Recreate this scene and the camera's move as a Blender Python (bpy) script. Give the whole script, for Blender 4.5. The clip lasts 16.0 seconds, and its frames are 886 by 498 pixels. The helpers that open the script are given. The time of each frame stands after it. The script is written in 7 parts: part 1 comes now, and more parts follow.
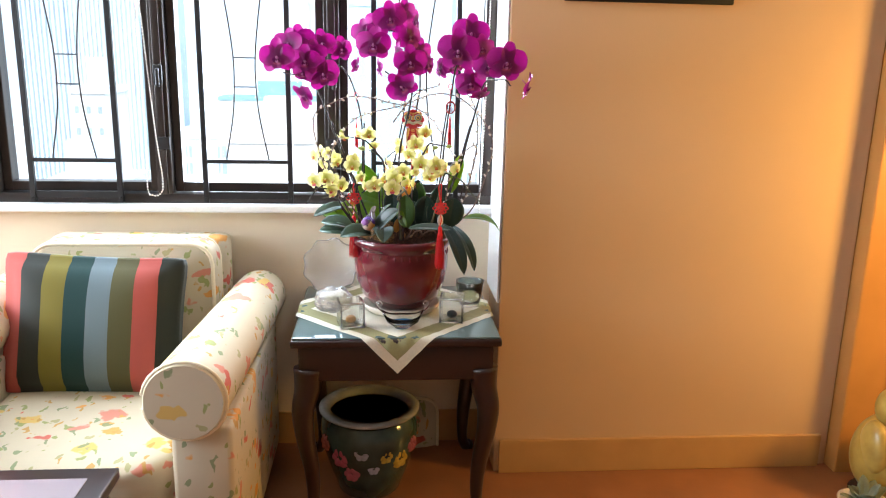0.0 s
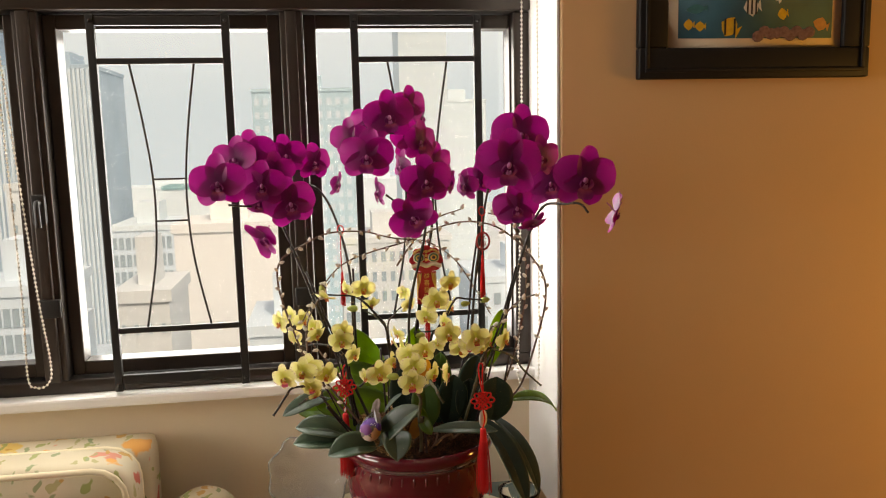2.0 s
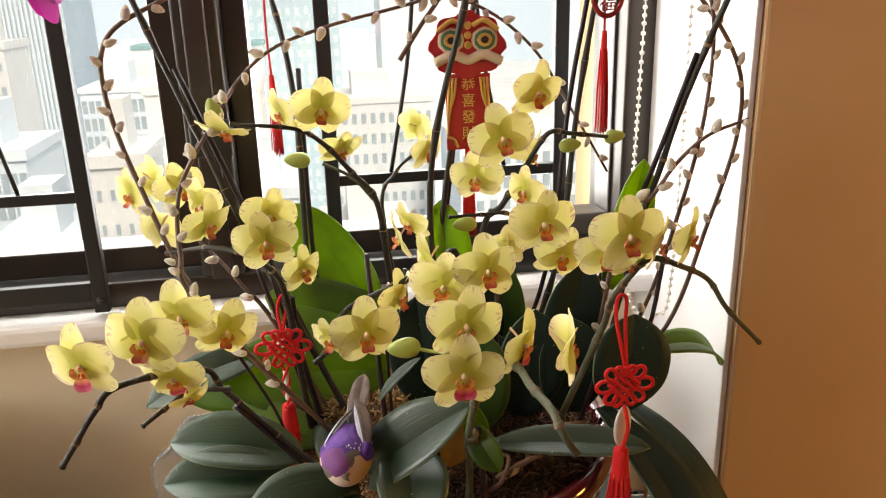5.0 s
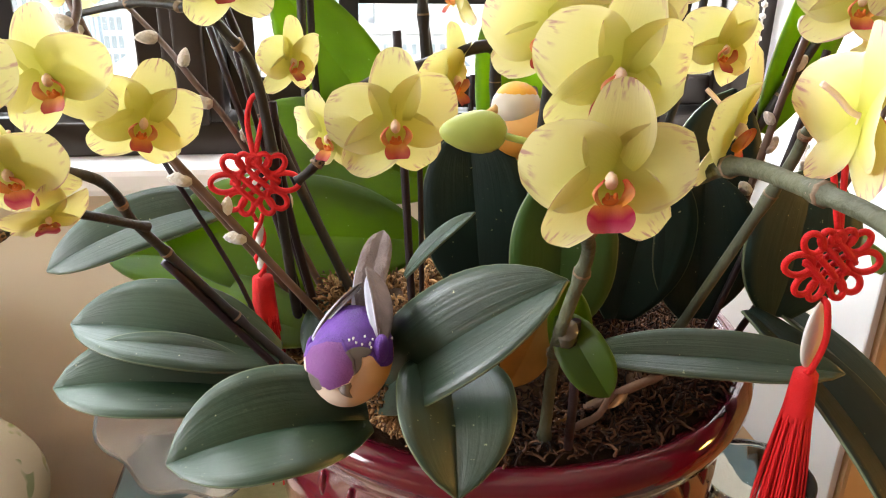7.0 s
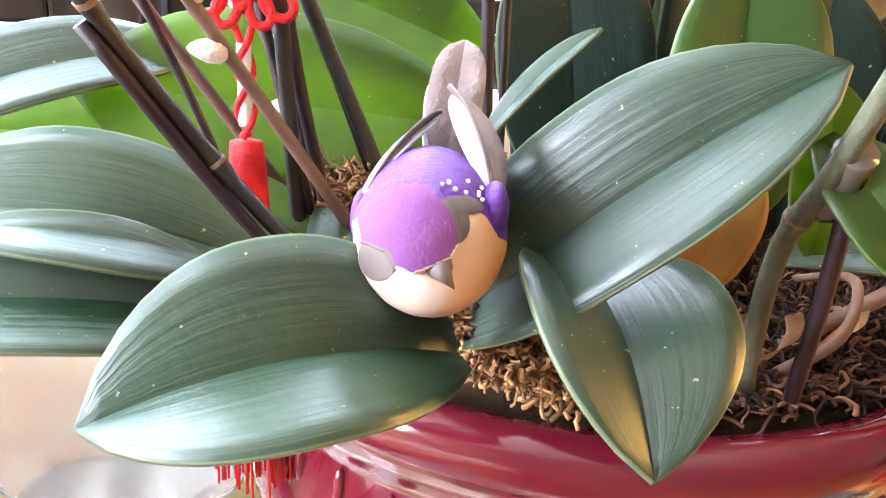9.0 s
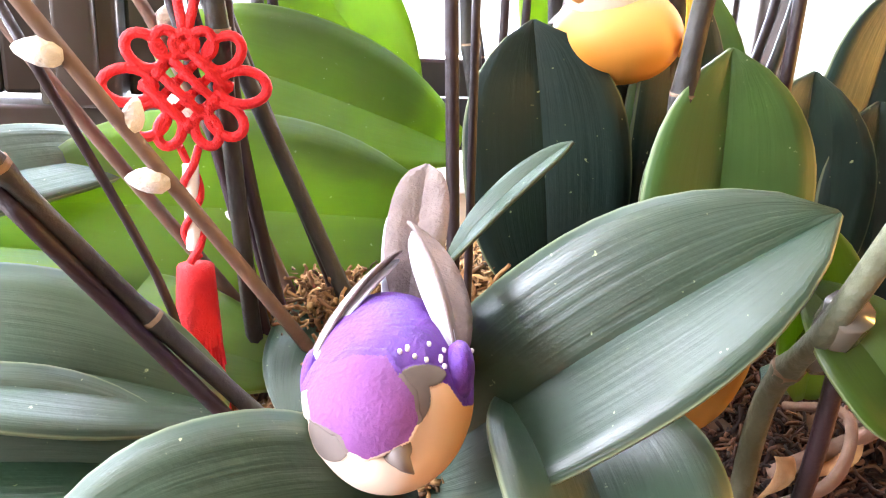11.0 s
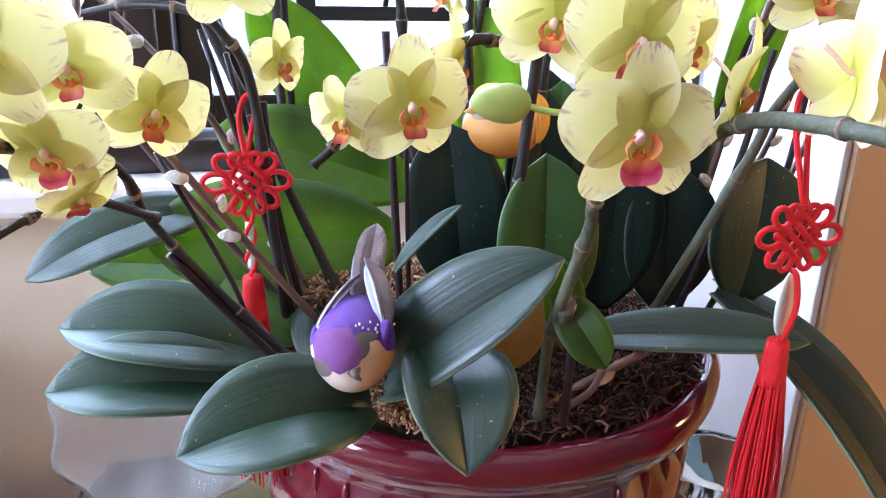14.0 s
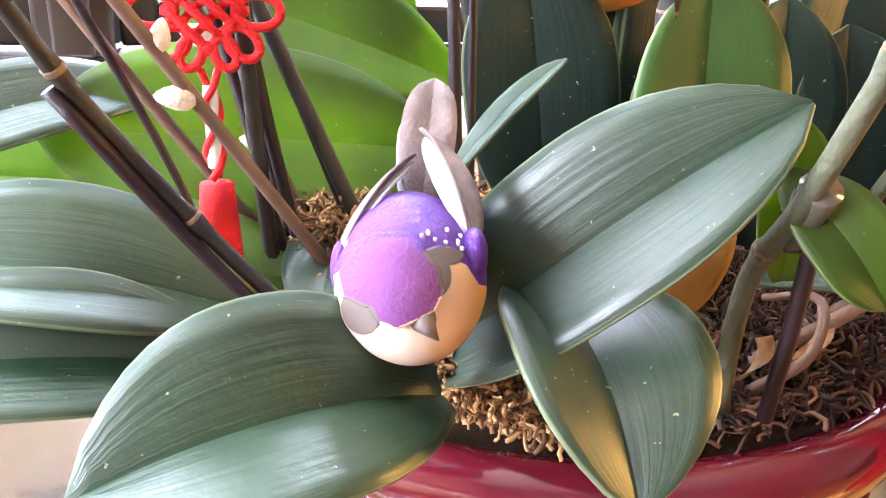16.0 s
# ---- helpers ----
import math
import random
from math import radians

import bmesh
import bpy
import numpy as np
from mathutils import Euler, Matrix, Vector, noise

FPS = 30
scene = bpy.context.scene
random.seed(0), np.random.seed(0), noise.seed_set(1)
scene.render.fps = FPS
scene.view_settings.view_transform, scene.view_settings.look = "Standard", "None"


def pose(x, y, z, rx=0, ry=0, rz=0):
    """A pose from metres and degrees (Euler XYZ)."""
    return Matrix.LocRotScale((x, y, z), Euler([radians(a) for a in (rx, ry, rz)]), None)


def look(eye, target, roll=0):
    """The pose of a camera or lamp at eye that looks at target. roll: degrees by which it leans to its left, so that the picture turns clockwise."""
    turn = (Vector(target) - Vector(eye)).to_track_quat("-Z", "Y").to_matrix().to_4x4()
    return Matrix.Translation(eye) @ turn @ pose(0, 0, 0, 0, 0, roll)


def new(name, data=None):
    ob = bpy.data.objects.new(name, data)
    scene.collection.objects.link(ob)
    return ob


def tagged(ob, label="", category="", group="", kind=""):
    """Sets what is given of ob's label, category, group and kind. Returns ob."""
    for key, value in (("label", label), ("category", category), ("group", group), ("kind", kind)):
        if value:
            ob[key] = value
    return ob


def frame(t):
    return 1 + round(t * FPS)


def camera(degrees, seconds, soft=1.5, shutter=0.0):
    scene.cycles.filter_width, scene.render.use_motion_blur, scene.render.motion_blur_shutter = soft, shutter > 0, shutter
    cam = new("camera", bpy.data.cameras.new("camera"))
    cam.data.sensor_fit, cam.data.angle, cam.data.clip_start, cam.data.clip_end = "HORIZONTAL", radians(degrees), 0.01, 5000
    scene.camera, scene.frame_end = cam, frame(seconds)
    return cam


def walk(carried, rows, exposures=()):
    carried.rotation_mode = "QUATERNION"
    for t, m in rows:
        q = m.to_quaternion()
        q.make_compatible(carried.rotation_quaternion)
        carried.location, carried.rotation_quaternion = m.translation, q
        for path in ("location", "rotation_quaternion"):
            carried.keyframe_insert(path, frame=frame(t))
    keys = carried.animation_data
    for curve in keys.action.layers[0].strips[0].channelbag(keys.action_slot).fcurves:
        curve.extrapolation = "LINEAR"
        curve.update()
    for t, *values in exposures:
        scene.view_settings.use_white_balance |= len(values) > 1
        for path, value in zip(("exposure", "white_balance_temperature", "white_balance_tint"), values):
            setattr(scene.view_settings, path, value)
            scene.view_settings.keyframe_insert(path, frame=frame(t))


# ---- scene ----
cam = camera(59.0, 16.0, 1.1)
PATH = [
    (0, (-0.016, -2.518, 1.337), (0.147, -0.581, 0.867), 1.2),
    (0.5, (0.015, -2.252, 1.403), (0.127, -0.286, 1.052), 0.8),
    (1, (0.007, -2.035, 1.398), (0.151, -0.062, 1.105), -0.1),
    (1.5, (-0.032, -1.861, 1.39), (0.171, 0.109, 1.116), -0.9),
    (2, (-0.107, -1.718, 1.401), (0.183, 0.241, 1.122), -1.3),
    (2.5, (-0.124, -1.616, 1.378), (0.223, 0.33, 1.068), -1.3),
    (3, (-0.106, -1.459, 1.35), (0.277, 0.469, 0.98), -1.4),
    (3.2, (-0.109, -1.389, 1.332), (0.28, 0.531, 0.933), -1.7),
    (5.3, (-0.052, -0.824, 1.18), (0.24, 1.045, 0.532), -1.4),
    (5.5, (-0.053, -0.797, 1.159), (0.223, 1.069, 0.493), -1.3),
    (6, (-0.055, -0.74, 1.121), (0.198, 1.112, 0.411), -0.9),
    (6.5, (-0.053, -0.704, 1.098), (0.203, 1.137, 0.359), 0.2),
    (7, (-0.05, -0.674, 1.066), (0.22, 1.152, 0.297), 1.2),
    (7.5, (-0.052, -0.65, 1.054), (0.244, 1.163, 0.263), 1.9),
    (8, (-0.068, -0.622, 1.018), (0.264, 1.184, 0.227), 2.2),
    (8.5, (-0.083, -0.584, 0.954), (0.349, 1.241, 0.259), 3.3),
    (9, (-0.087, -0.547, 0.946), (0.384, 1.287, 0.302), 3.1),
    (9.5, (-0.079, -0.521, 0.95), (0.426, 1.319, 0.349), 3.0),
    (10, (-0.077, -0.525, 0.957), (0.45, 1.319, 0.389), 2.8),
    (10.2, (-0.078, -0.523, 0.961), (0.455, 1.32, 0.397), 2.8),
    (12.3, (-0.077, -0.547, 0.98), (0.4, 1.286, 0.338), 1.9),
    (12.5, (-0.076, -0.562, 0.986), (0.392, 1.271, 0.336), 1.8),
    (13, (-0.067, -0.619, 1.026), (0.368, 1.215, 0.356), 1.5),
    (13.5, (-0.08, -0.679, 1.044), (0.37, 1.149, 0.367), 1.4),
    (14, (-0.086, -0.688, 1.051), (0.38, 1.133, 0.366), 1.4),
    (14.5, (-0.095, -0.645, 1.036), (0.391, 1.169, 0.348), 1.4),
    (15, (-0.08, -0.592, 1.005), (0.426, 1.213, 0.306), 1.1),
    (15.5, (-0.09, -0.562, 0.969), (0.464, 1.245, 0.314), 1.6),
    (16, (-0.091, -0.543, 0.959), (0.474, 1.257, 0.295), 1.7),
]
EXPOSURES = [(0, 0.80, 5900, 10), (0.5, 0.24, 7300, 12), (1.0, -0.08, 8200, 15), (1.5, -0.34, 8200, 15), (3.2, -0.32, 8000, 15), (5.3, 0.16, 7500, 14), (7.0, 0.62, 6750, 13), (8.0, 1.35, 5700, 13), (8.5, 1.80, 5450, 13),
             (9.0, 2.1, 5900, 17), (9.5, 2.15, 6200, 20), (10.2, 2.12, 6200, 20), (12.3, 2.15, 5750, 18), (13.0, 1.5, 5300, 18), (13.5, 1.05, 5150, 21), (14.0, 0.86, 5100, 21), (14.5, 1.1, 5000, 19), (15.0, 1.6, 5300, 17), (16.0, 2.1, 6000, 20)]
walk(cam, [(t, look(eye, target, roll)) for t, eye, target, roll in PATH], EXPOSURES)

# ---- world and light ----
world = bpy.data.worlds.new("world")
scene.world = world
world.use_nodes = True
sky = world.node_tree.nodes.new("ShaderNodeTexSky")
sky.sky_type, sky.sun_disc = "NISHITA", False
sky.sun_elevation, sky.sun_rotation = radians(46), radians(160)
sky.air_density, sky.dust_density = 1.0, 6.0
world.node_tree.links.new(sky.outputs[0], world.node_tree.nodes["Background"].inputs[0])
world.node_tree.nodes["Background"].inputs[1].default_value = 0.15


def sun_lamp():
    data = bpy.data.lights.new("sun", "SUN")
    data.energy, data.angle, data.color = 2.4, radians(6), (1.0, 0.95, 0.88)
    ob = new("sun", data)
    ob.matrix_world = look((2.0, -6.0, 6.4), (0, 0, 0))


def area_lamp(name, at, to, w, h, watts, color):
    data = bpy.data.lights.new(name, "AREA")
    data.shape, data.size, data.size_y, data.energy, data.color = "RECTANGLE", w, h, watts, color
    ob = new(name, data)
    ob.matrix_world = look(at, to)
    return ob


sun_lamp()
# area lamps standing in for sky light: sashes, transom, and sashes out of view
area_lamp("window_fill", (-0.43, 0.25, 1.27), (-0.43, -1.0, 1.20), 0.48, 0.74, 14, (0.90, 0.95, 1.0))
area_lamp("window_fill", (0.07, 0.25, 1.27), (0.05, -1.0, 1.20), 0.42, 0.74, 12, (0.90, 0.95, 1.0))
area_lamp("window_fill", (-0.5, 0.12, 2.02), (-0.3, -1.2, 0.9), 1.6, 0.34, 40, (0.86, 0.93, 1.0))
area_lamp("window_fill", (-2.3, 0.12, 1.5), (-0.6, -1.4, 0.9), 1.3, 1.2, 66, (0.86, 0.93, 1.0))
# fill from the left, through a side window that is added and unseen
area_lamp("window_fill", (-3.5, -1.2, 1.6), (0.0, -0.5, 0.9), 1.6, 1.3, 76, (0.88, 0.94, 1.0))
# unseen warm lamp beyond the doorway, set low to light the wall's right end
area_lamp("lamp_light", (2.2, -0.85, 1.15), (1.3, -0.2, 0.9), 0.3, 0.3, 15, (1.0, 0.55, 0.12))

# ---- materials ----
def mat(name, color, rough=0.5, metal=0.0, vary=0.12, scale=12.0, bump=0.0, bscale=60.0, coat=0.0, trans=0.0, sheen=0.0, sub=0.0, spec=0.5, color2=None):
    m = bpy.data.materials.new(name)
    m.use_nodes = True
    nt = m.node_tree
    b = nt.nodes["Principled BSDF"]
    tc = nt.nodes.new("ShaderNodeTexCoord")
    no = nt.nodes.new("ShaderNodeTexNoise")
    no.inputs["Scale"].default_value, no.inputs["Detail"].default_value = scale, 6
    nt.links.new(tc.outputs["Object"], no.inputs["Vector"])
    mix = nt.nodes.new("ShaderNodeMix")
    mix.data_type = "RGBA"
    lo = [max(0, c * (1 - vary)) for c in color]
    hi = [min(1, c * (1 + vary)) for c in (color2 or color)]
    mix.inputs[6].default_value, mix.inputs[7].default_value = (*lo, 1), (*hi, 1)
    nt.links.new(no.outputs["Fac"], mix.inputs[0])
    nt.links.new(mix.outputs[2], b.inputs["Base Color"])
    b.inputs["Roughness"].default_value, b.inputs["Metallic"].default_value = rough, metal
    b.inputs["Coat Weight"].default_value, b.inputs["Coat Roughness"].default_value = coat, 0.06
    b.inputs["Transmission Weight"].default_value = trans
    b.inputs["Sheen Weight"].default_value = sheen
    b.inputs["Specular IOR Level"].default_value = spec
    b.inputs["Subsurface Weight"].default_value = sub
    if bump:
        n2 = nt.nodes.new("ShaderNodeTexNoise")
        n2.inputs["Scale"].default_value, n2.inputs["Detail"].default_value = bscale, 8
        nt.links.new(tc.outputs["Object"], n2.inputs["Vector"])
        bp = nt.nodes.new("ShaderNodeBump")
        bp.inputs["Strength"].default_value, bp.inputs["Distance"].default_value = bump, 0.002
        nt.links.new(n2.outputs["Fac"], bp.inputs["Height"])
        nt.links.new(bp.outputs[0], b.inputs["Normal"])
    return m


M_WALL = mat("wall_paint", (0.82, 0.70, 0.52), 0.85, vary=0.04, scale=3, bump=0.12, bscale=220)
M_PEACH = mat("peach_wall_paint", (0.63, 0.43, 0.235), 0.85, vary=0.05, scale=3, bump=0.12, bscale=220)
M_WHITE = mat("white_paint", (0.80, 0.79, 0.77), 0.7, vary=0.03, scale=4, bump=0.1, bscale=150)
# dark brown for the unseen walls, so they throw less light back
M_BACK = mat("dark_unseen_wall", (0.24, 0.18, 0.13), 0.8, vary=0.1, scale=3)
# ceiling greyed below white to hold down the light it returns
M_CEIL = mat("low_bounce_ceiling", (0.55, 0.52, 0.47), 0.9, vary=0.03)
M_FLOOR = mat("floor_wood", (0.30, 0.12, 0.045), 0.32, vary=0.35, scale=7, bump=0.1)
M_BASE = mat("baseboard_wood", (0.55, 0.32, 0.11), 0.4, vary=0.15, scale=9)
M_TRIM = mat("door_wood", (0.50, 0.24, 0.06), 0.4, vary=0.2, scale=6)
M_FRAME = mat("bronze_aluminium", (0.055, 0.045, 0.039), 0.34, metal=0.55, vary=0.15, scale=25)
M_GRILLE = mat("black_iron", (0.010, 0.010, 0.010), 0.5, vary=0.2, scale=40)
M_DARKWOOD = mat("rosewood", (0.022, 0.008, 0.007), 0.3, vary=0.35, scale=20, coat=0.3)


# ---- mesh helpers ----
def mesh_of(name, bm, mats, smooth=True):
    me = bpy.data.meshes.new(name)
    bm.normal_update()
    bm.to_mesh(me)
    bm.free()
    for m in (mats if isinstance(mats, (list, tuple)) else [mats]):
        me.materials.append(m)
    if smooth:
        me.polygons.foreach_set("use_smooth", [True] * len(me.polygons))
    return me


def part(name, bm, material, parent, label="", smooth=True):
    ob = new(name, bm if isinstance(bm, bpy.types.Mesh) else mesh_of(name, bm, material, smooth))
    ob.parent = parent
    if label:
        tagged(ob, label)
    return ob


def thing(name, label, category, group="", kind="", at=(0, 0, 0)):
    ob = new(name)
    ob.empty_display_size = 0.05
    ob.location = at
    return tagged(ob, label, category, group, kind)


def box(lo, hi, bevel=0.0, bm=None):
    bm = bm or bmesh.new()
    got = bmesh.ops.create_cube(bm, size=1)["verts"]
    for v in got:
        v.co = Vector([(lo[i] + hi[i]) / 2 + v.co[i] * (hi[i] - lo[i]) for i in range(3)])
    if bevel:
        edges = {e for v in got for e in v.link_edges}
        bmesh.ops.bevel(bm, geom=list(edges), offset=bevel, segments=2, affect="EDGES", profile=0.6)
    return bm


def lathe(profile, seg=48, bm=None, at=(0, 0, 0), scallop=None):
    bm = bm or bmesh.new()
    rings = []
    for i, (r, z) in enumerate(profile):
        ring = []
        for k in range(seg):
            a = 2 * math.pi * k / seg
            rr = r * (1 + scallop(a, i)) if scallop else r
            ring.append(bm.verts.new((at[0] + rr * math.cos(a), at[1] + rr * math.sin(a), at[2] + z)))
        rings.append(ring)
    for a, b in zip(rings, rings[1:]):
        for k in range(seg):
            bm.faces.new((a[k], a[(k + 1) % seg], b[(k + 1) % seg], b[k]))
    if profile[0][0] > 1e-5:
        bm.faces.new(rings[0][::-1])
    if profile[-1][0] > 1e-5:
        bm.faces.new(rings[-1])
    return bm


def spline(points, n):
    """A smooth line through the points, n steps to each stretch."""
    p = [Vector(q) for q in points]
    p = [2 * p[0] - p[1]] + p + [2 * p[-1] - p[-2]]
    out = []
    for i in range(1, len(p) - 2):
        a, b, c, d = p[i - 1:i + 3]
        for k in range(n):
            t = k / n
            out.append(0.5 * (2 * b + (c - a) * t + (2 * a - 5 * b + 4 * c - d) * t * t + (3 * b - a - 3 * c + d) * t ** 3))
    return out + [p[-2]]


def tube(points, radius, seg=8, bm=None, steps=6, closed=False):
    """A round rod along a smooth line; radius is a number or a function of the place along it, 0 to 1."""
    bm = bm or bmesh.new()
    line = spline(points, steps) if steps else [Vector(q) for q in points]
    n = len(line)
    rad = radius if callable(radius) else (lambda s: radius)
    side, rings = None, []
    for i, p in enumerate(line):
        if closed:
            d = line[(i + 1) % n] - line[i - 1]
        else:
            d = line[min(i + 1, n - 1)] - line[max(i - 1, 0)]
        d = d.normalized() if d.length > 1e-9 else Vector((0, 0, 1))
        if side is None:
            side = d.orthogonal().normalized()
        side = (side - d * side.dot(d)).normalized()
        up = d.cross(side)
        r = rad(i / (n - 1))
        rings.append([bm.verts.new(p + (side * math.cos(a) + up * math.sin(a)) * r) for a in [2 * math.pi * k / seg for k in range(seg)]])
    pairs = list(zip(rings, rings[1:])) + ([(rings[-1], rings[0])] if closed else [])
    for a, b in pairs:
        for k in range(seg):
            bm.faces.new((a[k], a[(k + 1) % seg], b[(k + 1) % seg], b[k]))
    if not closed:
        bm.faces.new(rings[0][::-1])
        bm.faces.new(rings[-1])
    return bm


def ball(at, r, bm=None, squash=(1, 1, 1), sub=2, rot=None):
    bm = bm or bmesh.new()
    got = bmesh.ops.create_icosphere(bm, subdivisions=sub, radius=1)["verts"]
    for v in got:
        c = Vector([v.co[i] * squash[i] * r for i in range(3)])
        v.co = Vector(at) + (rot @ c if rot else c)
    return bm


# ---- the room ----
FLOOR = 0.02


def structure(name, label, bm, material, smooth=False):
    return tagged(new(name, mesh_of(name, bm, material, smooth)), label, name.split("_")[0], kind="structure")


structure("floor", "polished reddish-brown wooden floor", box((-3.6, -5.2, FLOOR - 0.1), (3.6, 0.3, FLOOR)), M_FLOOR)
structure("ceiling", "plain ceiling out of view, greyed to cut bounced light", box((-3.6, -5.2, 2.45), (3.6, 0.3, 2.55)), M_CEIL)
structure("wall_north", "cream painted wall under the window", box((-3.6, 0.035, FLOOR), (0.362, 0.3, 0.865)), M_WALL)
structure("wall_pier", "peach painted wall with a framed picture", box((0.36, -0.2, FLOOR), (1.5, 0.302, 2.45), 0.004), M_PEACH)
structure("wall_head", "cream painted wall over the window", box((-3.6, 0.035, 2.22), (0.36, 0.3, 2.45)), M_WALL)
structure("wall_south", "unseen wall, dark brown to keep bounced light down", box((-3.6, -5.3, FLOOR), (3.6, -5.2, 2.45)), M_BACK)
structure("wall_east", "unseen wall, dark brown to keep bounced light down", box((3.6, -5.3, FLOOR), (3.7, 0.3, 2.45)), M_BACK)
structure("wall_hall", "cream painted wall behind the doorway", box((1.5, 0.2, FLOOR), (3.6, 0.3, 2.45)), M_WALL)
# unseen wall; its opening is assumed, to let light in from the left
west = box((-3.7, -5.3, FLOOR), (-3.6, 0.3, 0.9))
box((-3.7, -5.3, 2.3), (-3.6, 0.3, 2.45), bm=west)
box((-3.7, -5.3, 0.9), (-3.6, -2.1, 2.3), bm=west)
box((-3.7, -0.3, 0.9), (-3.6, 0.3, 2.3), bm=west)
structure("wall_west", "unseen cream wall with an opening added for side light", west, M_WALL)
structure("baseboard", "honey-coloured wooden baseboard", box((0.375, -0.214, FLOOR), (1.47, -0.2, 0.135), 0.003), M_BASE)
structure("baseboard_north", "wooden baseboard under the window", box((-3.6, 0.021, FLOOR), (0.36, 0.035, 0.135), 0.003), M_BASE)
structure("window_sill", "white painted window sill", box((-3.6, -0.02, 0.848), (0.358, 0.12, 0.872), 0.006), M_WHITE)
structure("trim_reveal", "white painted window reveal", box((0.352, -0.196, 0.6), (0.3585, 0.06, 2.3), 0.002), M_WHITE)


# ---- the window: three sashes in a bronze frame, each with an iron grille ----
PITCH, SASH_X = 0.53, (-0.43, 0.10, -0.96, -1.49, -2.02, -2.55)
M_GLASS = bpy.data.materials.new("window_glass")
M_GLASS.use_nodes = True
_nt = M_GLASS.node_tree
_nt.nodes.remove(_nt.nodes["Principled BSDF"])
_tr, _gl, _mx = _nt.nodes.new("ShaderNodeBsdfTransparent"), _nt.nodes.new("ShaderNodeBsdfGlossy"), _nt.nodes.new("ShaderNodeMixShader")
_tr.inputs[0].default_value = (0.93, 0.96, 0.97, 1)
_gl.inputs["Roughness"].default_value = 0.02
_mx.inputs[0].default_value = 0.05
_nt.links.new(_tr.outputs[0], _mx.inputs[1])
_nt.links.new(_gl.outputs[0], _mx.inputs[2])
_nt.links.new(_mx.outputs[0], _nt.nodes["Material Output"].inputs[0])
Z_LO, Z_HI = 0.872, 1.80


def window():
    top = tagged(thing("window_1", "dark bronze window frame with iron grilles", "window"), kind="structure")
    part("window_frame", box((-3.5, 0.02, Z_LO), (0.352, 0.12, Z_LO + 0.03), 0.003), M_FRAME, top)
    part("window_frame", box((-3.5, 0.0, 1.675), (0.352, 0.12, 1.86), 0.004), M_FRAME, top)
    part("window_frame", box((-3.5, 0.02, 2.18), (0.352, 0.12, 2.22), 0.004), M_FRAME, top)
    for x in (0.338, -0.165, -0.695, -1.225, -1.755, -2.285, -2.815):
        w = 0.02 if x > 0.3 else 0.024
        bm = box((x - w, 0.015, Z_LO + 0.03), (x + w, 0.125, 1.675), 0.004)
        if x < 0.3:
            box((x - 0.012, 0.004, Z_LO + 0.03), (x + 0.012, 0.016, 1.675), 0.003, bm)
        part("mullion", bm, M_FRAME, top)
    for cx in SASH_X:
        lo, hi, zl, zh = cx - 0.24, cx + 0.24, Z_LO + 0.034, 1.672
        bm = box((lo, 0.045, zl), (lo + 0.026, 0.095, zh), 0.003)
        box((hi - 0.026, 0.045, zl), (hi, 0.095, zh), 0.003, bm)
        box((lo + 0.026, 0.045, zl), (hi - 0.026, 0.095, zl + 0.03), 0.003, bm)
        box((lo + 0.026, 0.045, zh - 0.03), (hi - 0.026, 0.095, zh), 0.003, bm)
        sash = part("sash", bm, M_FRAME, top, smooth=False)
        pane = part("pane", box((lo + 0.02, 0.066, zl + 0.02), (hi - 0.02, 0.071, zh - 0.02)), M_GLASS, sash, smooth=False)
        pane.visible_shadow = False
        part("latch", tube([(cx - 0.03, 0.0, 1.70), (cx - 0.01, -0.02, 1.706), (cx + 0.05, -0.022, 1.702)], 0.007, 8), M_GRILLE, sash)
    for cx in SASH_X[:3]:
        grille(top, cx)
    for x in (-0.16, -0.69):
        bm = box((x - 0.014, -0.012, 1.245), (x + 0.012, 0.003, 1.305), 0.003)
        tube([(x, -0.012, 1.290), (x + 0.004, -0.034, 1.285), (x + 0.006, -0.038, 1.240)], 0.006, 8, bm)
        part("handle", bm, M_GRILLE, top, "black window handle")
        part("catch", box((x - 0.022, -0.004, 1.045), (x + 0.022, 0.003, 1.085), 0.003), M_GRILLE, top)


def grille(top, cx):
    a, b = cx - 0.133, cx + 0.132
    bm = bmesh.new()
    for x in (a, b):
        box((x - 0.008, -0.008, 0.878), (x + 0.008, 0.006, 1.665), 0.0015, bm)
        ball((x, -0.009, 0.893), 0.0045, bm, sub=1)
        ball((x, -0.009, 1.652), 0.0045, bm, sub=1)
    for z, h in ((0.902, 0.011), (1.01, 0.006), (1.572, 0.006), (1.652, 0.009)):
        box((a + 0.008, -0.006, z - h), (b - 0.008, 0.004, z + h), 0.0012, bm)
    ob = part("grille", bm, M_GRILLE, top, "black iron window grille", smooth=False)
    w = bmesh.new()
    for s in (-1, 1):
        tube([(cx + s * d, 0, z) for d, z in ((0.064, 1.566), (0.046, 1.45), (0.034, 1.34), (0.033, 1.25), (0.041, 1.15), (0.066, 1.016))], 0.0025, 6, w)
    for z in (1.33, 1.242):
        tube([(cx - 0.034, 0, z), (cx + 0.034, 0, z)], 0.0022, 6, w, steps=1)
    part("curved_bar", w, M_GRILLE, ob)


window()


# ---- side table ----
TABLE_Z = 0.60
TX0, TX1, TY0, TY1 = -0.255, 0.322, -0.51, 0.0
M_TABLEGLASS = mat("table_glass", (0.10, 0.15, 0.15), 0.05, vary=0.05, spec=0.6)


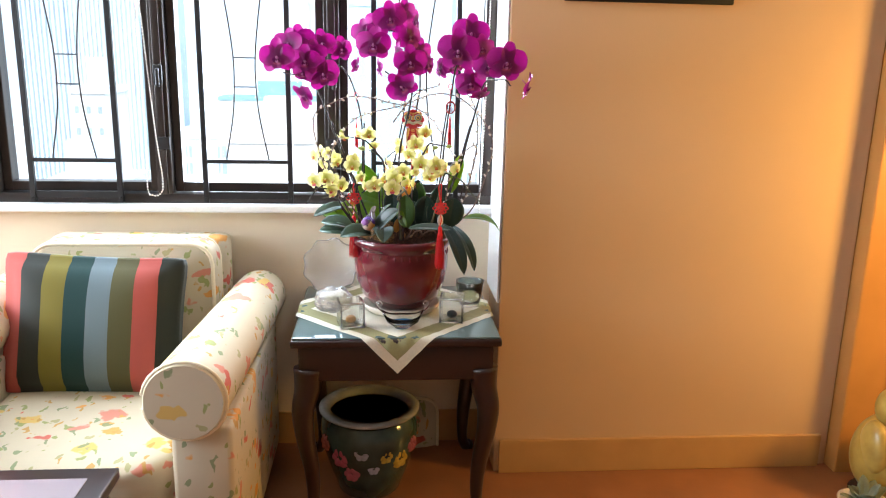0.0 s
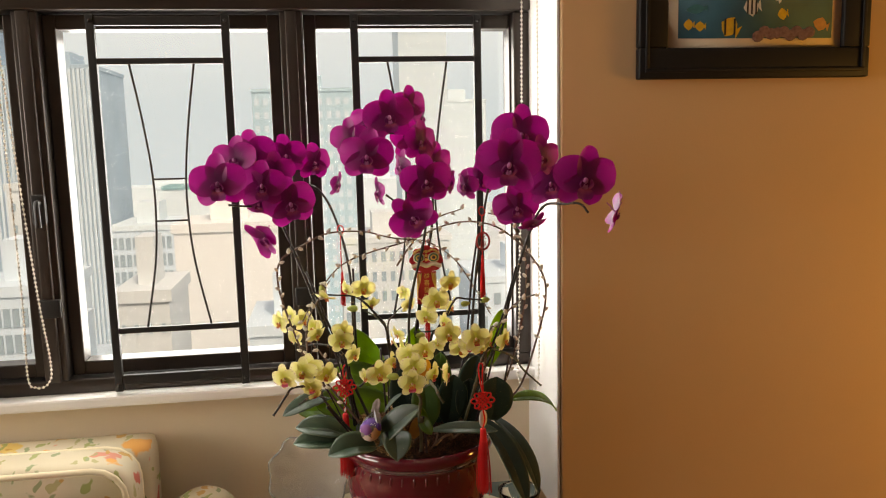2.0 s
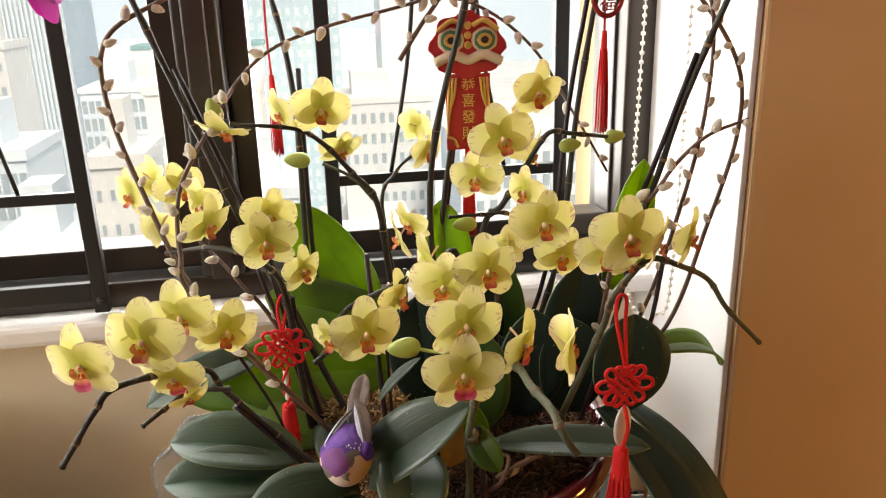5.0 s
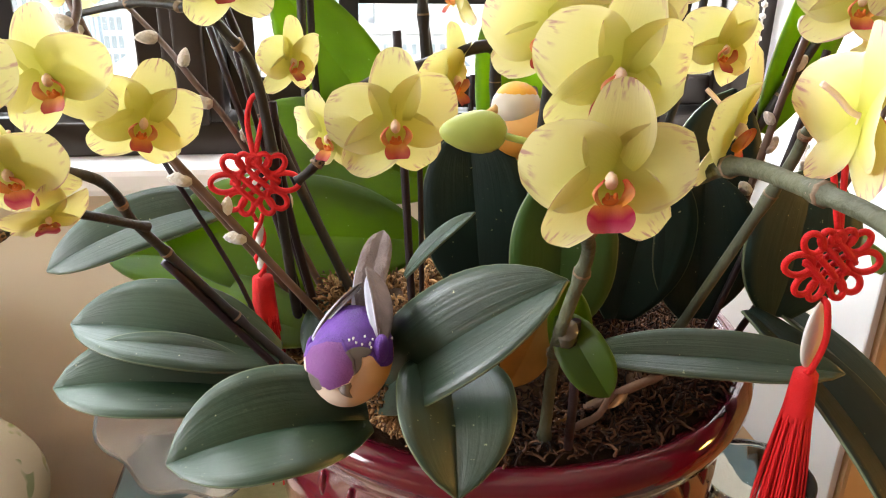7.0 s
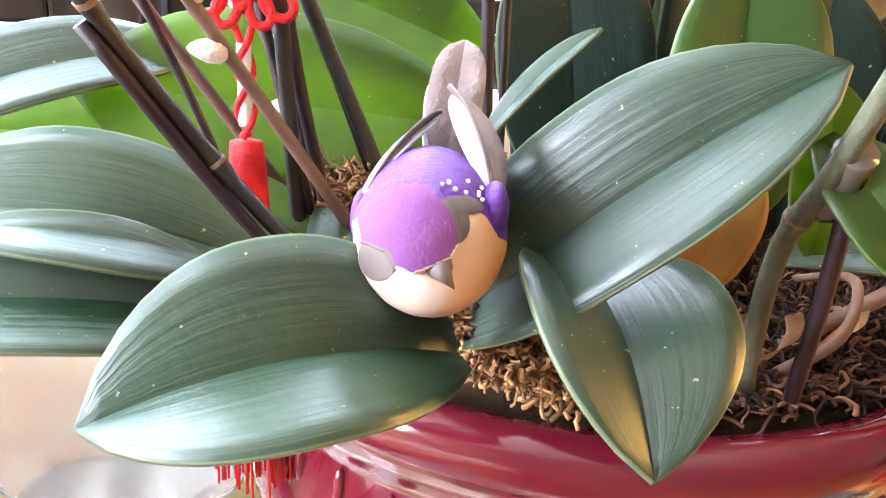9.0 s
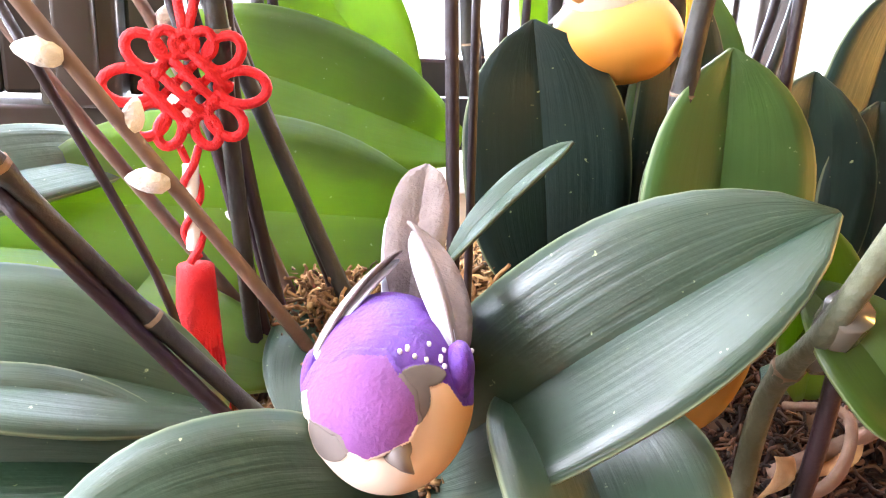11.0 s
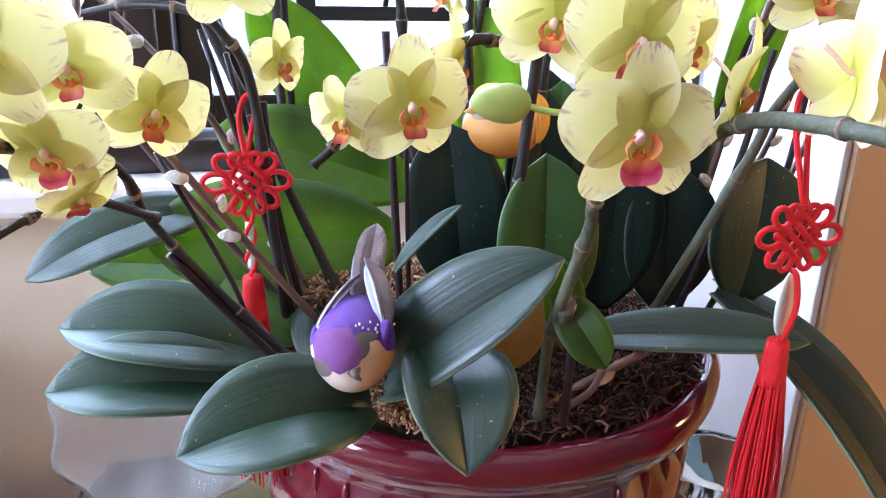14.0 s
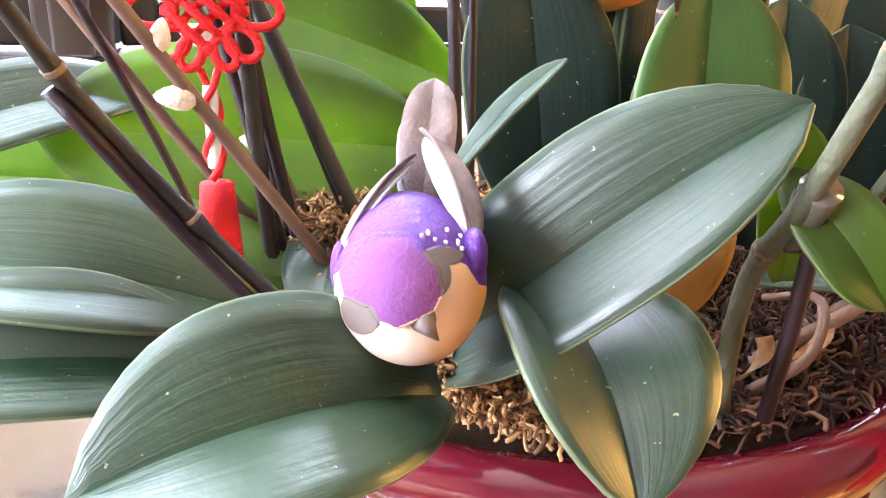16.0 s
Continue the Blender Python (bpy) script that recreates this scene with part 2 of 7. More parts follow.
def cabriole(x, y, sx, sy, name_parent):
    pts = [(0.0, 0.0, 0.50), (0.004, 0.004, 0.44), (0.016, 0.016, 0.38), (0.012, 0.012, 0.30), (-0.004, -0.004, 0.18), (-0.006, -0.006, 0.08), (0.006, 0.006, 0.035), (0.018, 0.018, FLOOR + 0.004)]
    rad = lambda s: 0.042 - 0.025 * min(1, s * 1.4) + (0.006 if s > 0.93 else 0)
    bm = tube([(x + sx * p[0], y + sy * p[1], p[2]) for p in pts], rad, 12)
    return part("leg", bm, M_DARKWOOD, name_parent)


def side_table():
    top = thing("side_table", "dark rosewood side table with cabriole legs and glass top", "table")
    part("tabletop", box((TX0, TY0, 0.572), (TX1, TY1, 0.594), 0.006), M_DARKWOOD, top)
    part("glass_sheet", box((TX0 + 0.006, TY0 + 0.006, 0.5942), (TX1 - 0.006, TY1 - 0.006, TABLE_Z), 0.0015), M_TABLEGLASS, top, "thin glass sheet on the tabletop")
    for lo, hi in (((TX0 + 0.02, TY0 + 0.018, 0.0), (TX1 - 0.02, TY0 + 0.036, 0)), ((TX0 + 0.02, TY1 - 0.036, 0), (TX1 - 0.02, TY1 - 0.018, 0)),
                   ((TX0 + 0.018, TY0 + 0.036, 0), (TX0 + 0.036, TY1 - 0.036, 0)), ((TX1 - 0.036, TY0 + 0.036, 0), (TX1 - 0.018, TY1 - 0.036, 0))):
        part("apron", box((lo[0], lo[1], 0.47), (hi[0], hi[1], 0.5715), 0.004), M_DARKWOOD, top)
    for sx, x in ((-1, TX0 + 0.045), (1, TX1 - 0.045)):
        for sy, y in ((-1, TY0 + 0.045), (1, TY1 - 0.045)):
            cabriole(x, y, sx, sy, top)


side_table()


# ---- flowerpot ----
PX, PY = 0.050, -0.247
M_POT = mat("oxblood_glaze", (0.115, 0.006, 0.016), 0.12, vary=0.3, scale=18, coat=0.8)
M_SAUCER = mat("cream_ceramic", (0.62, 0.55, 0.44), 0.35, vary=0.1)


def flowerpot():
    top = thing("flowerpot", "glazed oxblood-red ceramic flowerpot on the side table", "flowerpot", at=(PX, PY, 0))
    prof = [(0.085, 0.622), (0.098, 0.632), (0.118, 0.66), (0.132, 0.70), (0.139, 0.74), (0.140, 0.775), (0.137, 0.795), (0.140, 0.803), (0.148, 0.810), (0.152, 0.820), (0.152, 0.828), (0.148, 0.834), (0.142, 0.835),
            (0.136, 0.831), (0.132, 0.82), (0.130, 0.79), (0.125, 0.73), (0.10, 0.66), (0.001, 0.65)]
    part("pot_body", lathe(prof, 72), M_POT, top)
    drop = mesh_of("moulded_drop", ball((0.1375, 0, 0.785), 0.0075, None, (0.36, 0.36, 1.3), 2), M_POT)
    for k in range(40):
        ob = new("moulded_drop", drop)
        ob.parent = top
        ob.matrix_basis = pose(0, 0, 0, 0, 0, 9 * k)
    part("saucer", lathe([(0.06, 0.6045), (0.10, 0.6045), (0.115, 0.615), (0.118, 0.627), (0.113, 0.628), (0.105, 0.618), (0.001, 0.616)], 64), M_SAUCER, top, "cream ceramic saucer")


flowerpot()


# ---- plant materials ----
def leafy(name, color, back, rough=0.36, thru=0.22, vein=0.22, spec=0.5, coat=0.0):
    """Glossy leaf skin with veins along the blade and some light through it."""
    m = bpy.data.materials.new(name)
    m.use_nodes = True
    nt = m.node_tree
    b, out = nt.nodes["Principled BSDF"], nt.nodes["Material Output"]
    uv = nt.nodes.new("ShaderNodeUVMap")
    mp = nt.nodes.new("ShaderNodeMapping")
    mp.inputs["Scale"].default_value = (26, 1.3, 1)
    info = nt.nodes.new("ShaderNodeObjectInfo")
    nt.links.new(uv.outputs[0], mp.inputs[0])
    no = nt.nodes.new("ShaderNodeTexNoise")
    no.inputs["Scale"].default_value, no.inputs["Detail"].default_value = 1.0, 4
    nt.links.new(mp.outputs[0], no.inputs["Vector"])
    tc = nt.nodes.new("ShaderNodeTexCoord")
    n2 = nt.nodes.new("ShaderNodeTexNoise")
    n2.inputs["Scale"].default_value, n2.inputs["Detail"].default_value = 160, 6
    nt.links.new(tc.outputs["Object"], n2.inputs["Vector"])
    add = nt.nodes.new("ShaderNodeMath")
    add.operation = "MULTIPLY_ADD"
    add.inputs[1].default_value = 0.6
    nt.links.new(no.outputs["Fac"], add.inputs[0])
    mul = nt.nodes.new("ShaderNodeMath")
    mul.operation = "MULTIPLY"
    mul.inputs[1].default_value = 0.5
    nt.links.new(n2.outputs["Fac"], mul.inputs[0])
    nt.links.new(mul.outputs[0], add.inputs[2])
    ramp = nt.nodes.new("ShaderNodeValToRGB")
    ramp.color_ramp.elements[0].position, ramp.color_ramp.elements[1].position = 0.25, 0.85
    ramp.color_ramp.elements[0].color = (*[c * 0.82 for c in color], 1)
    ramp.color_ramp.elements[1].color = (*[c * 1.22 for c in color], 1)
    nt.links.new(add.outputs[0], ramp.inputs[0])
    hsv = nt.nodes.new("ShaderNodeHueSaturation")
    mr = nt.nodes.new("ShaderNodeMapRange")
    mr.inputs["To Min"].default_value, mr.inputs["To Max"].default_value = 0.75, 1.3
    nt.links.new(info.outputs["Random"], mr.inputs[0])
    n4 = nt.nodes.new("ShaderNodeTexNoise")
    n4.inputs["Scale"].default_value, n4.inputs["Detail"].default_value = 16, 3
    nt.links.new(tc.outputs["Object"], n4.inputs["Vector"])
    blotch = nt.nodes.new("ShaderNodeMapRange")
    blotch.inputs["From Min"].default_value, blotch.inputs["From Max"].default_value = 0.3, 0.7
    blotch.inputs["To Min"].default_value, blotch.inputs["To Max"].default_value = 0.68, 1.28
    nt.links.new(n4.outputs["Fac"], blotch.inputs[0])
    both = nt.nodes.new("ShaderNodeMath")
    both.operation = "MULTIPLY"
    nt.links.new(mr.outputs[0], both.inputs[0])
    nt.links.new(blotch.outputs[0], both.inputs[1])
    nt.links.new(both.outputs[0], hsv.inputs["Value"])
    nt.links.new(ramp.outputs[0], hsv.inputs["Color"])
    # pale rim of the blade and specks of dust
    sx = nt.nodes.new("ShaderNodeSeparateXYZ")
    nt.links.new(uv.outputs[0], sx.inputs[0])
    ping = nt.nodes.new("ShaderNodeMath")
    ping.operation = "PINGPONG"
    ping.inputs[1].default_value = 0.5
    nt.links.new(sx.outputs[0], ping.inputs[0])
    rim = nt.nodes.new("ShaderNodeMapRange")
    rim.inputs["From Min"].default_value, rim.inputs["From Max"].default_value = 0.014, 0.003
    rim.inputs["To Max"].default_value = 0.35
    nt.links.new(ping.outputs[0], rim.inputs[0])
    n3 = nt.nodes.new("ShaderNodeTexNoise")
    n3.inputs["Scale"].default_value, n3.inputs["Detail"].default_value = 430, 2
    nt.links.new(tc.outputs["Object"], n3.inputs["Vector"])
    speck = nt.nodes.new("ShaderNodeMapRange")
    speck.inputs["From Min"].default_value, speck.inputs["From Max"].default_value = 0.73, 0.78
    nt.links.new(n3.outputs["Fac"], speck.inputs[0])
    most = nt.nodes.new("ShaderNodeMath")
    most.operation = "MAXIMUM"
    nt.links.new(rim.outputs[0], most.inputs[0])
    nt.links.new(speck.outputs[0], most.inputs[1])
    pale = nt.nodes.new("ShaderNodeMix")
    pale.data_type = "RGBA"
    pale.inputs[7].default_value = (0.36, 0.42, 0.22, 1)
    nt.links.new(most.outputs[0], pale.inputs[0])
    nt.links.new(hsv.outputs[0], pale.inputs[6])
    nt.links.new(pale.outputs[2], b.inputs["Base Color"])
    b.inputs["Specular IOR Level"].default_value = spec
    b.inputs["Coat Weight"].default_value, b.inputs["Coat Roughness"].default_value = coat, 0.24
    # dust and pores make the gloss uneven
    mr2 = nt.nodes.new("ShaderNodeMapRange")
    mr2.inputs["To Min"].default_value, mr2.inputs["To Max"].default_value = rough - 0.08, rough + 0.16
    nt.links.new(n2.outputs["Fac"], mr2.inputs[0])
    nt.links.new(mr2.outputs[0], b.inputs["Roughness"])
    bp = nt.nodes.new("ShaderNodeBump")
    bp.inputs["Strength"].default_value, bp.inputs["Distance"].default_value = vein, 0.0012
    nt.links.new(add.outputs[0], bp.inputs["Height"])
    nt.links.new(bp.outputs[0], b.inputs["Normal"])
    tl = nt.nodes.new("ShaderNodeBsdfTranslucent")
    shine = nt.nodes.new("ShaderNodeMix")
    shine.data_type, shine.blend_type = "RGBA", "MULTIPLY"
    shine.inputs[0].default_value = 1.0
    shine.inputs[6].default_value = (*back, 1)
    nt.links.new(both.outputs[0], shine.inputs[7])
    nt.links.new(shine.outputs[2], tl.inputs[0])
    mx = nt.nodes.new("ShaderNodeMixShader")
    mx.inputs[0].default_value = thru
    nt.links.new(b.outputs[0], mx.inputs[1])
    nt.links.new(tl.outputs[0], mx.inputs[2])
    nt.links.new(mx.outputs[0], out.inputs[0])
    return m


def petal_mat(name, inner, outer, edge, streak, back, thru=0.4, amount=0.5, rough=0.55):
    """Petal skin: colour from heart to rim, fine veins, streaks near the rim, light through it."""
    m = bpy.data.materials.new(name)
    m.use_nodes = True
    nt = m.node_tree
    b, out = nt.nodes["Principled BSDF"], nt.nodes["Material Output"]
    uv = nt.nodes.new("ShaderNodeUVMap")
    sep = nt.nodes.new("ShaderNodeSeparateXYZ")
    nt.links.new(uv.outputs[0], sep.inputs[0])
    info = nt.nodes.new("ShaderNodeObjectInfo")
    ramp = nt.nodes.new("ShaderNodeValToRGB")
    e = ramp.color_ramp.elements
    e[0].position, e[0].color = 0.05, (*inner, 1)
    e[1].position, e[1].color = 0.55, (*outer, 1)
    last = e.new(0.97)
    last.color = (*edge, 1)
    nt.links.new(sep.outputs[1], ramp.inputs[0])
    mp = nt.nodes.new("ShaderNodeMapping")
    mp.inputs["Scale"].default_value = (11, 4.0, 1)
    off = nt.nodes.new("ShaderNodeCombineXYZ")
    mm = nt.nodes.new("ShaderNodeMath")
    mm.operation = "MULTIPLY"
    mm.inputs[1].default_value = 40
    nt.links.new(info.outputs["Random"], mm.inputs[0])
    nt.links.new(mm.outputs[0], off.inputs[0])
    nt.links.new(mm.outputs[0], off.inputs[1])
    nt.links.new(off.outputs[0], mp.inputs["Location"])
    nt.links.new(uv.outputs[0], mp.inputs[0])
    no = nt.nodes.new("ShaderNodeTexNoise")
    no.inputs["Scale"].default_value, no.inputs["Detail"].default_value = 1.0, 3
    nt.links.new(mp.outputs[0], no.inputs["Vector"])
    rim = nt.nodes.new("ShaderNodeMapRange")
    rim.inputs["From Min"].default_value, rim.inputs["From Max"].default_value = 0.76, 0.90
    nt.links.new(sep.outputs[1], rim.inputs[0])
    st = nt.nodes.new("ShaderNodeMapRange")
    st.inputs["From Min"].default_value, st.inputs["From Max"].default_value = 0.53, 0.66
    nt.links.new(no.outputs["Fac"], st.inputs[0])
    k = nt.nodes.new("ShaderNodeMath")
    k.operation = "MULTIPLY"
    nt.links.new(rim.outputs[0], k.inputs[0])
    nt.links.new(st.outputs[0], k.inputs[1])
    k2 = nt.nodes.new("ShaderNodeMath")
    k2.operation = "MULTIPLY"
    k2.inputs[1].default_value = amount
    nt.links.new(k.outputs[0], k2.inputs[0])
    mix = nt.nodes.new("ShaderNodeMix")
    mix.data_type = "RGBA"
    nt.links.new(k2.outputs[0], mix.inputs[0])
    nt.links.new(ramp.outputs[0], mix.inputs[6])
    mix.inputs[7].default_value = (*streak, 1)
    hsv = nt.nodes.new("ShaderNodeHueSaturation")
    mr = nt.nodes.new("ShaderNodeMapRange")
    mr.inputs["To Min"].default_value, mr.inputs["To Max"].default_value = 0.86, 1.1
    nt.links.new(info.outputs["Random"], mr.inputs[0])
    nt.links.new(mr.outputs[0], hsv.inputs["Value"])
    nt.links.new(mix.outputs[2], hsv.inputs["Color"])
    nt.links.new(hsv.outputs[0], b.inputs["Base Color"])
    b.inputs["Roughness"].default_value = rough
    wv = nt.nodes.new("ShaderNodeMapping")
    wv.inputs["Scale"].default_value = (30, 1.5, 1)
    nt.links.new(uv.outputs[0], wv.inputs[0])
    nv = nt.nodes.new("ShaderNodeTexNoise")
    nv.inputs["Scale"].default_value = 1.0
    nt.links.new(wv.outputs[0], nv.inputs["Vector"])
    bp = nt.nodes.new("ShaderNodeBump")
    bp.inputs["Strength"].default_value, bp.inputs["Distance"].default_value = 0.14, 0.001
    nt.links.new(nv.outputs["Fac"], bp.inputs["Height"])
    nt.links.new(bp.outputs[0], b.inputs["Normal"])
    tl = nt.nodes.new("ShaderNodeBsdfTranslucent")
    hs2 = nt.nodes.new("ShaderNodeMix")
    hs2.data_type, hs2.blend_type = "RGBA", "MULTIPLY"
    hs2.inputs[0].default_value = 0.3
    hs2.inputs[6].default_value = (*back, 1)
    nt.links.new(hsv.outputs[0], hs2.inputs[7])
    nt.links.new(hs2.outputs[2], tl.inputs[0])
    mx = nt.nodes.new("ShaderNodeMixShader")
    mx.inputs[0].default_value = thru
    nt.links.new(b.outputs[0], mx.inputs[1])
    nt.links.new(tl.outputs[0], mx.inputs[2])
    nt.links.new(mx.outputs[0], out.inputs[0])
    return m


M_LEAF = leafy("orchid_leaf", (0.015, 0.044, 0.020), (0.10, 0.28, 0.03), 0.40, 0.05, 0.45, 0.85, 0.0)
# lighter leaf green, with backlight from the window put into the colour
M_LEAF_LIGHT = leafy("backlit_orchid_leaf", (0.055, 0.115, 0.010), (0.46, 0.66, 0.02), 0.42, 0.38, 0.3)
M_LEAF_MID = leafy("mid_green_orchid_leaf", (0.034, 0.080, 0.016), (0.26, 0.46, 0.03), 0.45, 0.16, 0.4)
# darker leaf green, with the shade at the back and right painted in
M_LEAF_DARK = leafy("shaded_orchid_leaf", (0.009, 0.026, 0.021), (0.03, 0.12, 0.03), 0.5, 0.05, 0.4, 0.3)
M_YELLOW = petal_mat("yellow_petal", (0.50, 0.51, 0.045), (0.70, 0.66, 0.225), (0.80, 0.75, 0.46), (0.40, 0.05, 0.28), (0.88, 0.82, 0.34), 0.26, 0.8)
M_MAGENTA = petal_mat("magenta_petal", (0.10, 0.0, 0.065), (0.20, 0.0, 0.125), (0.36, 0.010, 0.22), (0.12, 0.0, 0.07), (0.60, 0.0, 0.30), 0.17, 0.4, 0.5)
M_LIP = petal_mat("pink_lip", (0.66, 0.22, 0.04), (0.44, 0.004, 0.075), (0.62, 0.16, 0.22), (0.46, 0.006, 0.09), (0.6, 0.06, 0.1), 0.15, 0.3)
M_LIP_SIDE = petal_mat("lip_side", (0.70, 0.28, 0.03), (0.66, 0.30, 0.14), (0.52, 0.07, 0.03), (0.40, 0.012, 0.02), (0.8, 0.35, 0.12), 0.25, 1.0)
M_LIP_RUST = petal_mat("rust_lip", (0.66, 0.30, 0.04), (0.46, 0.10, 0.03), (0.36, 0.012, 0.03), (0.30, 0.01, 0.02), (0.6, 0.15, 0.05), 0.15, 0.6)
M_CALLUS = mat("lip_callus", (0.78, 0.34, 0.03), 0.4, vary=0.3, scale=400, color2=(0.60, 0.08, 0.02))
M_LIP_DARK = petal_mat("purple_lip", (0.35, 0.05, 0.10), (0.16, 0.0, 0.09), (0.20, 0.0, 0.12), (0.5, 0.2, 0.3), (0.4, 0.02, 0.3), 0.2, 0.4)
M_COLUMN = mat("flower_column", (0.74, 0.52, 0.38), 0.45, vary=0.25, scale=300)
M_COLUMN_DARK = mat("purple_column", (0.42, 0.12, 0.32), 0.45, vary=0.25, scale=300)
M_STEM = mat("flower_stem", (0.008, 0.006, 0.008), 0.5, vary=0.5, scale=60, bump=0.4, bscale=250, spec=0.35, color2=(0.030, 0.027, 0.022))
M_STEM_GREEN = mat("green_stem", (0.018, 0.020, 0.012), 0.6, vary=0.4, scale=45, bump=0.6, bscale=250, spec=0.35, color2=(0.10, 0.105, 0.06))
M_STEM_PURPLE = mat("purple_stem", (0.018, 0.008, 0.010), 0.5, vary=0.4, scale=60, bump=0.3, bscale=250, spec=0.35)
M_SHEATH = mat("node_sheath", (0.10, 0.055, 0.030), 0.7, vary=0.5, scale=150, bump=0.4, bscale=400, color2=(0.20, 0.13, 0.075))
M_BUD = mat("flower_bud", (0.32, 0.38, 0.08), 0.5, vary=0.2, scale=80)
M_TWIG = mat("willow_twig", (0.065, 0.034, 0.026), 0.5, vary=0.45, scale=90, bump=0.3, bscale=300, color2=(0.13, 0.075, 0.05))
M_CATKIN = mat("catkin_fur", (0.62, 0.56, 0.48), 0.95, vary=0.25, scale=200, bump=0.8, bscale=700, sheen=0.6)
M_MOSS = mat("dry_moss", (0.05, 0.028, 0.013), 0.95, vary=0.6, scale=38, bump=0.9, bscale=260, color2=(0.42, 0.25, 0.10))
M_SOIL = mat("dark_bark_mix", (0.014, 0.009, 0.006), 0.95, vary=0.6, scale=60, bump=1.0, bscale=180, color2=(0.10, 0.055, 0.026))
M_STRAND = mat("moss_strand", (0.2, 0.12, 0.05), 0.95)
_nt = M_STRAND.node_tree
_geo, _rmp = _nt.nodes.new("ShaderNodeNewGeometry"), _nt.nodes.new("ShaderNodeValToRGB")
_nt.links.new(_geo.outputs["Random Per Island"], _rmp.inputs[0])
_rmp.color_ramp.elements[0].color, _rmp.color_ramp.elements[1].color = (0.06, 0.030, 0.014, 1), (0.52, 0.32, 0.14, 1)
_rmp.color_ramp.elements.new(0.5).color = (0.30, 0.155, 0.06, 1)
_nt.links.new(_rmp.outputs[0], _nt.nodes["Principled BSDF"].inputs["Base Color"])
# reddish-brown bark, its colour taken darker for the shade under the flowers
M_FIBRE = M_STRAND.copy()
M_FIBRE.name = "shaded_bark_fibre"
_rmp = next(n for n in M_FIBRE.node_tree.nodes if n.type == "VALTORGB")
for _e, _c in zip(_rmp.color_ramp.elements, ((0.014, 0.008, 0.006, 1), (0.05, 0.022, 0.014, 1), (0.20, 0.095, 0.05, 1))):
    _e.color = _c
M_ROOT = mat("orchid_root", (0.20, 0.12, 0.08), 0.8, vary=0.5, scale=60, bump=0.5, bscale=200)
M_RED = mat("red_cord", (0.66, 0.004, 0.006), 0.7, vary=0.12, scale=300, bump=0.5, bscale=1500)
M_JADE = mat("white_jade", (0.75, 0.74, 0.70), 0.25, vary=0.08, scale=40)
M_GOLD = mat("gold_print", (0.66, 0.42, 0.12), 0.35, metal=0.5, vary=0.15, scale=80)


def wpart(name, bm, material, parent, label="", smooth=True):
    """A part whose mesh is given in world places."""
    ob = part(name, bm, material, parent, label, smooth)
    if parent.parent is None:
        ob.matrix_parent_inverse = Matrix.Translation(-parent.location)
    return ob


# ---- leaves ----
def blade(base, tip, width, hint, bow=0.01, fold=0.22, curl=0.0, blunt=0.86, wave=0.0, seg=18, cols=8, thick=0.0016):
    """A strap leaf from base to tip, its upper side towards hint, folded along the midrib."""
    base, tip = Vector(base), Vector(tip)
    ax = tip - base
    d = ax.normalized()
    n = (Vector(hint) - d * d.dot(Vector(hint))).normalized()
    s = d.cross(n)
    bm = bmesh.new()
    uvl = bm.loops.layers.uv.new("UVMap")
    grid, under, uvs = [], [], {}
    for i in range(seg + 1):
        t = i / seg
        c = base + ax * t + n * (bow * 4 * t * (1 - t)) - n * (curl * t * t * t)
        w = 0.5 * width * max(0.0, 1 - abs(2 * (t ** 1.12 * 0.958 + 0.04) - 1) ** 2.5) ** (blunt * 0.9)
        w = max(w, width * 0.11) if t < 0.3 else max(w, width * 0.012)
        row, low = [], []
        for k in range(cols + 1):
            u = 2 * k / cols - 1
            h = fold * w * (1.28 * abs(u) - 0.20 * u * u) + wave * math.sin(9 * t + 2.2 * u) * width
            if abs(u) < 0.01:
                h -= 0.014 * width
            p = c + s * (u * w) + n * h
            row.append(bm.verts.new(p))
            low.append(bm.verts.new(p - n * thick))
            uvs[row[-1]] = uvs[low[-1]] = (k / cols, t)
        grid.append(row)
        under.append(low)
    for i in range(seg):
        for k in range(cols):
            bm.faces.new((grid[i][k], grid[i][k + 1], grid[i + 1][k + 1], grid[i + 1][k]))
            bm.faces.new((under[i][k], under[i + 1][k], under[i + 1][k + 1], under[i][k + 1]))
        bm.faces.new((grid[i][0], grid[i + 1][0], under[i + 1][0], under[i][0]))
        bm.faces.new((grid[i][cols], under[i][cols], under[i + 1][cols], grid[i + 1][cols]))
    for row, low in ((grid[0], under[0]), (grid[-1][::-1], under[-1][::-1])):
        bm.faces.new(row[::-1] + low)
    for f in bm.faces:
        for lp in f.loops:
            lp[uvl].uv = uvs[lp.vert]
    bmesh.ops.recalc_face_normals(bm, faces=bm.faces)
    for i in range(seg):
        e = bm.edges.get((grid[i][cols // 2], grid[i + 1][cols // 2]))
        if e:
            e.smooth = False
    return bm


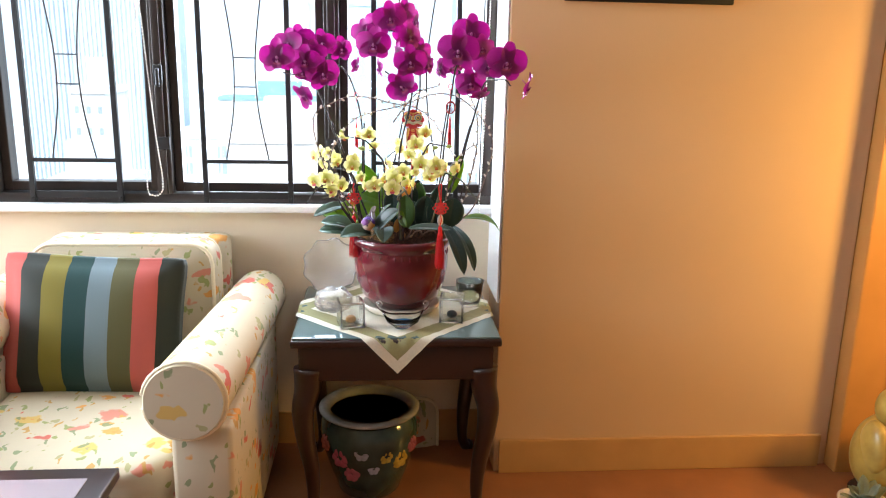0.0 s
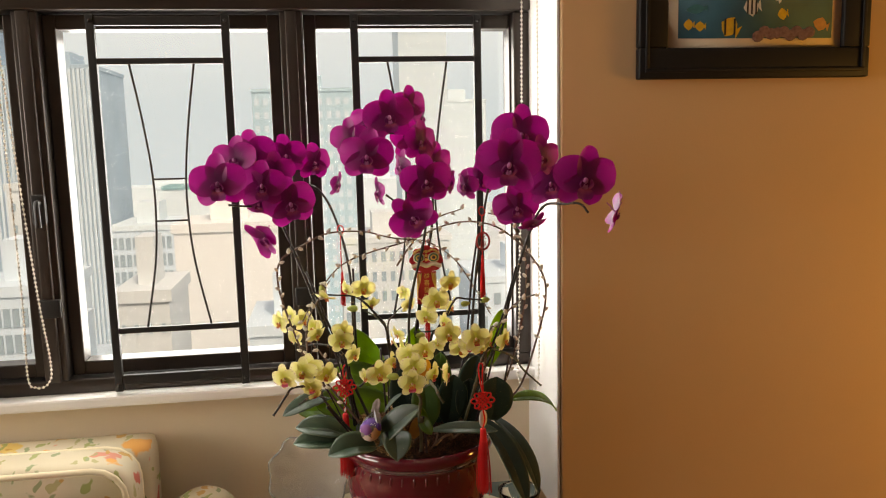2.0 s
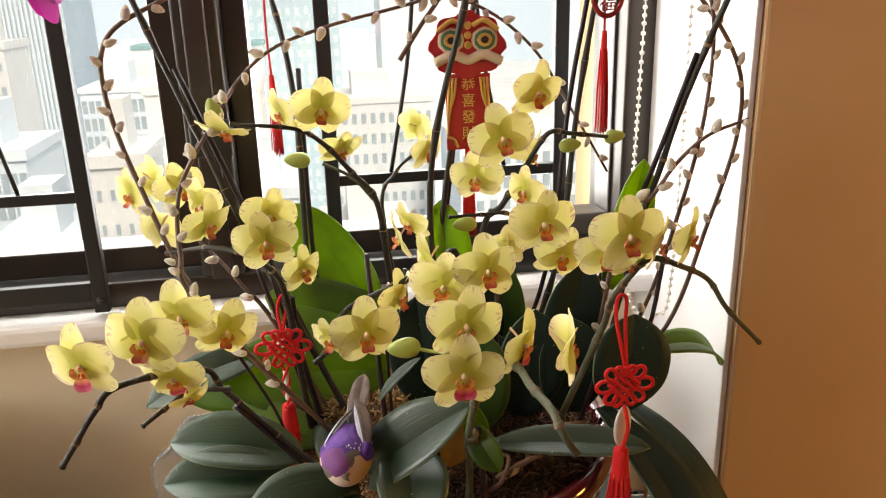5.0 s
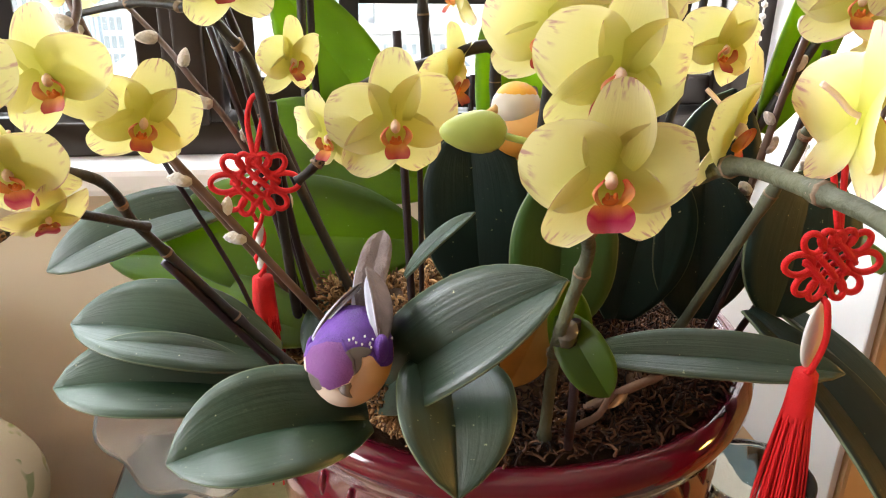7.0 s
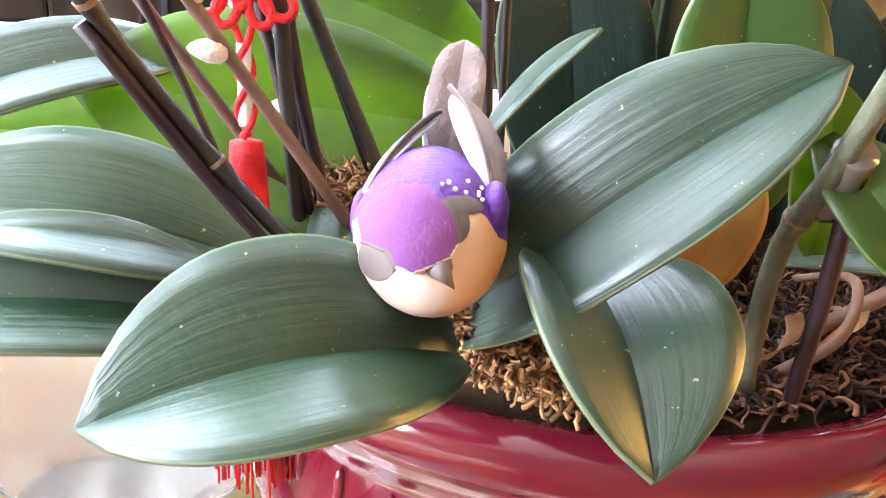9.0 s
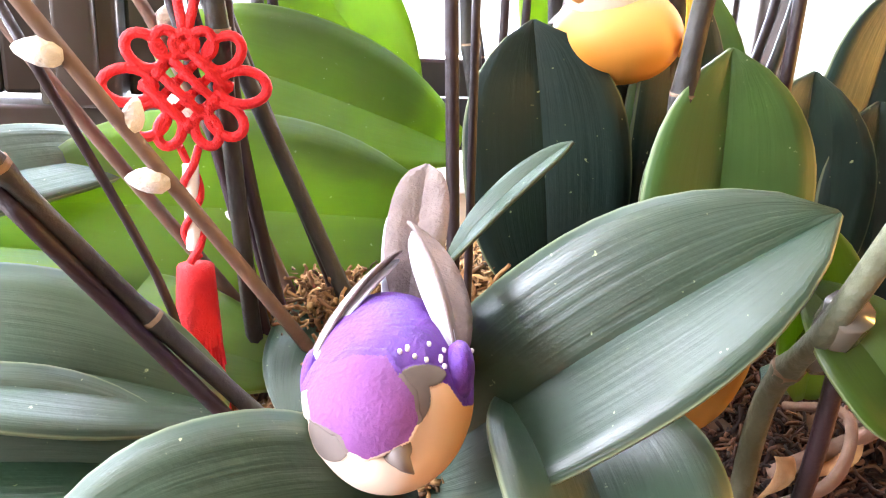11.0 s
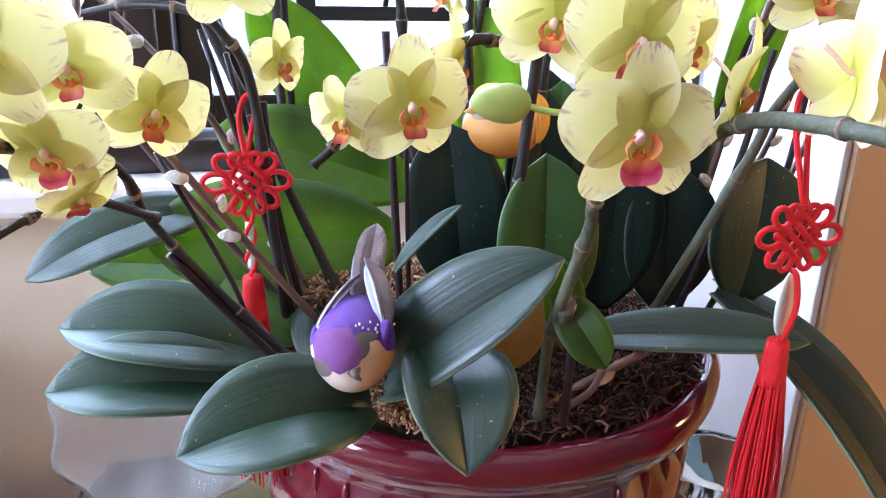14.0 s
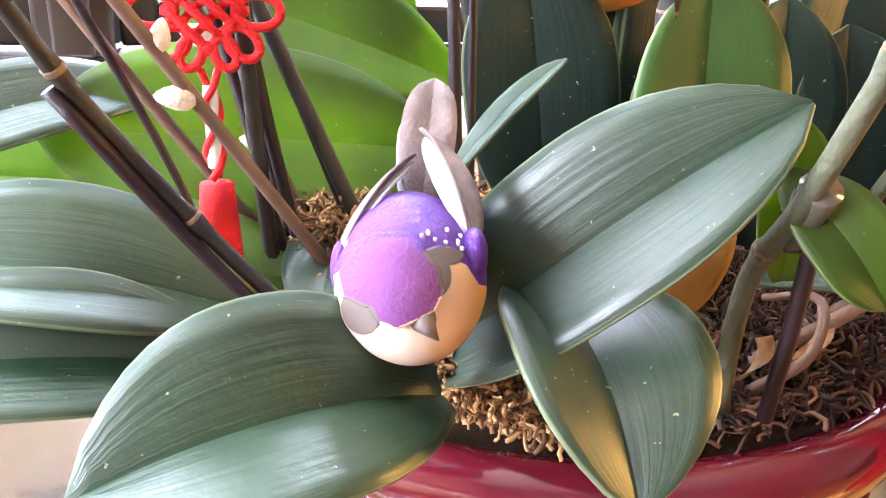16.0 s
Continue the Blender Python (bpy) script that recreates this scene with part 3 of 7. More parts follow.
def tepal(length, width, cup=0.1, bend=0.1, point=0.5, seg=10, cols=8, neck=0.25, ruffle=0.02, phase=0.0):
    """A petal or sepal along +Y from the flower's heart, its face towards +Z."""
    bm = bmesh.new()
    uvl = bm.loops.layers.uv.new("UVMap")
    rows, uvs = [], {}
    for i in range(seg + 1):
        t = i / seg
        y = length * t
        w = 0.5 * width * max(0.0, math.sin(math.pi * min(1, (t * (1 - neck) + neck * 0.35)) ** 0.85)) ** point
        w = max(w, width * 0.03)
        row = []
        for k in range(cols + 1):
            u = 2 * k / cols - 1
            z = cup * width * (u * u - 0.3) * min(1, 2.2 * t) * 0.8 - bend * length * t * t + ruffle * width * math.sin(4 * u + phase) * t * t
            yy = y - 0.10 * length * (u * u) * t
            v = bm.verts.new((u * w, yy, z))
            uvs[v] = (0.5 + u * 0.5, max(t, abs(u) * 0.9 * min(1, t * 2.2)))
            row.append(v)
        rows.append(row)
    for a, b in zip(rows, rows[1:]):
        for k in range(cols):
            f = bm.faces.new((a[k], a[k + 1], b[k + 1], b[k]))
            for lp in f.loops:
                lp[uvl].uv = uvs[lp.vert]
    return bm


def lip_mesh(tucked=False):
    """The lip: a shield-shaped front lobe below the heart, two upright side lobes and a swollen callus."""
    bm = tepal(0.165, 0.18 if tucked else 0.27, 0.10, 0.0, 0.5, 8, 8, 0.34, 0.0)
    for v in bm.verts:
        x, y, z = v.co
        if tucked:
            v.co = Vector((x, -0.135 - 0.50 * y, 0.055 + z + 0.75 * y - 1.2 * y * y + 0.25 * abs(x)))
        else:
            v.co = Vector((x, -0.145 - y, 0.055 + z + 0.35 * y - 1.9 * y * y + 0.25 * abs(x) - 1.6 * x * x))
    for sgn in (-1, 1):
        side = tepal(0.165, 0.085, 0.3, 0.0, 0.6, 7, 5, 0.3, 0.0)
        for v in side.verts:
            x, y, z = v.co
            v.co = Vector((sgn * (0.050 + 0.055 * math.sin(math.pi * y / 0.17) + 0.45 * x - z), -0.155 + y, 0.050 + 0.8 * x + 0.30 * y))
        for f in side.faces:
            f.material_index = 1
        me = bpy.data.meshes.new("tmp")
        side.to_mesh(me)
        side.free()
        bm.from_mesh(me)
        bpy.data.meshes.remove(me)
    before = set(bm.faces)
    ball((0, -0.128, 0.045), 0.040, bm, (1.2, 0.8, 0.7), 2)
    for sgn in (-1, 1):
        ball((sgn * 0.022, -0.098, 0.060), 0.017, bm, (0.8, 1.3, 1.0), 2)
    for f in bm.faces:
        if f not in before:
            f.material_index = 2
    return bm


def column_mesh():
    """The column with its cap, and the flower's stalk behind."""
    bm = ball((0, -0.030, 0.035), 0.036, None, (1.0, 1.35, 1.3), 2)
    tube([(0, 0.0, 0.02), (0, 0.02, -0.06), (0, 0.09, -0.16), (0, 0.14, -0.26)], 0.018, 6, bm, 3)
    return bm


class FlowerKind:
    """The shared meshes of one kind of orchid flower, one unit wide."""

    def __init__(self, petal, lip, column, wide):
        self.petals = [mesh_of("petal", tepal(0.50, wide + 0.03 * k, 0.10 + 0.04 * k, 0.08 + 0.08 * k, 0.55, phase=k), petal) for k in range(3)]
        self.sepals = [mesh_of("sepal", tepal(0.50, 0.35 + 0.02 * k, 0.14, 0.04 + 0.09 * k, 0.56, phase=k + 1), petal) for k in range(3)]
        self.lip = mesh_of("lip", lip_mesh(), lip)
        self.tucked = mesh_of("lip", lip_mesh(True), [M_LIP_RUST] + lip[1:])
        self.column = mesh_of("flower", column_mesh(), column)


def flower(plant, kind, at, size, yaw=0, pitch=0, roll=0, openness=1.0, showy=False):
    """One open flower. yaw: degrees to the right as seen from the room; pitch: degrees that it hangs down."""
    f = Vector((math.sin(radians(yaw)) * math.cos(radians(pitch)), -math.cos(radians(yaw)) * math.cos(radians(pitch)), -math.sin(radians(pitch))))
    up = (Vector((0, 0, 1)) - f * f.z).normalized()
    right = up.cross(f)
    m = Matrix((right, up, f)).transposed().to_4x4()
    ob = new("flower", kind.column)
    ob.parent = plant
    ob.matrix_parent_inverse = Matrix.Translation(-plant.location)
    ob.matrix_basis = Matrix.Translation(Vector(at) + up * (0.16 if kind is YELLOW else 0.07) * size) @ m @ pose(0, 0, 0, 0, 0, roll + random.uniform(-6, 6)) @ Matrix.Scale(size * (0.94 if kind is YELLOW else 1.06), 4)
    shut = (1 - openness) * 70
    for name, data, angle, lift in (("petal", random.choice(kind.petals), 78, 0.012), ("petal", random.choice(kind.petals), -78, 0.012), ("sepal", random.choice(kind.sepals), 0, 0.0),
                                    ("sepal", random.choice(kind.sepals), 138, -0.004), ("sepal", random.choice(kind.sepals), -138, -0.004)):
        p = new(name, data)
        p.parent = ob
        p.matrix_basis = pose(0, 0, lift, 0, 0, angle + random.uniform(-5, 5)) @ pose(0, 0, 0, shut + random.uniform(-9, 9), random.uniform(-7, 7), 0)
    p = new("lip", kind.lip if showy or kind is MAGENTA else kind.tucked)
    p.parent = ob
    p.matrix_basis = pose(0, -0.01, 0, random.uniform(-8, 8), 0, 0)
    return ob


def bud(plant, at, length, toward):
    d = Vector(toward).normalized()
    rot = d.to_track_quat("Z", "Y").to_matrix()
    bm = ball((0, 0, 0), length, None, (0.30, 0.34, 0.56), 3)
    for v in bm.verts:
        v.co.x *= 1 - 0.45 * v.co.z / length
        v.co.y *= 1 - 0.45 * v.co.z / length
        v.co += Vector((0, 0, 0.0))
        v.co = Vector(at) + rot @ v.co
    return wpart("bud", bm, M_BUD, plant)


def stalk(plant, points, r0, r1, material, name="flower_stem", nodes=5, label=""):
    """A flower stem, a little thicker at its joints."""
    rad = lambda s: (r0 + (r1 - r0) * s) * (1 + 0.35 * max(0, math.cos(2 * math.pi * nodes * s) - 0.86) / 0.14)
    stem = wpart(name, tube(points, rad, 8, None, 8), material, plant, label)
    line = spline(points, 8)
    for k in range(1, nodes):
        i = min(len(line) - 2, round(k / nodes * (len(line) - 1)))
        r = (r0 + (r1 - r0) * k / nodes) * 1.22
        d = (line[i + 1] - line[i]).normalized()
        sheath = part("node_sheath", tube([line[i] - d * 0.0012, line[i], line[i] + d * 0.0016], lambda s: r * (1 + 0.12 * s), 8, None, 2), M_SHEATH, stem)
        sheath.matrix_parent_inverse = stem.matrix_parent_inverse.inverted() @ Matrix.Translation(-plant.location)
    return stem


def stake(plant, points, r=0.0022, name="stake"):
    return wpart(name, tube(points, r, 8, None, 4), M_STEM_PURPLE, plant, "thin dark support stake tied to the stem")


# ---- lines of the stems and branches ----
Y_A = [(-0.064, -0.350, 0.864), (-0.0915, -0.353, 0.897), (-0.115, -0.361, 0.931), (-0.127, -0.376, 0.956), (-0.135, -0.400, 0.983), (-0.172, -0.450, 1.001), (-0.185, -0.460, 0.991), (-0.198, -0.460, 0.972), (-0.207, -0.460, 0.959)]
Y_A2 = [(-0.123, -0.375, 0.954), (-0.142, -0.410, 0.973), (-0.154, -0.430, 0.973), (-0.166, -0.440, 0.968)]
Y_C = [(0.020, -0.255, 0.860), (0.003, -0.250, 0.984), (-0.004, -0.250, 1.045), (-0.023, -0.250, 1.072), (-0.045, -0.260, 1.099), (-0.066, -0.270, 1.113), (-0.111, -0.290, 1.122)]
Y_C2 = [(-0.007, -0.250, 1.049), (-0.023, -0.245, 1.067), (-0.046, -0.240, 1.079)]
Y_D = [(0.030, -0.240, 0.860), (0.001, -0.240, 1.028), (0.017, -0.210, 1.062), (0.047, -0.190, 1.079)]
Y_E = [(-0.060, -0.290, 0.850), (-0.071, -0.290, 0.864), (-0.082, -0.300, 0.988), (-0.095, -0.310, 1.020), (-0.108, -0.310, 1.029), (-0.135, -0.290, 1.030), (-0.171, -0.270, 1.022)]
Y_F = [(0.040, -0.330, 0.860), (0.045, -0.330, 0.960), (0.042, -0.350, 1.030), (0.022, -0.360, 1.021), (0.007, -0.370, 1.022), (-0.018, -0.380, 1.016), (-0.041, -0.390, 1.009), (-0.054, -0.400, 0.988), (-0.063, -0.400, 0.979)]
Y_G = [(0.043, -0.380, 0.845), (0.043, -0.384, 0.885), (0.038, -0.405, 0.914), (0.040, -0.423, 0.955), (0.035, -0.435, 0.969), (0.037, -0.445, 0.982), (0.050, -0.470, 0.998), (0.048, -0.500, 1.012), (0.046, -0.530, 1.017), (0.049, -0.555, 1.017), (0.052, -0.564, 1.009), (0.059, -0.564, 0.997)]
Y_H = [(0.130, -0.320, 0.860), (0.150, -0.360, 0.962), (0.153, -0.370, 0.989), (0.159, -0.390, 1.018), (0.164, -0.410, 1.036), (0.185, -0.410, 1.029), (0.212, -0.400, 1.013), (0.228, -0.400, 0.990), (0.263, -0.390, 0.955)]
Y_I = [(0.070, -0.270, 0.860), (0.079, -0.270, 1.014), (0.092, -0.290, 1.048), (0.110, -0.290, 1.076), (0.125, -0.300, 1.104), (0.144, -0.300, 1.103), (0.185, -0.290, 1.096)]
Y_I2 = [(0.098, -0.320, 1.041), (0.084, -0.330, 1.052), (0.066, -0.330, 1.052), (0.041, -0.330, 1.052)]
P_L = [(-0.040, -0.220, 0.850), (-0.064, -0.200, 0.957), (-0.065, -0.180, 1.122), (-0.084, -0.140, 1.228), (-0.118, -0.130, 1.302), (-0.166, -0.160, 1.319), (-0.205, -0.220, 1.292), (-0.239, -0.260, 1.287), (-0.275, -0.310, 1.294)]
P_L2 = [(-0.030, -0.290, 0.850), (-0.110, -0.270, 1.039), (-0.144, -0.260, 1.129), (-0.184, -0.250, 1.237), (-0.201, -0.240, 1.268), (-0.230, -0.240, 1.285)]
P_M = [(0.040, -0.210, 0.850), (0.060, -0.200, 1.029), (0.095, -0.180, 1.202), (0.104, -0.170, 1.271), (0.093, -0.170, 1.357), (0.053, -0.180, 1.406), (-0.009, -0.220, 1.411), (-0.061, -0.260, 1.377)]
P_M2 = [(0.050, -0.240, 0.850), (0.042, -0.240, 1.056), (0.072, -0.260, 1.209), (0.073, -0.280, 1.266), (0.039, -0.300, 1.275), (0.000, -0.310, 1.303)]
P_R = [(0.130, -0.260, 0.850), (0.210, -0.280, 1.019), (0.235, -0.300, 1.124), (0.258, -0.340, 1.231), (0.267, -0.400, 1.281), (0.288, -0.450, 1.288), (0.309, -0.470, 1.289), (0.322, -0.475, 1.274)]
P_R2 = [(0.120, -0.220, 0.850), (0.161, -0.220, 0.972), (0.177, -0.220, 1.115), (0.191, -0.240, 1.245), (0.199, -0.280, 1.319), (0.221, -0.340, 1.373), (0.239, -0.380, 1.395)]
W_1 = [(-0.060, -0.270, 0.850), (-0.145, -0.280, 0.978), (-0.183, -0.260, 1.067), (-0.202, -0.250, 1.139), (-0.195, -0.250, 1.183), (-0.155, -0.240, 1.208), (-0.107, -0.220, 1.227), (-0.040, -0.200, 1.226), (0.018, -0.200, 1.211), (0.087, -0.200, 1.200), (0.140, -0.200, 1.163), (0.180, -0.200, 1.103), (0.210, -0.210, 1.050)]
W_2 = [(0.170, -0.240, 0.850), (0.251, -0.250, 0.899), (0.297, -0.240, 1.004), (0.313, -0.250, 1.095), (0.289, -0.270, 1.159), (0.224, -0.280, 1.225), (0.173, -0.250, 1.242), (0.119, -0.220, 1.234), (0.052, -0.200, 1.205), (-0.035, -0.220, 1.185), (-0.087, -0.240, 1.165), (-0.129, -0.250, 1.119), (-0.162, -0.250, 1.063)]
W_3 = [(0.160, -0.270, 0.850), (0.225, -0.260, 0.923), (0.254, -0.270, 1.031), (0.265, -0.280, 1.119), (0.257, -0.290, 1.196), (0.232, -0.270, 1.245), (0.199, -0.250, 1.258)]
W_4 = [(0.025, -0.200, 1.155), (0.052, -0.200, 1.193), (0.097, -0.200, 1.242), (0.159, -0.200, 1.264)]
W_5 = [(0.170, -0.280, 0.860), (0.185, -0.310, 1.034), (0.202, -0.320, 1.052), (0.217, -0.330, 1.081), (0.241, -0.330, 1.101), (0.273, -0.330, 1.112)]
W_6 = [(-0.050, -0.300, 0.860), (-0.142, -0.330, 1.001), (-0.152, -0.320, 1.034), (-0.150, -0.310, 1.074), (-0.137, -0.300, 1.102), (-0.107, -0.280, 1.146)]
W_7 = [(-0.050, -0.270, 0.855), (-0.095, -0.270, 0.957), (-0.117, -0.270, 0.991), (-0.134, -0.260, 1.011), (-0.157, -0.250, 1.034)]


YELLOW, MAGENTA = FlowerKind(M_YELLOW, [M_LIP, M_LIP_SIDE, M_CALLUS], M_COLUMN, 0.51), FlowerKind(M_MAGENTA, [M_LIP_DARK, M_LIP_DARK, M_COLUMN_DARK], M_COLUMN_DARK, 0.55)
GROUP = "orchids in the flowerpot"


def orchid(name, label, base):
    return thing(name, label, "orchid", GROUP, at=base)


# yellow orchid at the left front, arching towards the sofa
o = orchid("yellow_orchid", "yellow moth orchid arching low over the pot rim", (-0.06, -0.34, 0.84))
stalk(o, Y_A, 0.0022, 0.0017, M_STEM, nodes=7)
stalk(o, Y_A2, 0.0018, 0.0014, M_STEM, nodes=3)
stake(o, [(-0.068, -0.352, 0.860), (-0.096, -0.355, 0.897), (-0.121, -0.363, 0.934)], 0.0019)
stake(o, [(-0.064, -0.29, 0.852), (-0.083, -0.288, 0.936), (-0.105, -0.285, 1.019)], 0.0017)
stake(o, [(-0.060, -0.28, 0.852), (-0.078, -0.282, 0.93), (-0.094, -0.285, 1.008)], 0.0014)
stake(o, [(-0.090, -0.306, 0.862), (-0.098, -0.31, 0.898), (-0.127, -0.32, 0.968)], 0.0013)
for at, size, yaw, pitch, roll in (((-0.186, -0.462, 1.014), 0.050, -28, 4, 10), ((-0.157, -0.446, 1.018), 0.052, -12, 2, -5), ((-0.146, -0.386, 1.007), 0.051, -4, 6, 8),
                                   ((-0.120, -0.370, 0.988), 0.049, 14, 8, -16), ((-0.145, -0.433, 0.990), 0.044, -8, 26, 10), ((-0.140, -0.428, 0.976), 0.030, 30, 45, 0)):
    flower(o, YELLOW, at, size, yaw, pitch, roll, showy=pitch > 20 or yaw < -20)
for base, tip, w, hint, bow, fold, curl, mt in (((-0.080, -0.322, 0.862), (-0.1795, -0.315, 0.8845), 0.046, (0.05, -0.72, 1), 0.009, 0.40, 0.004, M_LEAF),
                                               ((-0.088, -0.336, 0.852), (-0.184, -0.339, 0.8635), 0.043, (0.05, -0.72, 1), 0.008, 0.40, 0.004, M_LEAF),
                                               ((-0.0380, -0.377, 0.859), (-0.1222, -0.399, 0.8600), 0.049, (0.0, -0.72, 1), 0.012, 0.42, 0.003, M_LEAF)):
    wpart("leaf", blade(base, tip, w, hint, bow, fold, curl), mt, o)

# yellow orchid at the back left
o = orchid("yellow_orchid", "yellow moth orchid leaning towards the window", (-0.06, -0.29, 0.84))
stalk(o, Y_E, 0.0030, 0.0016, M_STEM, nodes=7)
stake(o, [(-0.058, -0.286, 0.85), (-0.074, -0.286, 0.93), (-0.078, -0.292, 0.985)])
for at, size, yaw, pitch, roll in (((-0.205, -0.200, 1.047), 0.050, -50, 5, 0), ((-0.175, -0.250, 1.030), 0.048, -110, 25, 20), ((-0.185, -0.215, 1.062), 0.044, 140, 10, 0), ((-0.160, -0.235, 1.058), 0.046, 30, 5, 10),
                                   ((-0.137, -0.288, 1.042), 0.050, 55, 25, 0), ((-0.140, -0.262, 1.050), 0.046, -35, 12, 15), ((-0.091, -0.338, 1.038), 0.051, 4, 6, 6), ((-0.088, -0.318, 1.052), 0.046, 20, 4, -10),
                                   ((-0.069, -0.278, 0.996), 0.044, 48, 8, 0), ((-0.152, -0.29, 0.985), 0.026, 20, 40, 0)):
    flower(o, YELLOW, at, size, yaw, pitch, roll)
for base, tip, w, hint, bow, fold, curl, mt in (((0.000, -0.246, 0.892), (-0.146, -0.254, 0.906), 0.070, (0.0, -0.9, 0.55), 0.004, 0.10, 0.0, M_LEAF_LIGHT),
                                               ((-0.105, -0.236, 0.916), (-0.205, -0.268, 0.894), 0.034, (0.0, -0.75, 0.8), 0.012, 0.18, 0.008, M_LEAF),
                                               ((-0.080, -0.235, 0.87), (-0.180, -0.245, 0.890), 0.044, (0.0, -0.7, 0.8), 0.006, 0.15, 0.0, M_LEAF_LIGHT),
                                               ((-0.060, -0.300, 0.86), (-0.150, -0.262, 0.872), 0.040, (0.0, -0.6, 0.8), 0.006, 0.15, 0.004, M_LEAF_LIGHT),
                                               ((-0.004, -0.205, 0.93), (-0.080, -0.180, 1.032), 0.052, (-0.2, -0.9, 0.3), -0.008, 0.22, 0.0, M_LEAF_LIGHT),
                                               ((0.015, -0.215, 0.915), (-0.105, -0.205, 0.955), 0.055, (0.0, -0.85, 0.5), 0.006, 0.18, 0.0, M_LEAF_LIGHT),
                                               ((-0.062, -0.326, 0.858), (-0.044, -0.272, 0.876), 0.030, (-0.3, -0.6, 0.7), 0.003, 0.15, 0.0, M_LEAF)):
    wpart("leaf", blade(base, tip, w, hint, bow, fold, curl), mt, o)

# yellow orchid in the middle, behind
o = orchid("yellow_orchid", "yellow moth orchid with thin upright stems", (0.025, -0.25, 0.84))
stalk(o, Y_C, 0.0030, 0.0014, M_STEM, nodes=8)
stalk(o, Y_C2, 0.0016, 0.0013, M_STEM_GREEN, nodes=2)
stalk(o, Y_D, 0.0020, 0.0012, M_STEM, nodes=6)
for at, size, yaw, pitch, roll in (((-0.113, -0.292, 1.116), 0.044, -20, 62, 10), ((-0.045, -0.269, 1.119), 0.050, 12, 8, -10), ((-0.032, -0.242, 1.086), 0.042, 28, 35, 0), ((-0.074, -0.262, 1.119), 0.040, -62, 15, 0),
                                   ((0.042, -0.170, 1.088), 0.040, 130, -10, 0), ((0.044, -0.205, 1.072), 0.042, 42, 20, 0)):
    flower(o, YELLOW, at, size, yaw, pitch, roll)
bud(o, (-0.121, -0.290, 1.132), 0.017, (-0.3, 0, 1))
bud(o, (-0.066, -0.240, 1.083), 0.019, (-1, 0, 0.1))
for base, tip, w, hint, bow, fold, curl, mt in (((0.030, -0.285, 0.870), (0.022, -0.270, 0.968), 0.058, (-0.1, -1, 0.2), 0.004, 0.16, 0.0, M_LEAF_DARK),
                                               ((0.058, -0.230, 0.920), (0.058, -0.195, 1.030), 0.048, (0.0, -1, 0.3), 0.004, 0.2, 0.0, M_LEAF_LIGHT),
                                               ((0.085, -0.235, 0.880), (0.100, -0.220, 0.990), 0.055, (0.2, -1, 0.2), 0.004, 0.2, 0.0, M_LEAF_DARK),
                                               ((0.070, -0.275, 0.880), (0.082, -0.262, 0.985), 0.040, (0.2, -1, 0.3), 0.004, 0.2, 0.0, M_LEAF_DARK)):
    wpart("leaf", blade(base, tip, w, hint, bow, fold, curl), mt, o)

stake(o, [(-0.010, -0.305, 0.852), (-0.012, -0.305, 0.89), (-0.019, -0.305, 1.02)], 0.0021)
stake(o, [(-0.005, -0.300, 0.852), (-0.006, -0.300, 0.905), (-0.008, -0.300, 0.985)], 0.0014)
stake(o, [(0.018, -0.262, 0.85), (0.016, -0.26, 0.88), (0.015, -0.26, 0.99)], 0.0016)
stake(o, [(0.026, -0.256, 0.85), (0.024, -0.256, 0.90), (0.027, -0.250, 0.99)], 0.0016)

# yellow orchid whose stem reaches forward over the bird
o = orchid("yellow_orchid", "yellow moth orchid with a short stem turned sideways", (0.04, -0.33, 0.84))
stalk(o, Y_F, 0.0032, 0.0017, M_STEM, nodes=9)
for at, size, yaw, pitch, roll in (((-0.029, -0.414, 0.996), 0.051, 2, 6, 4), ((-0.050, -0.402, 0.991), 0.037, -42, 14, 0), ((-0.004, -0.375, 1.005), 0.044, 50, 14, 0), ((0.017, -0.396, 1.036), 0.044, -70, 20, 0),
                                   ((0.005, -0.330, 1.034), 0.042, -82, 15, 0), ((0.021, -0.420, 1.026), 0.048, -22, 8, -8), ((0.048, -0.425, 1.036), 0.048, 6, 4, 6), ((0.012, -0.345, 1.05), 0.036, -60, 30, 0)):
    flower(o, YELLOW, at, size, yaw, pitch, roll)
bud(o, (-0.0100, -0.458, 1.0110), 0.018, (-1, -0.1, 0.05))
wpart("pedicel", tube([(-0.003, -0.459, 1.0105), (0.008, -0.462, 1.0085), (0.020, -0.470, 1.0110)], 0.0011, 7), M_BUD, o, "pale green flower stalk")
for base, tip, w, hint, bow, fold, curl, mt in (((-0.0355, -0.351, 0.8525), (0.0385, -0.399, 0.9355), 0.047, (-0.50, -0.62, 0.62), 0.007, 0.36, 0.004, M_LEAF),
                                               ((-0.001, -0.352, 0.874), (-0.0035, -0.420, 0.8500), 0.052, (0.05, -0.62, 0.9), 0.010, 0.34, 0.004, M_LEAF),
                                               ((-0.016, -0.312, 0.899), (0.0175, -0.3185, 0.9355), 0.0085, (-0.5, -0.5, 0.7), 0.004, 0.25, 0.0, M_LEAF)):
    wpart("leaf", blade(base, tip, w, hint, bow, fold, curl), mt, o)

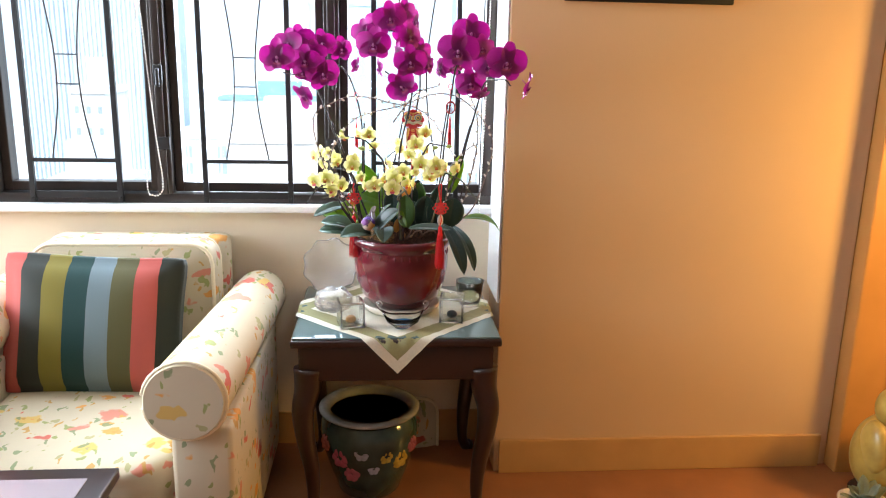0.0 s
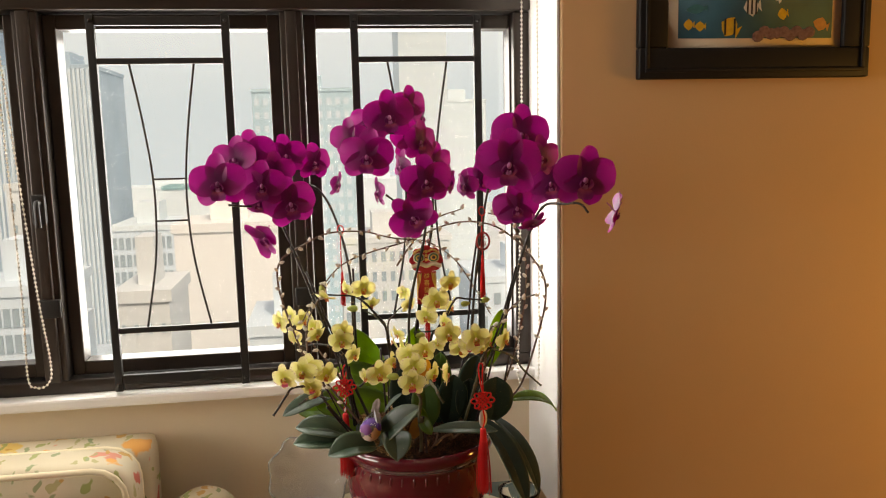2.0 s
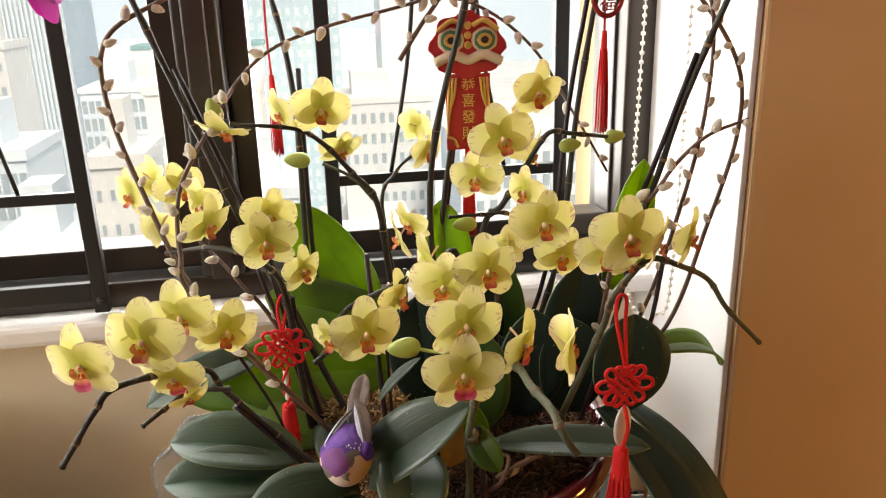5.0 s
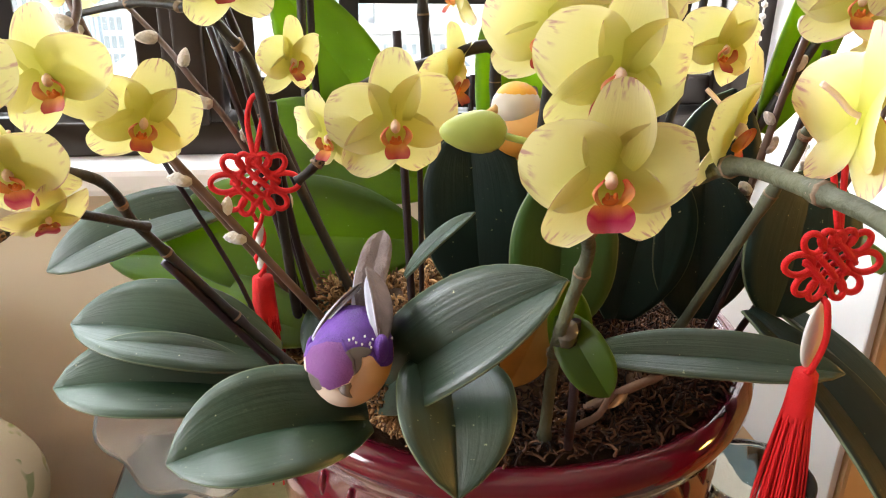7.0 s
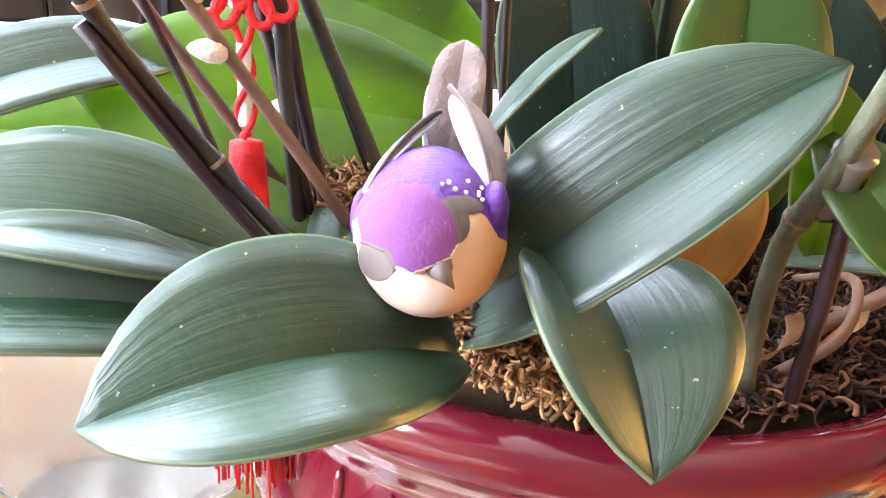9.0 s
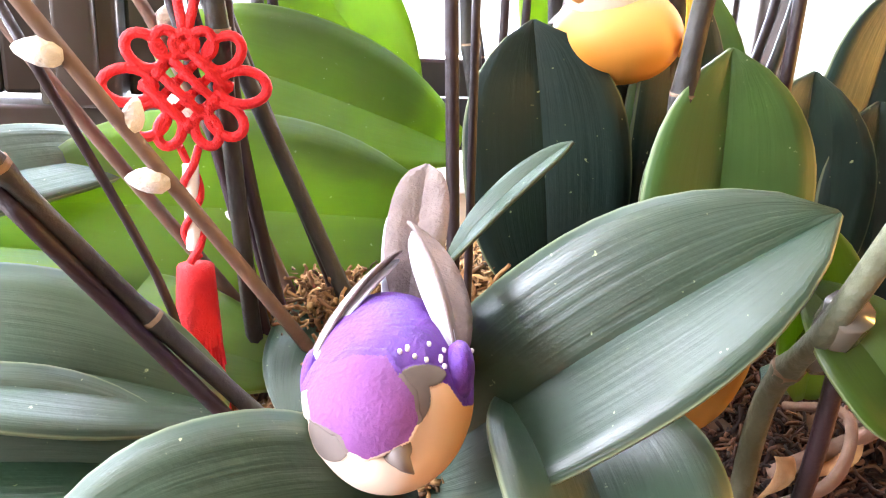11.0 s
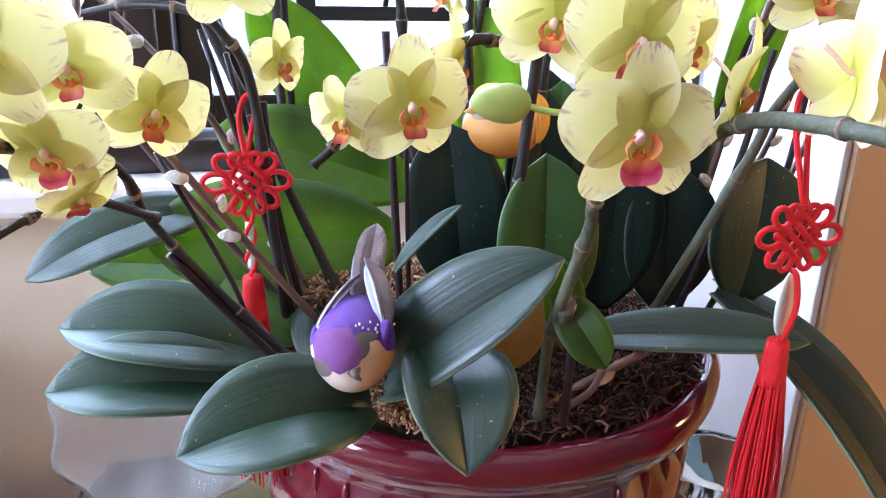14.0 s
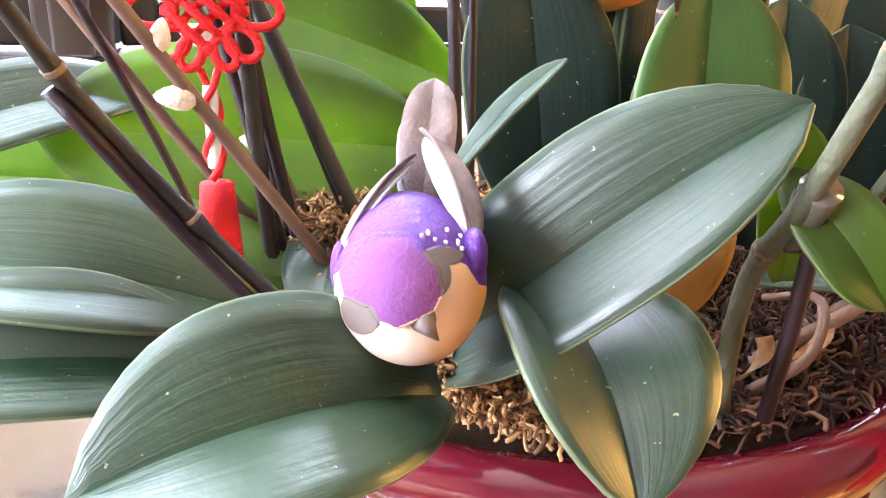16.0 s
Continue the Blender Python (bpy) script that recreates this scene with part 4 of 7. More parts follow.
# yellow orchid in front, with the thick hanging stem
o = orchid("yellow_orchid", "yellow moth orchid with a thick stem and large flowers", (0.043, -0.38, 0.84))
stalk(o, Y_G, 0.0029, 0.0019, M_STEM_GREEN, nodes=8)
stake(o, [(0.052, -0.389, 0.845), (0.050, -0.395, 0.88), (0.0465, -0.400, 0.912), (0.046, -0.4005, 0.917)])
wpart("tape", tube([(0.0465, -0.3925, 0.900), (0.0425, -0.4005, 0.909), (0.0405, -0.4055, 0.916)], 0.0050, 10), mat("clear_tape", (0.10, 0.09, 0.07), 0.2, vary=0.2, scale=200), o, "clear tape round the stem")
for at, size, yaw, pitch, roll in (((0.0185, -0.493, 1.0010), 0.050, -2, 6, 3), ((0.023, -0.480, 1.0245), 0.049, 4, 4, -6), ((0.054, -0.484, 1.012), 0.044, 48, 12, 0), ((0.073, -0.506, 1.018), 0.047, 82, 8, 0)):
    flower(o, YELLOW, at, size, yaw, pitch, roll, showy=True)
for base, tip, w, hint, bow, fold, curl, mt in (((0.0420, -0.392, 0.916), (0.0585, -0.414, 0.8880), 0.021, (-0.35, -0.75, 0.5), 0.005, 0.24, 0.0, M_LEAF_LIGHT),
                                               ((0.0520, -0.386, 0.885), (0.0440, -0.390, 0.930), 0.019, (-0.3, -1, 0.2), 0.003, 0.20, 0.0, M_LEAF_LIGHT),
                                               ((0.0620, -0.325, 0.868), (0.0580, -0.330, 0.963), 0.053, (-0.1, -1, 0.15), 0.004, 0.20, 0.0, M_LEAF_MID),
                                               ((0.0960, -0.246, 0.856), (0.1020, -0.238, 0.986), 0.050, (-0.25, -1, 0.1), 0.004, 0.16, 0.0, M_LEAF_MID),
                                               ((0.068, -0.352, 0.872), (0.1820, -0.390, 0.8765), 0.026, (0.05, -0.62, 0.9), 0.006, 0.30, 0.0, M_LEAF),
                                               ((0.030, -0.360, 0.862), (0.044, -0.366, 0.905), 0.022, (-0.2, -1, 0.2), 0.003, 0.15, 0.0, mat("dead_leaf", (0.42, 0.22, 0.04), 0.6, vary=0.4, scale=60))):
    wpart("leaf", blade(base, tip, w, hint, bow, fold, curl), mt, o)

stake(o, [(0.076, -0.328, 0.852), (0.076, -0.33, 0.906), (0.077, -0.33, 0.99)], 0.0019)

# yellow orchid at the right
o = orchid("yellow_orchid", "yellow moth orchid with its stem bent down at the end", (0.13, -0.32, 0.84))
stalk(o, Y_H, 0.0028, 0.0016, M_STEM_GREEN, nodes=9)
for at, size, yaw, pitch, roll in (((0.128, -0.420, 1.039), 0.045, -16, 10, 0), ((0.136, -0.436, 1.054), 0.055, 4, 6, 4), ((0.160, -0.425, 1.045), 0.042, 60, 14, 0), ((0.192, -0.405, 1.041), 0.047, 52, 10, 8),
                                   ((0.150, -0.405, 1.030), 0.036, 30, 45, 0)):
    flower(o, YELLOW, at, size, yaw, pitch, roll)
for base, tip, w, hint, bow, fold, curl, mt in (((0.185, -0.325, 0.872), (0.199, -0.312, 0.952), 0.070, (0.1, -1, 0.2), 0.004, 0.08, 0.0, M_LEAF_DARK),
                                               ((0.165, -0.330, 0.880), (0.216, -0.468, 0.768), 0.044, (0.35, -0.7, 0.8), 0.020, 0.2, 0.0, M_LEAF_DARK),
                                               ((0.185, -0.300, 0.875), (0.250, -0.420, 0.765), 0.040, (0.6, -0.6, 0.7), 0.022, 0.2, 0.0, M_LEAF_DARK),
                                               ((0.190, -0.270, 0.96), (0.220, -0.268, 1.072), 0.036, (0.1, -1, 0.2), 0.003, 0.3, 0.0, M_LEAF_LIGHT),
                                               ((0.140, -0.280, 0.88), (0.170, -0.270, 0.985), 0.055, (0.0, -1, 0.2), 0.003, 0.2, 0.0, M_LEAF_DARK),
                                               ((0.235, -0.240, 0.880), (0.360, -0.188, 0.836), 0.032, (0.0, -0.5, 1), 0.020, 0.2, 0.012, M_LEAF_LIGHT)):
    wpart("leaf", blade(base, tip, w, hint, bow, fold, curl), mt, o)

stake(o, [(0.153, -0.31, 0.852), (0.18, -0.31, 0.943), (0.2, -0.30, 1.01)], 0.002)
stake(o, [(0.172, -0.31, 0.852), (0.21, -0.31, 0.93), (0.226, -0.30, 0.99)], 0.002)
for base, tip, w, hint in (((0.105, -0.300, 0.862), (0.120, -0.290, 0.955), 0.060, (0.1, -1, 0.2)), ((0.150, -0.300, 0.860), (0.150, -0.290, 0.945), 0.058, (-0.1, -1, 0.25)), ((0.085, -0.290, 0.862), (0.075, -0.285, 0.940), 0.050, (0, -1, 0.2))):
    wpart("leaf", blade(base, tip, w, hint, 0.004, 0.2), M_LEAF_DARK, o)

# yellow orchid, upper right
o = orchid("yellow_orchid", "yellow moth orchid standing tall beside the lucky card", (0.07, -0.27, 0.84))
stalk(o, Y_I, 0.0030, 0.0015, M_STEM, nodes=8)
stalk(o, Y_I2, 0.0018, 0.0013, M_STEM, nodes=3)
for at, size, yaw, pitch, roll in (((0.085, -0.316, 1.097), 0.055, 0, 4, 8), ((0.112, -0.312, 1.130), 0.050, 22, 14, -6), ((0.070, -0.296, 1.066), 0.046, -30, 14, 0), ((0.117, -0.278, 1.078), 0.045, 64, 16, 0),
                                   ((0.097, -0.382, 1.050), 0.052, 4, 6, 6), ((0.126, -0.334, 1.010), 0.048, 10, 14, -20), ((0.082, -0.345, 1.028), 0.034, 170, 40, 0), ((0.100, -0.330, 1.062), 0.04, -60, 10, 0)):
    flower(o, YELLOW, at, size, yaw, pitch, roll, 0.55 if yaw == 170 else 1.0)
for at, to in (((0.143, -0.30, 1.094), (1, 0, 0.1)), ((0.183, -0.29, 1.097), (1, 0, 0.1)), ((0.052, -0.335, 1.047), (-1, 0, 0))):
    bud(o, at, 0.016, to)

# magenta orchids
BLOOM = Vector((0.008, -0.012, 0.008))
o = orchid("magenta_orchid", "tall magenta moth orchid arching towards the sofa", (-0.04, -0.22, 0.84))
stalk(o, P_L, 0.0028, 0.0018, M_STEM, nodes=9)
stalk(o, P_L2, 0.0028, 0.0018, M_STEM, nodes=8)
stake(o, [(-0.036, -0.215, 0.85), (-0.058, -0.195, 0.957), (-0.060, -0.176, 1.15)])
stake(o, [(-0.034, -0.284, 0.85), (-0.104, -0.266, 1.039), (-0.150, -0.252, 1.16)])
for at, size, yaw, pitch, roll in (((-0.294, -0.340, 1.322), 0.092, -10, 6, 5), ((-0.226, -0.290, 1.314), 0.082, 0, 6, -5), ((-0.179, -0.270, 1.278), 0.092, 8, 8, 6), ((-0.248, -0.200, 1.368), 0.086, -6, 4, 0), ((-0.188, -0.160, 1.364), 0.076, 14, 6, 0),
                                   ((-0.275, -0.240, 1.360), 0.082, -20, 0, 0), ((-0.135, -0.130, 1.348), 0.072, 30, 8, 10), ((-0.092, -0.120, 1.304), 0.050, 62, 18, 0), ((-0.235, -0.260, 1.282), 0.060, -10, 35, 0), ((-0.205, -0.215, 1.335), 0.070, 4, 6, 0)):
    flower(o, MAGENTA, Vector(at) + BLOOM, size, yaw, pitch, roll)
flower(o, MAGENTA, Vector((-0.222, -0.300, 1.222)) + BLOOM, 0.080, -48, 30, 20, 0.75)

o = orchid("magenta_orchid", "tall magenta moth orchid in the middle of the pot", (0.045, -0.22, 0.84))
stalk(o, P_M, 0.0028, 0.0018, M_STEM, nodes=10)
stalk(o, P_M2, 0.0028, 0.0018, M_STEM, nodes=8)
stake(o, [(0.046, -0.206, 0.85), (0.064, -0.196, 1.029), (0.096, -0.178, 1.21)])
for at, size, yaw, pitch, roll in (((-0.040, -0.300, 1.360), 0.094, -6, 6, -4), ((0.006, -0.250, 1.430), 0.092, 0, 2, 5), ((-0.067, -0.245, 1.392), 0.074, -28, 5, 0), ((0.055, -0.150, 1.388), 0.080, 20, 5, 0), ((0.060, -0.340, 1.315), 0.088, 2, 8, 0),
                                   ((0.036, -0.322, 1.250), 0.086, -10, 14, 40), ((0.088, -0.245, 1.345), 0.074, 25, 6, 0), ((0.082, -0.100, 1.432), 0.066, 55, 8, 0), ((0.045, -0.225, 1.452), 0.070, 18, 0, 0), ((-0.024, -0.335, 1.300), 0.052, -75, 10, 0),
                                   ((0.028, -0.240, 1.340), 0.060, -60, 5, 0), ((-0.030, -0.225, 1.418), 0.076, -14, 2, 0), ((0.112, -0.250, 1.310), 0.060, 50, 10, 0), ((0.060, -0.270, 1.385), 0.072, 30, 6, 0)):
    flower(o, MAGENTA, Vector(at) + BLOOM, size, yaw, pitch, roll)

o = orchid("magenta_orchid", "tall magenta moth orchid arching towards the wall", (0.125, -0.24, 0.84))
stalk(o, P_R, 0.0028, 0.0018, M_STEM, nodes=9)
stalk(o, P_R2, 0.0028, 0.0018, M_STEM, nodes=8)
stake(o, [(0.128, -0.252, 0.85), (0.204, -0.276, 1.019), (0.240, -0.306, 1.16)])
stake(o, [(0.116, -0.214, 0.85), (0.154, -0.216, 0.972), (0.170, -0.216, 1.115), (0.182, -0.226, 1.21)])
for at, size, yaw, pitch, roll in (((0.174, -0.490, 1.345), 0.104, -8, 6, 3), ((0.215, -0.405, 1.392), 0.094, 4, 2, 0), ((0.297, -0.495, 1.318), 0.100, 4, 6, -4), ((0.262, -0.420, 1.310), 0.084, -18, 8, 0), ((0.225, -0.330, 1.262), 0.084, -6, 12, 5),
                                   ((0.178, -0.215, 1.310), 0.066, -40, 5, 0), ((0.205, -0.230, 1.318), 0.060, 40, 20, 0), ((0.190, -0.340, 1.372), 0.062, -62, 5, 0), ((0.356, -0.472, 1.262), 0.070, 75, 20, 15), ((0.250, -0.345, 1.236), 0.056, 30, 50, 0), ((0.240, -0.440, 1.355), 0.070, 20, 4, 0), ((0.150, -0.225, 1.300), 0.058, -55, 10, 0)):
    flower(o, MAGENTA, Vector(at) + BLOOM, size, yaw, pitch, roll)


# ---- pussy willow ----
def willow(points, r0=0.0022, r1=0.0012, every=0.018, first=0.30):
    top = thing("pussy_willow", "curved pussy willow branch with grey furry catkins", "branch", "willow branches", at=points[0])
    wpart("twig", tube(points, lambda s: r0 + (r1 - r0) * s, 7, None, 8), M_TWIG, top)
    line = spline(points, 24)
    run, side = 0.0, 1
    total = sum((b - a).length for a, b in zip(line, line[1:]))
    done = 0.0
    for a, b in zip(line, line[1:]):
        step = (b - a).length
        run += step
        done += step
        if run > every and done > first * total:
            run = random.uniform(-0.006, 0.004)
            side = -side
            d = (b - a).normalized()
            out = (d.cross(Vector((0.2, -1, 0.1))).normalized() * side + d * 0.9 + Vector((0, random.uniform(-0.4, 0.4), 0))).normalized()
            size = random.uniform(0.0045, 0.0062)
            c = ball((0, 0, 0), size, None, (0.62, 0.62, 1.05), 2)
            rot = out.to_track_quat("Z", "Y").to_matrix()
            for v in c.verts:
                v.co.x *= 1 - 0.3 * v.co.z / size
                v.co.y *= 1 - 0.3 * v.co.z / size
                v.co = b + out * size * 0.9 + rot @ v.co
            wpart("catkin", c, M_CATKIN, top)


for line in (W_1, W_2, W_3, W_4, W_5, W_6, W_7):
    willow(line, first=0.0 if line in (W_4,) else 0.22)


# ---- moss and roots in the pot ----
def heap(x, y):
    """The moss is heaped by the bird and behind the red knot."""
    return sum(h * math.exp(-((x - a) ** 2 + (y - b) ** 2) / (2 * w * w)) for a, b, w, h in ((-0.027, -0.350, 0.018, 0.018), (-0.050, -0.272, 0.026, 0.030), (0.004, -0.285, 0.022, 0.018)))


def moss():
    bm = bmesh.new()
    rings = []
    for i in range(15):
        r = 0.1335 * i / 14
        ring = []
        for k in range(64):
            a = 2 * math.pi * k / 64
            x, y = PX + r * math.cos(a), PY + r * math.sin(a)
            z = 0.836 + 0.018 * (1 - (i / 14) ** 2) + 0.012 * noise.noise(Vector((x * 40, y * 40, 0))) + 0.006 * noise.noise(Vector((x * 120, y * 120, 3))) + heap(x, y)
            z = min(z, 0.824) if i > 12 else z
            ring.append(bm.verts.new((x, y, z if i else 0.853)))
        rings.append(ring)
    for a, b in zip(rings[1:], rings[2:]):
        for k in range(64):
            bm.faces.new((a[k], b[k], b[(k + 1) % 64], a[(k + 1) % 64]))
    bm.faces.new(rings[1])
    for v in rings[0]:
        bm.verts.remove(v)
    ob = tagged(new("moss", mesh_of("moss", bm, M_SOIL)), "dry brown sphagnum moss filling the flowerpot", "moss", kind="stuff")
    b2, b3 = bmesh.new(), bmesh.new()
    for n in range(20000):
        a, r = random.uniform(0, 6.283), 0.131 * math.sqrt(random.random())
        if n % 3:
            a, r = random.uniform(-3.0, -0.3), random.uniform(0.035, 0.136)
        if n % 4 == 1:
            hx, hy, hw = random.choice(((-0.030, -0.352, 0.012), (-0.022, -0.356, 0.013), (-0.050, -0.272, 0.022), (0.004, -0.285, 0.018)))
            hx, hy = random.gauss(hx, hw) - PX, random.gauss(hy, hw) - PY
            a, r = math.atan2(hy, hx), min(0.137, math.hypot(hx, hy))
        tuft = max(0.0, noise.noise(Vector((r * math.cos(a) * 32, r * math.sin(a) * 32, 7)))) * 0.022
        p = Vector((PX + r * math.cos(a), PY + r * math.sin(a), 0.836 + 0.018 * (1 - (r / 0.132) ** 2) + heap(PX + r * math.cos(a), PY + r * math.sin(a)) + tuft * random.random() + random.uniform(-0.001, 0.004)))
        q, d = [p], Vector((random.uniform(-1, 1), random.uniform(-1, 1), random.uniform(-0.2, 0.6)))
        for s in range(6):
            d = (d + Vector((random.uniform(-1, 1), random.uniform(-1, 1), random.uniform(-0.8, 0.7))) * 0.8).normalized()
            q.append(q[-1] + d * random.uniform(0.0012, 0.0024))
        # right front is bark, coloured darker where the flowers shade it
        dark = p.x + 0.02 * noise.noise(p * 30) > 0.022 and p.y < -0.25
        tube(q, random.uniform(0.0003, 0.0008) if dark else random.uniform(0.0003, 0.0009), 4, b3 if dark else b2, 0)
    tagged(new("moss_strands", mesh_of("moss_strands", b2, M_STRAND)), "loose curled strands of dry brown moss", "moss", kind="stuff")
    tagged(new("bark_fibres", mesh_of("bark_fibres", b3, M_FIBRE)), "reddish-brown bark fibres round the stems, darkened for shade", "bark", kind="stuff")


moss()


def root(points, r):
    ob = new("root", mesh_of("root", tube(points, lambda s: r * (1 - 0.4 * s), 7, None, 6), M_ROOT))
    tagged(ob, "thick dry curling orchid root on the moss", "root", "orchid roots")


root([(0.07, -0.36, 0.846), (0.085, -0.375, 0.866), (0.10, -0.37, 0.868), (0.105, -0.35, 0.852), (0.10, -0.335, 0.845)], 0.0026)
root([(0.10, -0.345, 0.846), (0.12, -0.352, 0.862), (0.142, -0.336, 0.860), (0.148, -0.31, 0.846)], 0.0024)
root([(0.06, -0.372, 0.843), (0.068, -0.384, 0.86), (0.074, -0.378, 0.874), (0.070, -0.36, 0.868)], 0.0020)
root([(0.12, -0.31, 0.85), (0.135, -0.325, 0.864), (0.155, -0.318, 0.860), (0.165, -0.30, 0.846)], 0.0022)
root([(-0.02, -0.335, 0.848), (0.0, -0.33, 0.858), (0.012, -0.318, 0.85)], 0.0018)


def dry_strip(points, w, label):
    """A curled strip of dry leaf."""
    bm = bmesh.new()
    line = spline(points, 6)
    rows = []
    for k, p in enumerate(line):
        s = k / (len(line) - 1)
        half = w * math.sin(math.pi * (0.12 + 0.86 * s)) * 0.5
        side = Vector((math.cos(2.2 * s), math.sin(2.2 * s) * 0.6, 0.2)).normalized()
        rows.append([bm.verts.new(p - side * half), bm.verts.new(p + Vector((0, -half * 0.5, 0))), bm.verts.new(p + side * half)])
    for a, b in zip(rows, rows[1:]):
        for k in range(2):
            bm.faces.new((a[k], a[k + 1], b[k + 1], b[k]))
    bmesh.ops.solidify(bm, geom=list(bm.faces), thickness=0.0006)
    tagged(new("dry_leaf", mesh_of("dry_leaf", bm, M_HUSK)), label, "dry leaf", "dry leaves")


M_HUSK = mat("dry_husk", (0.34, 0.16, 0.06), 0.7, vary=0.5, scale=90, bump=0.5, bscale=300, color2=(0.5, 0.30, 0.13))
dry_strip([(0.192, -0.305, 0.838), (0.212, -0.312, 0.834), (0.220, -0.315, 0.805), (0.216, -0.316, 0.770), (0.222, -0.318, 0.742)], 0.010, "brown dry leaf strip hanging over the pot rim")
dry_strip([(0.052, -0.372, 0.846), (0.055, -0.378, 0.858), (0.054, -0.384, 0.868)], 0.011, "curled orange-brown dry husk at a stem base")
dry_strip([(0.072, -0.366, 0.846), (0.077, -0.374, 0.858), (0.083, -0.376, 0.864)], 0.010, "curled pale dry husk at a stem base")


# ---- the city outside ----
def glow(name, low, high, strength):
    m = bpy.data.materials.new(name)
    m.use_nodes = True
    nt = m.node_tree
    nt.nodes.remove(nt.nodes["Principled BSDF"])
    em = nt.nodes.new("ShaderNodeEmission")
    tc, sep, ramp = nt.nodes.new("ShaderNodeTexCoord"), nt.nodes.new("ShaderNodeSeparateXYZ"), nt.nodes.new("ShaderNodeValToRGB")
    nt.links.new(tc.outputs["Generated"], sep.inputs[0])
    nt.links.new(sep.outputs[2], ramp.inputs[0])
    ramp.color_ramp.elements[0].color, ramp.color_ramp.elements[1].color = (*low, 1), (*high, 1)
    ramp.color_ramp.elements[0].position, ramp.color_ramp.elements[1].position = 0.12, 0.35
    nt.links.new(ramp.outputs[0], em.inputs[0])
    em.inputs[1].default_value = strength
    nt.links.new(em.outputs[0], nt.nodes["Material Output"].inputs[0])
    return m


def backdrop():
    bm = bmesh.new()
    lo, hi = [], []
    for k in range(49):
        a = radians(-20 + 220 * k / 48)
        lo.append(bm.verts.new((900 * math.cos(a), 900 * math.sin(a), -75)))
        hi.append(bm.verts.new((900 * math.cos(a), 900 * math.sin(a), 900)))
    for k in range(48):
        bm.faces.new((lo[k], hi[k], hi[k + 1], lo[k + 1]))
    tagged(new("backdrop", mesh_of("backdrop", bm, glow("hazy_sky", (0.62, 0.72, 0.80), (0.95, 0.97, 1.0), 1.5))), "white hazy sky over the city", "sky", kind="structure")


M_GROUND = mat("city_ground", (0.55, 0.57, 0.58), 0.95, vary=0.25, scale=0.05)
backdrop()
structure("ground", "pale hazy city ground far below", box((-900, 5, -76), (900, 900, -72)), M_GROUND)
# building colours lifted toward pale blue-grey: distance haze is mixed into them
M_TOWER = mat("hazed_blue_glass", (0.40, 0.51, 0.60), 0.5, vary=0.2, scale=0.1)
M_TOWER_DARK = mat("hazed_shaded_glass", (0.30, 0.40, 0.50), 0.5, vary=0.2, scale=0.1)
M_FIN = mat("hazed_fin", (0.62, 0.70, 0.76), 0.6, vary=0.08, scale=0.3)
M_PALE = mat("hazed_pale_concrete", (0.64, 0.73, 0.80), 0.9, vary=0.08, scale=0.2)
M_BEIGE = mat("hazed_grey_concrete", (0.66, 0.69, 0.70), 0.9, vary=0.1, scale=0.2)
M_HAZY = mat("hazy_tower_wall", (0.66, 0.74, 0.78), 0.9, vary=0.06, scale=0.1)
M_PANE = mat("hazed_window", (0.34, 0.42, 0.47), 0.4, vary=0.3, scale=0.3)
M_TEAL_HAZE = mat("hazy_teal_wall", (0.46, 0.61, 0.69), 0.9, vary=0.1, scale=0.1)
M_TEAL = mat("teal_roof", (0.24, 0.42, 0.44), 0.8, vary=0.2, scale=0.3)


def block(name, label, x0, x1, y, deep, z1, wall, cols=0, rows=0, pane=M_PANE, fill=0.62, z0=-73.0, fins=0, span=None, roof=None):
    """A far building: walls, a parapet and roof hut, with a grid of windows or fins on the face towards the room."""
    top = thing(name, label, "building", "city buildings", at=(x0, y, z0))
    bm = box((x0, y, z0), (x1, y + deep, z1))
    wpart("wall", bm, wall, top, smooth=False)
    w = x1 - x0
    wpart("roof", box((x0 - 0.2, y - 0.2, z1 + 0.01), (x1 + 0.2, y + deep + 0.2, z1 + 0.8)), roof or wall, top, smooth=False)
    wpart("roof_hut", box((x0 + w * 0.3, y + deep * 0.3, z1 + 0.8), (x0 + w * 0.65, y + deep * 0.7, z1 + 4)), roof or wall, top, smooth=False)
    low = z1 - (span or 30)
    if fins:
        f = mesh_of("fin", box((-0.22, -0.5, low - z1), (0.22, 0, 0)), M_FIN, False)
        for k in range(fins + 1):
            ob = part("fin", f, None, top)
            ob.matrix_parent_inverse = Matrix.Translation(-top.location)
            ob.location = (x0 + w * k / fins, y, z1)
    if cols:
        dx, dz = w / cols, (z1 - low) / rows
        p = mesh_of("window", box((-dx * fill / 2, -0.12, -dz * fill / 2), (dx * fill / 2, 0.05, dz * fill / 2)), pane, False)
        for i in range(cols):
            for k in range(rows):
                ob = part("window", p, None, top)
                ob.matrix_parent_inverse = Matrix.Translation(-top.location)
                ob.location = (x0 + dx * (i + 0.5), y, z1 - 0.6 - dz * (k + 0.5))


# one tower as two blocks; the left face has its shade in the colour
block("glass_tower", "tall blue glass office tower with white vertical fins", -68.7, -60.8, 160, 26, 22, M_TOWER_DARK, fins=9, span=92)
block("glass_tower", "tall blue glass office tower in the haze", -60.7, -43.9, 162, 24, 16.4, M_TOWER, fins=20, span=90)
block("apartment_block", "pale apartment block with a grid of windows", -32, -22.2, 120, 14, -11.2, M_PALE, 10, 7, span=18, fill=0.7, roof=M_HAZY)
block("white_building", "plain white building with a blank wall", -13.6, -4.0, 70, 9, -6.4, M_WHITE)
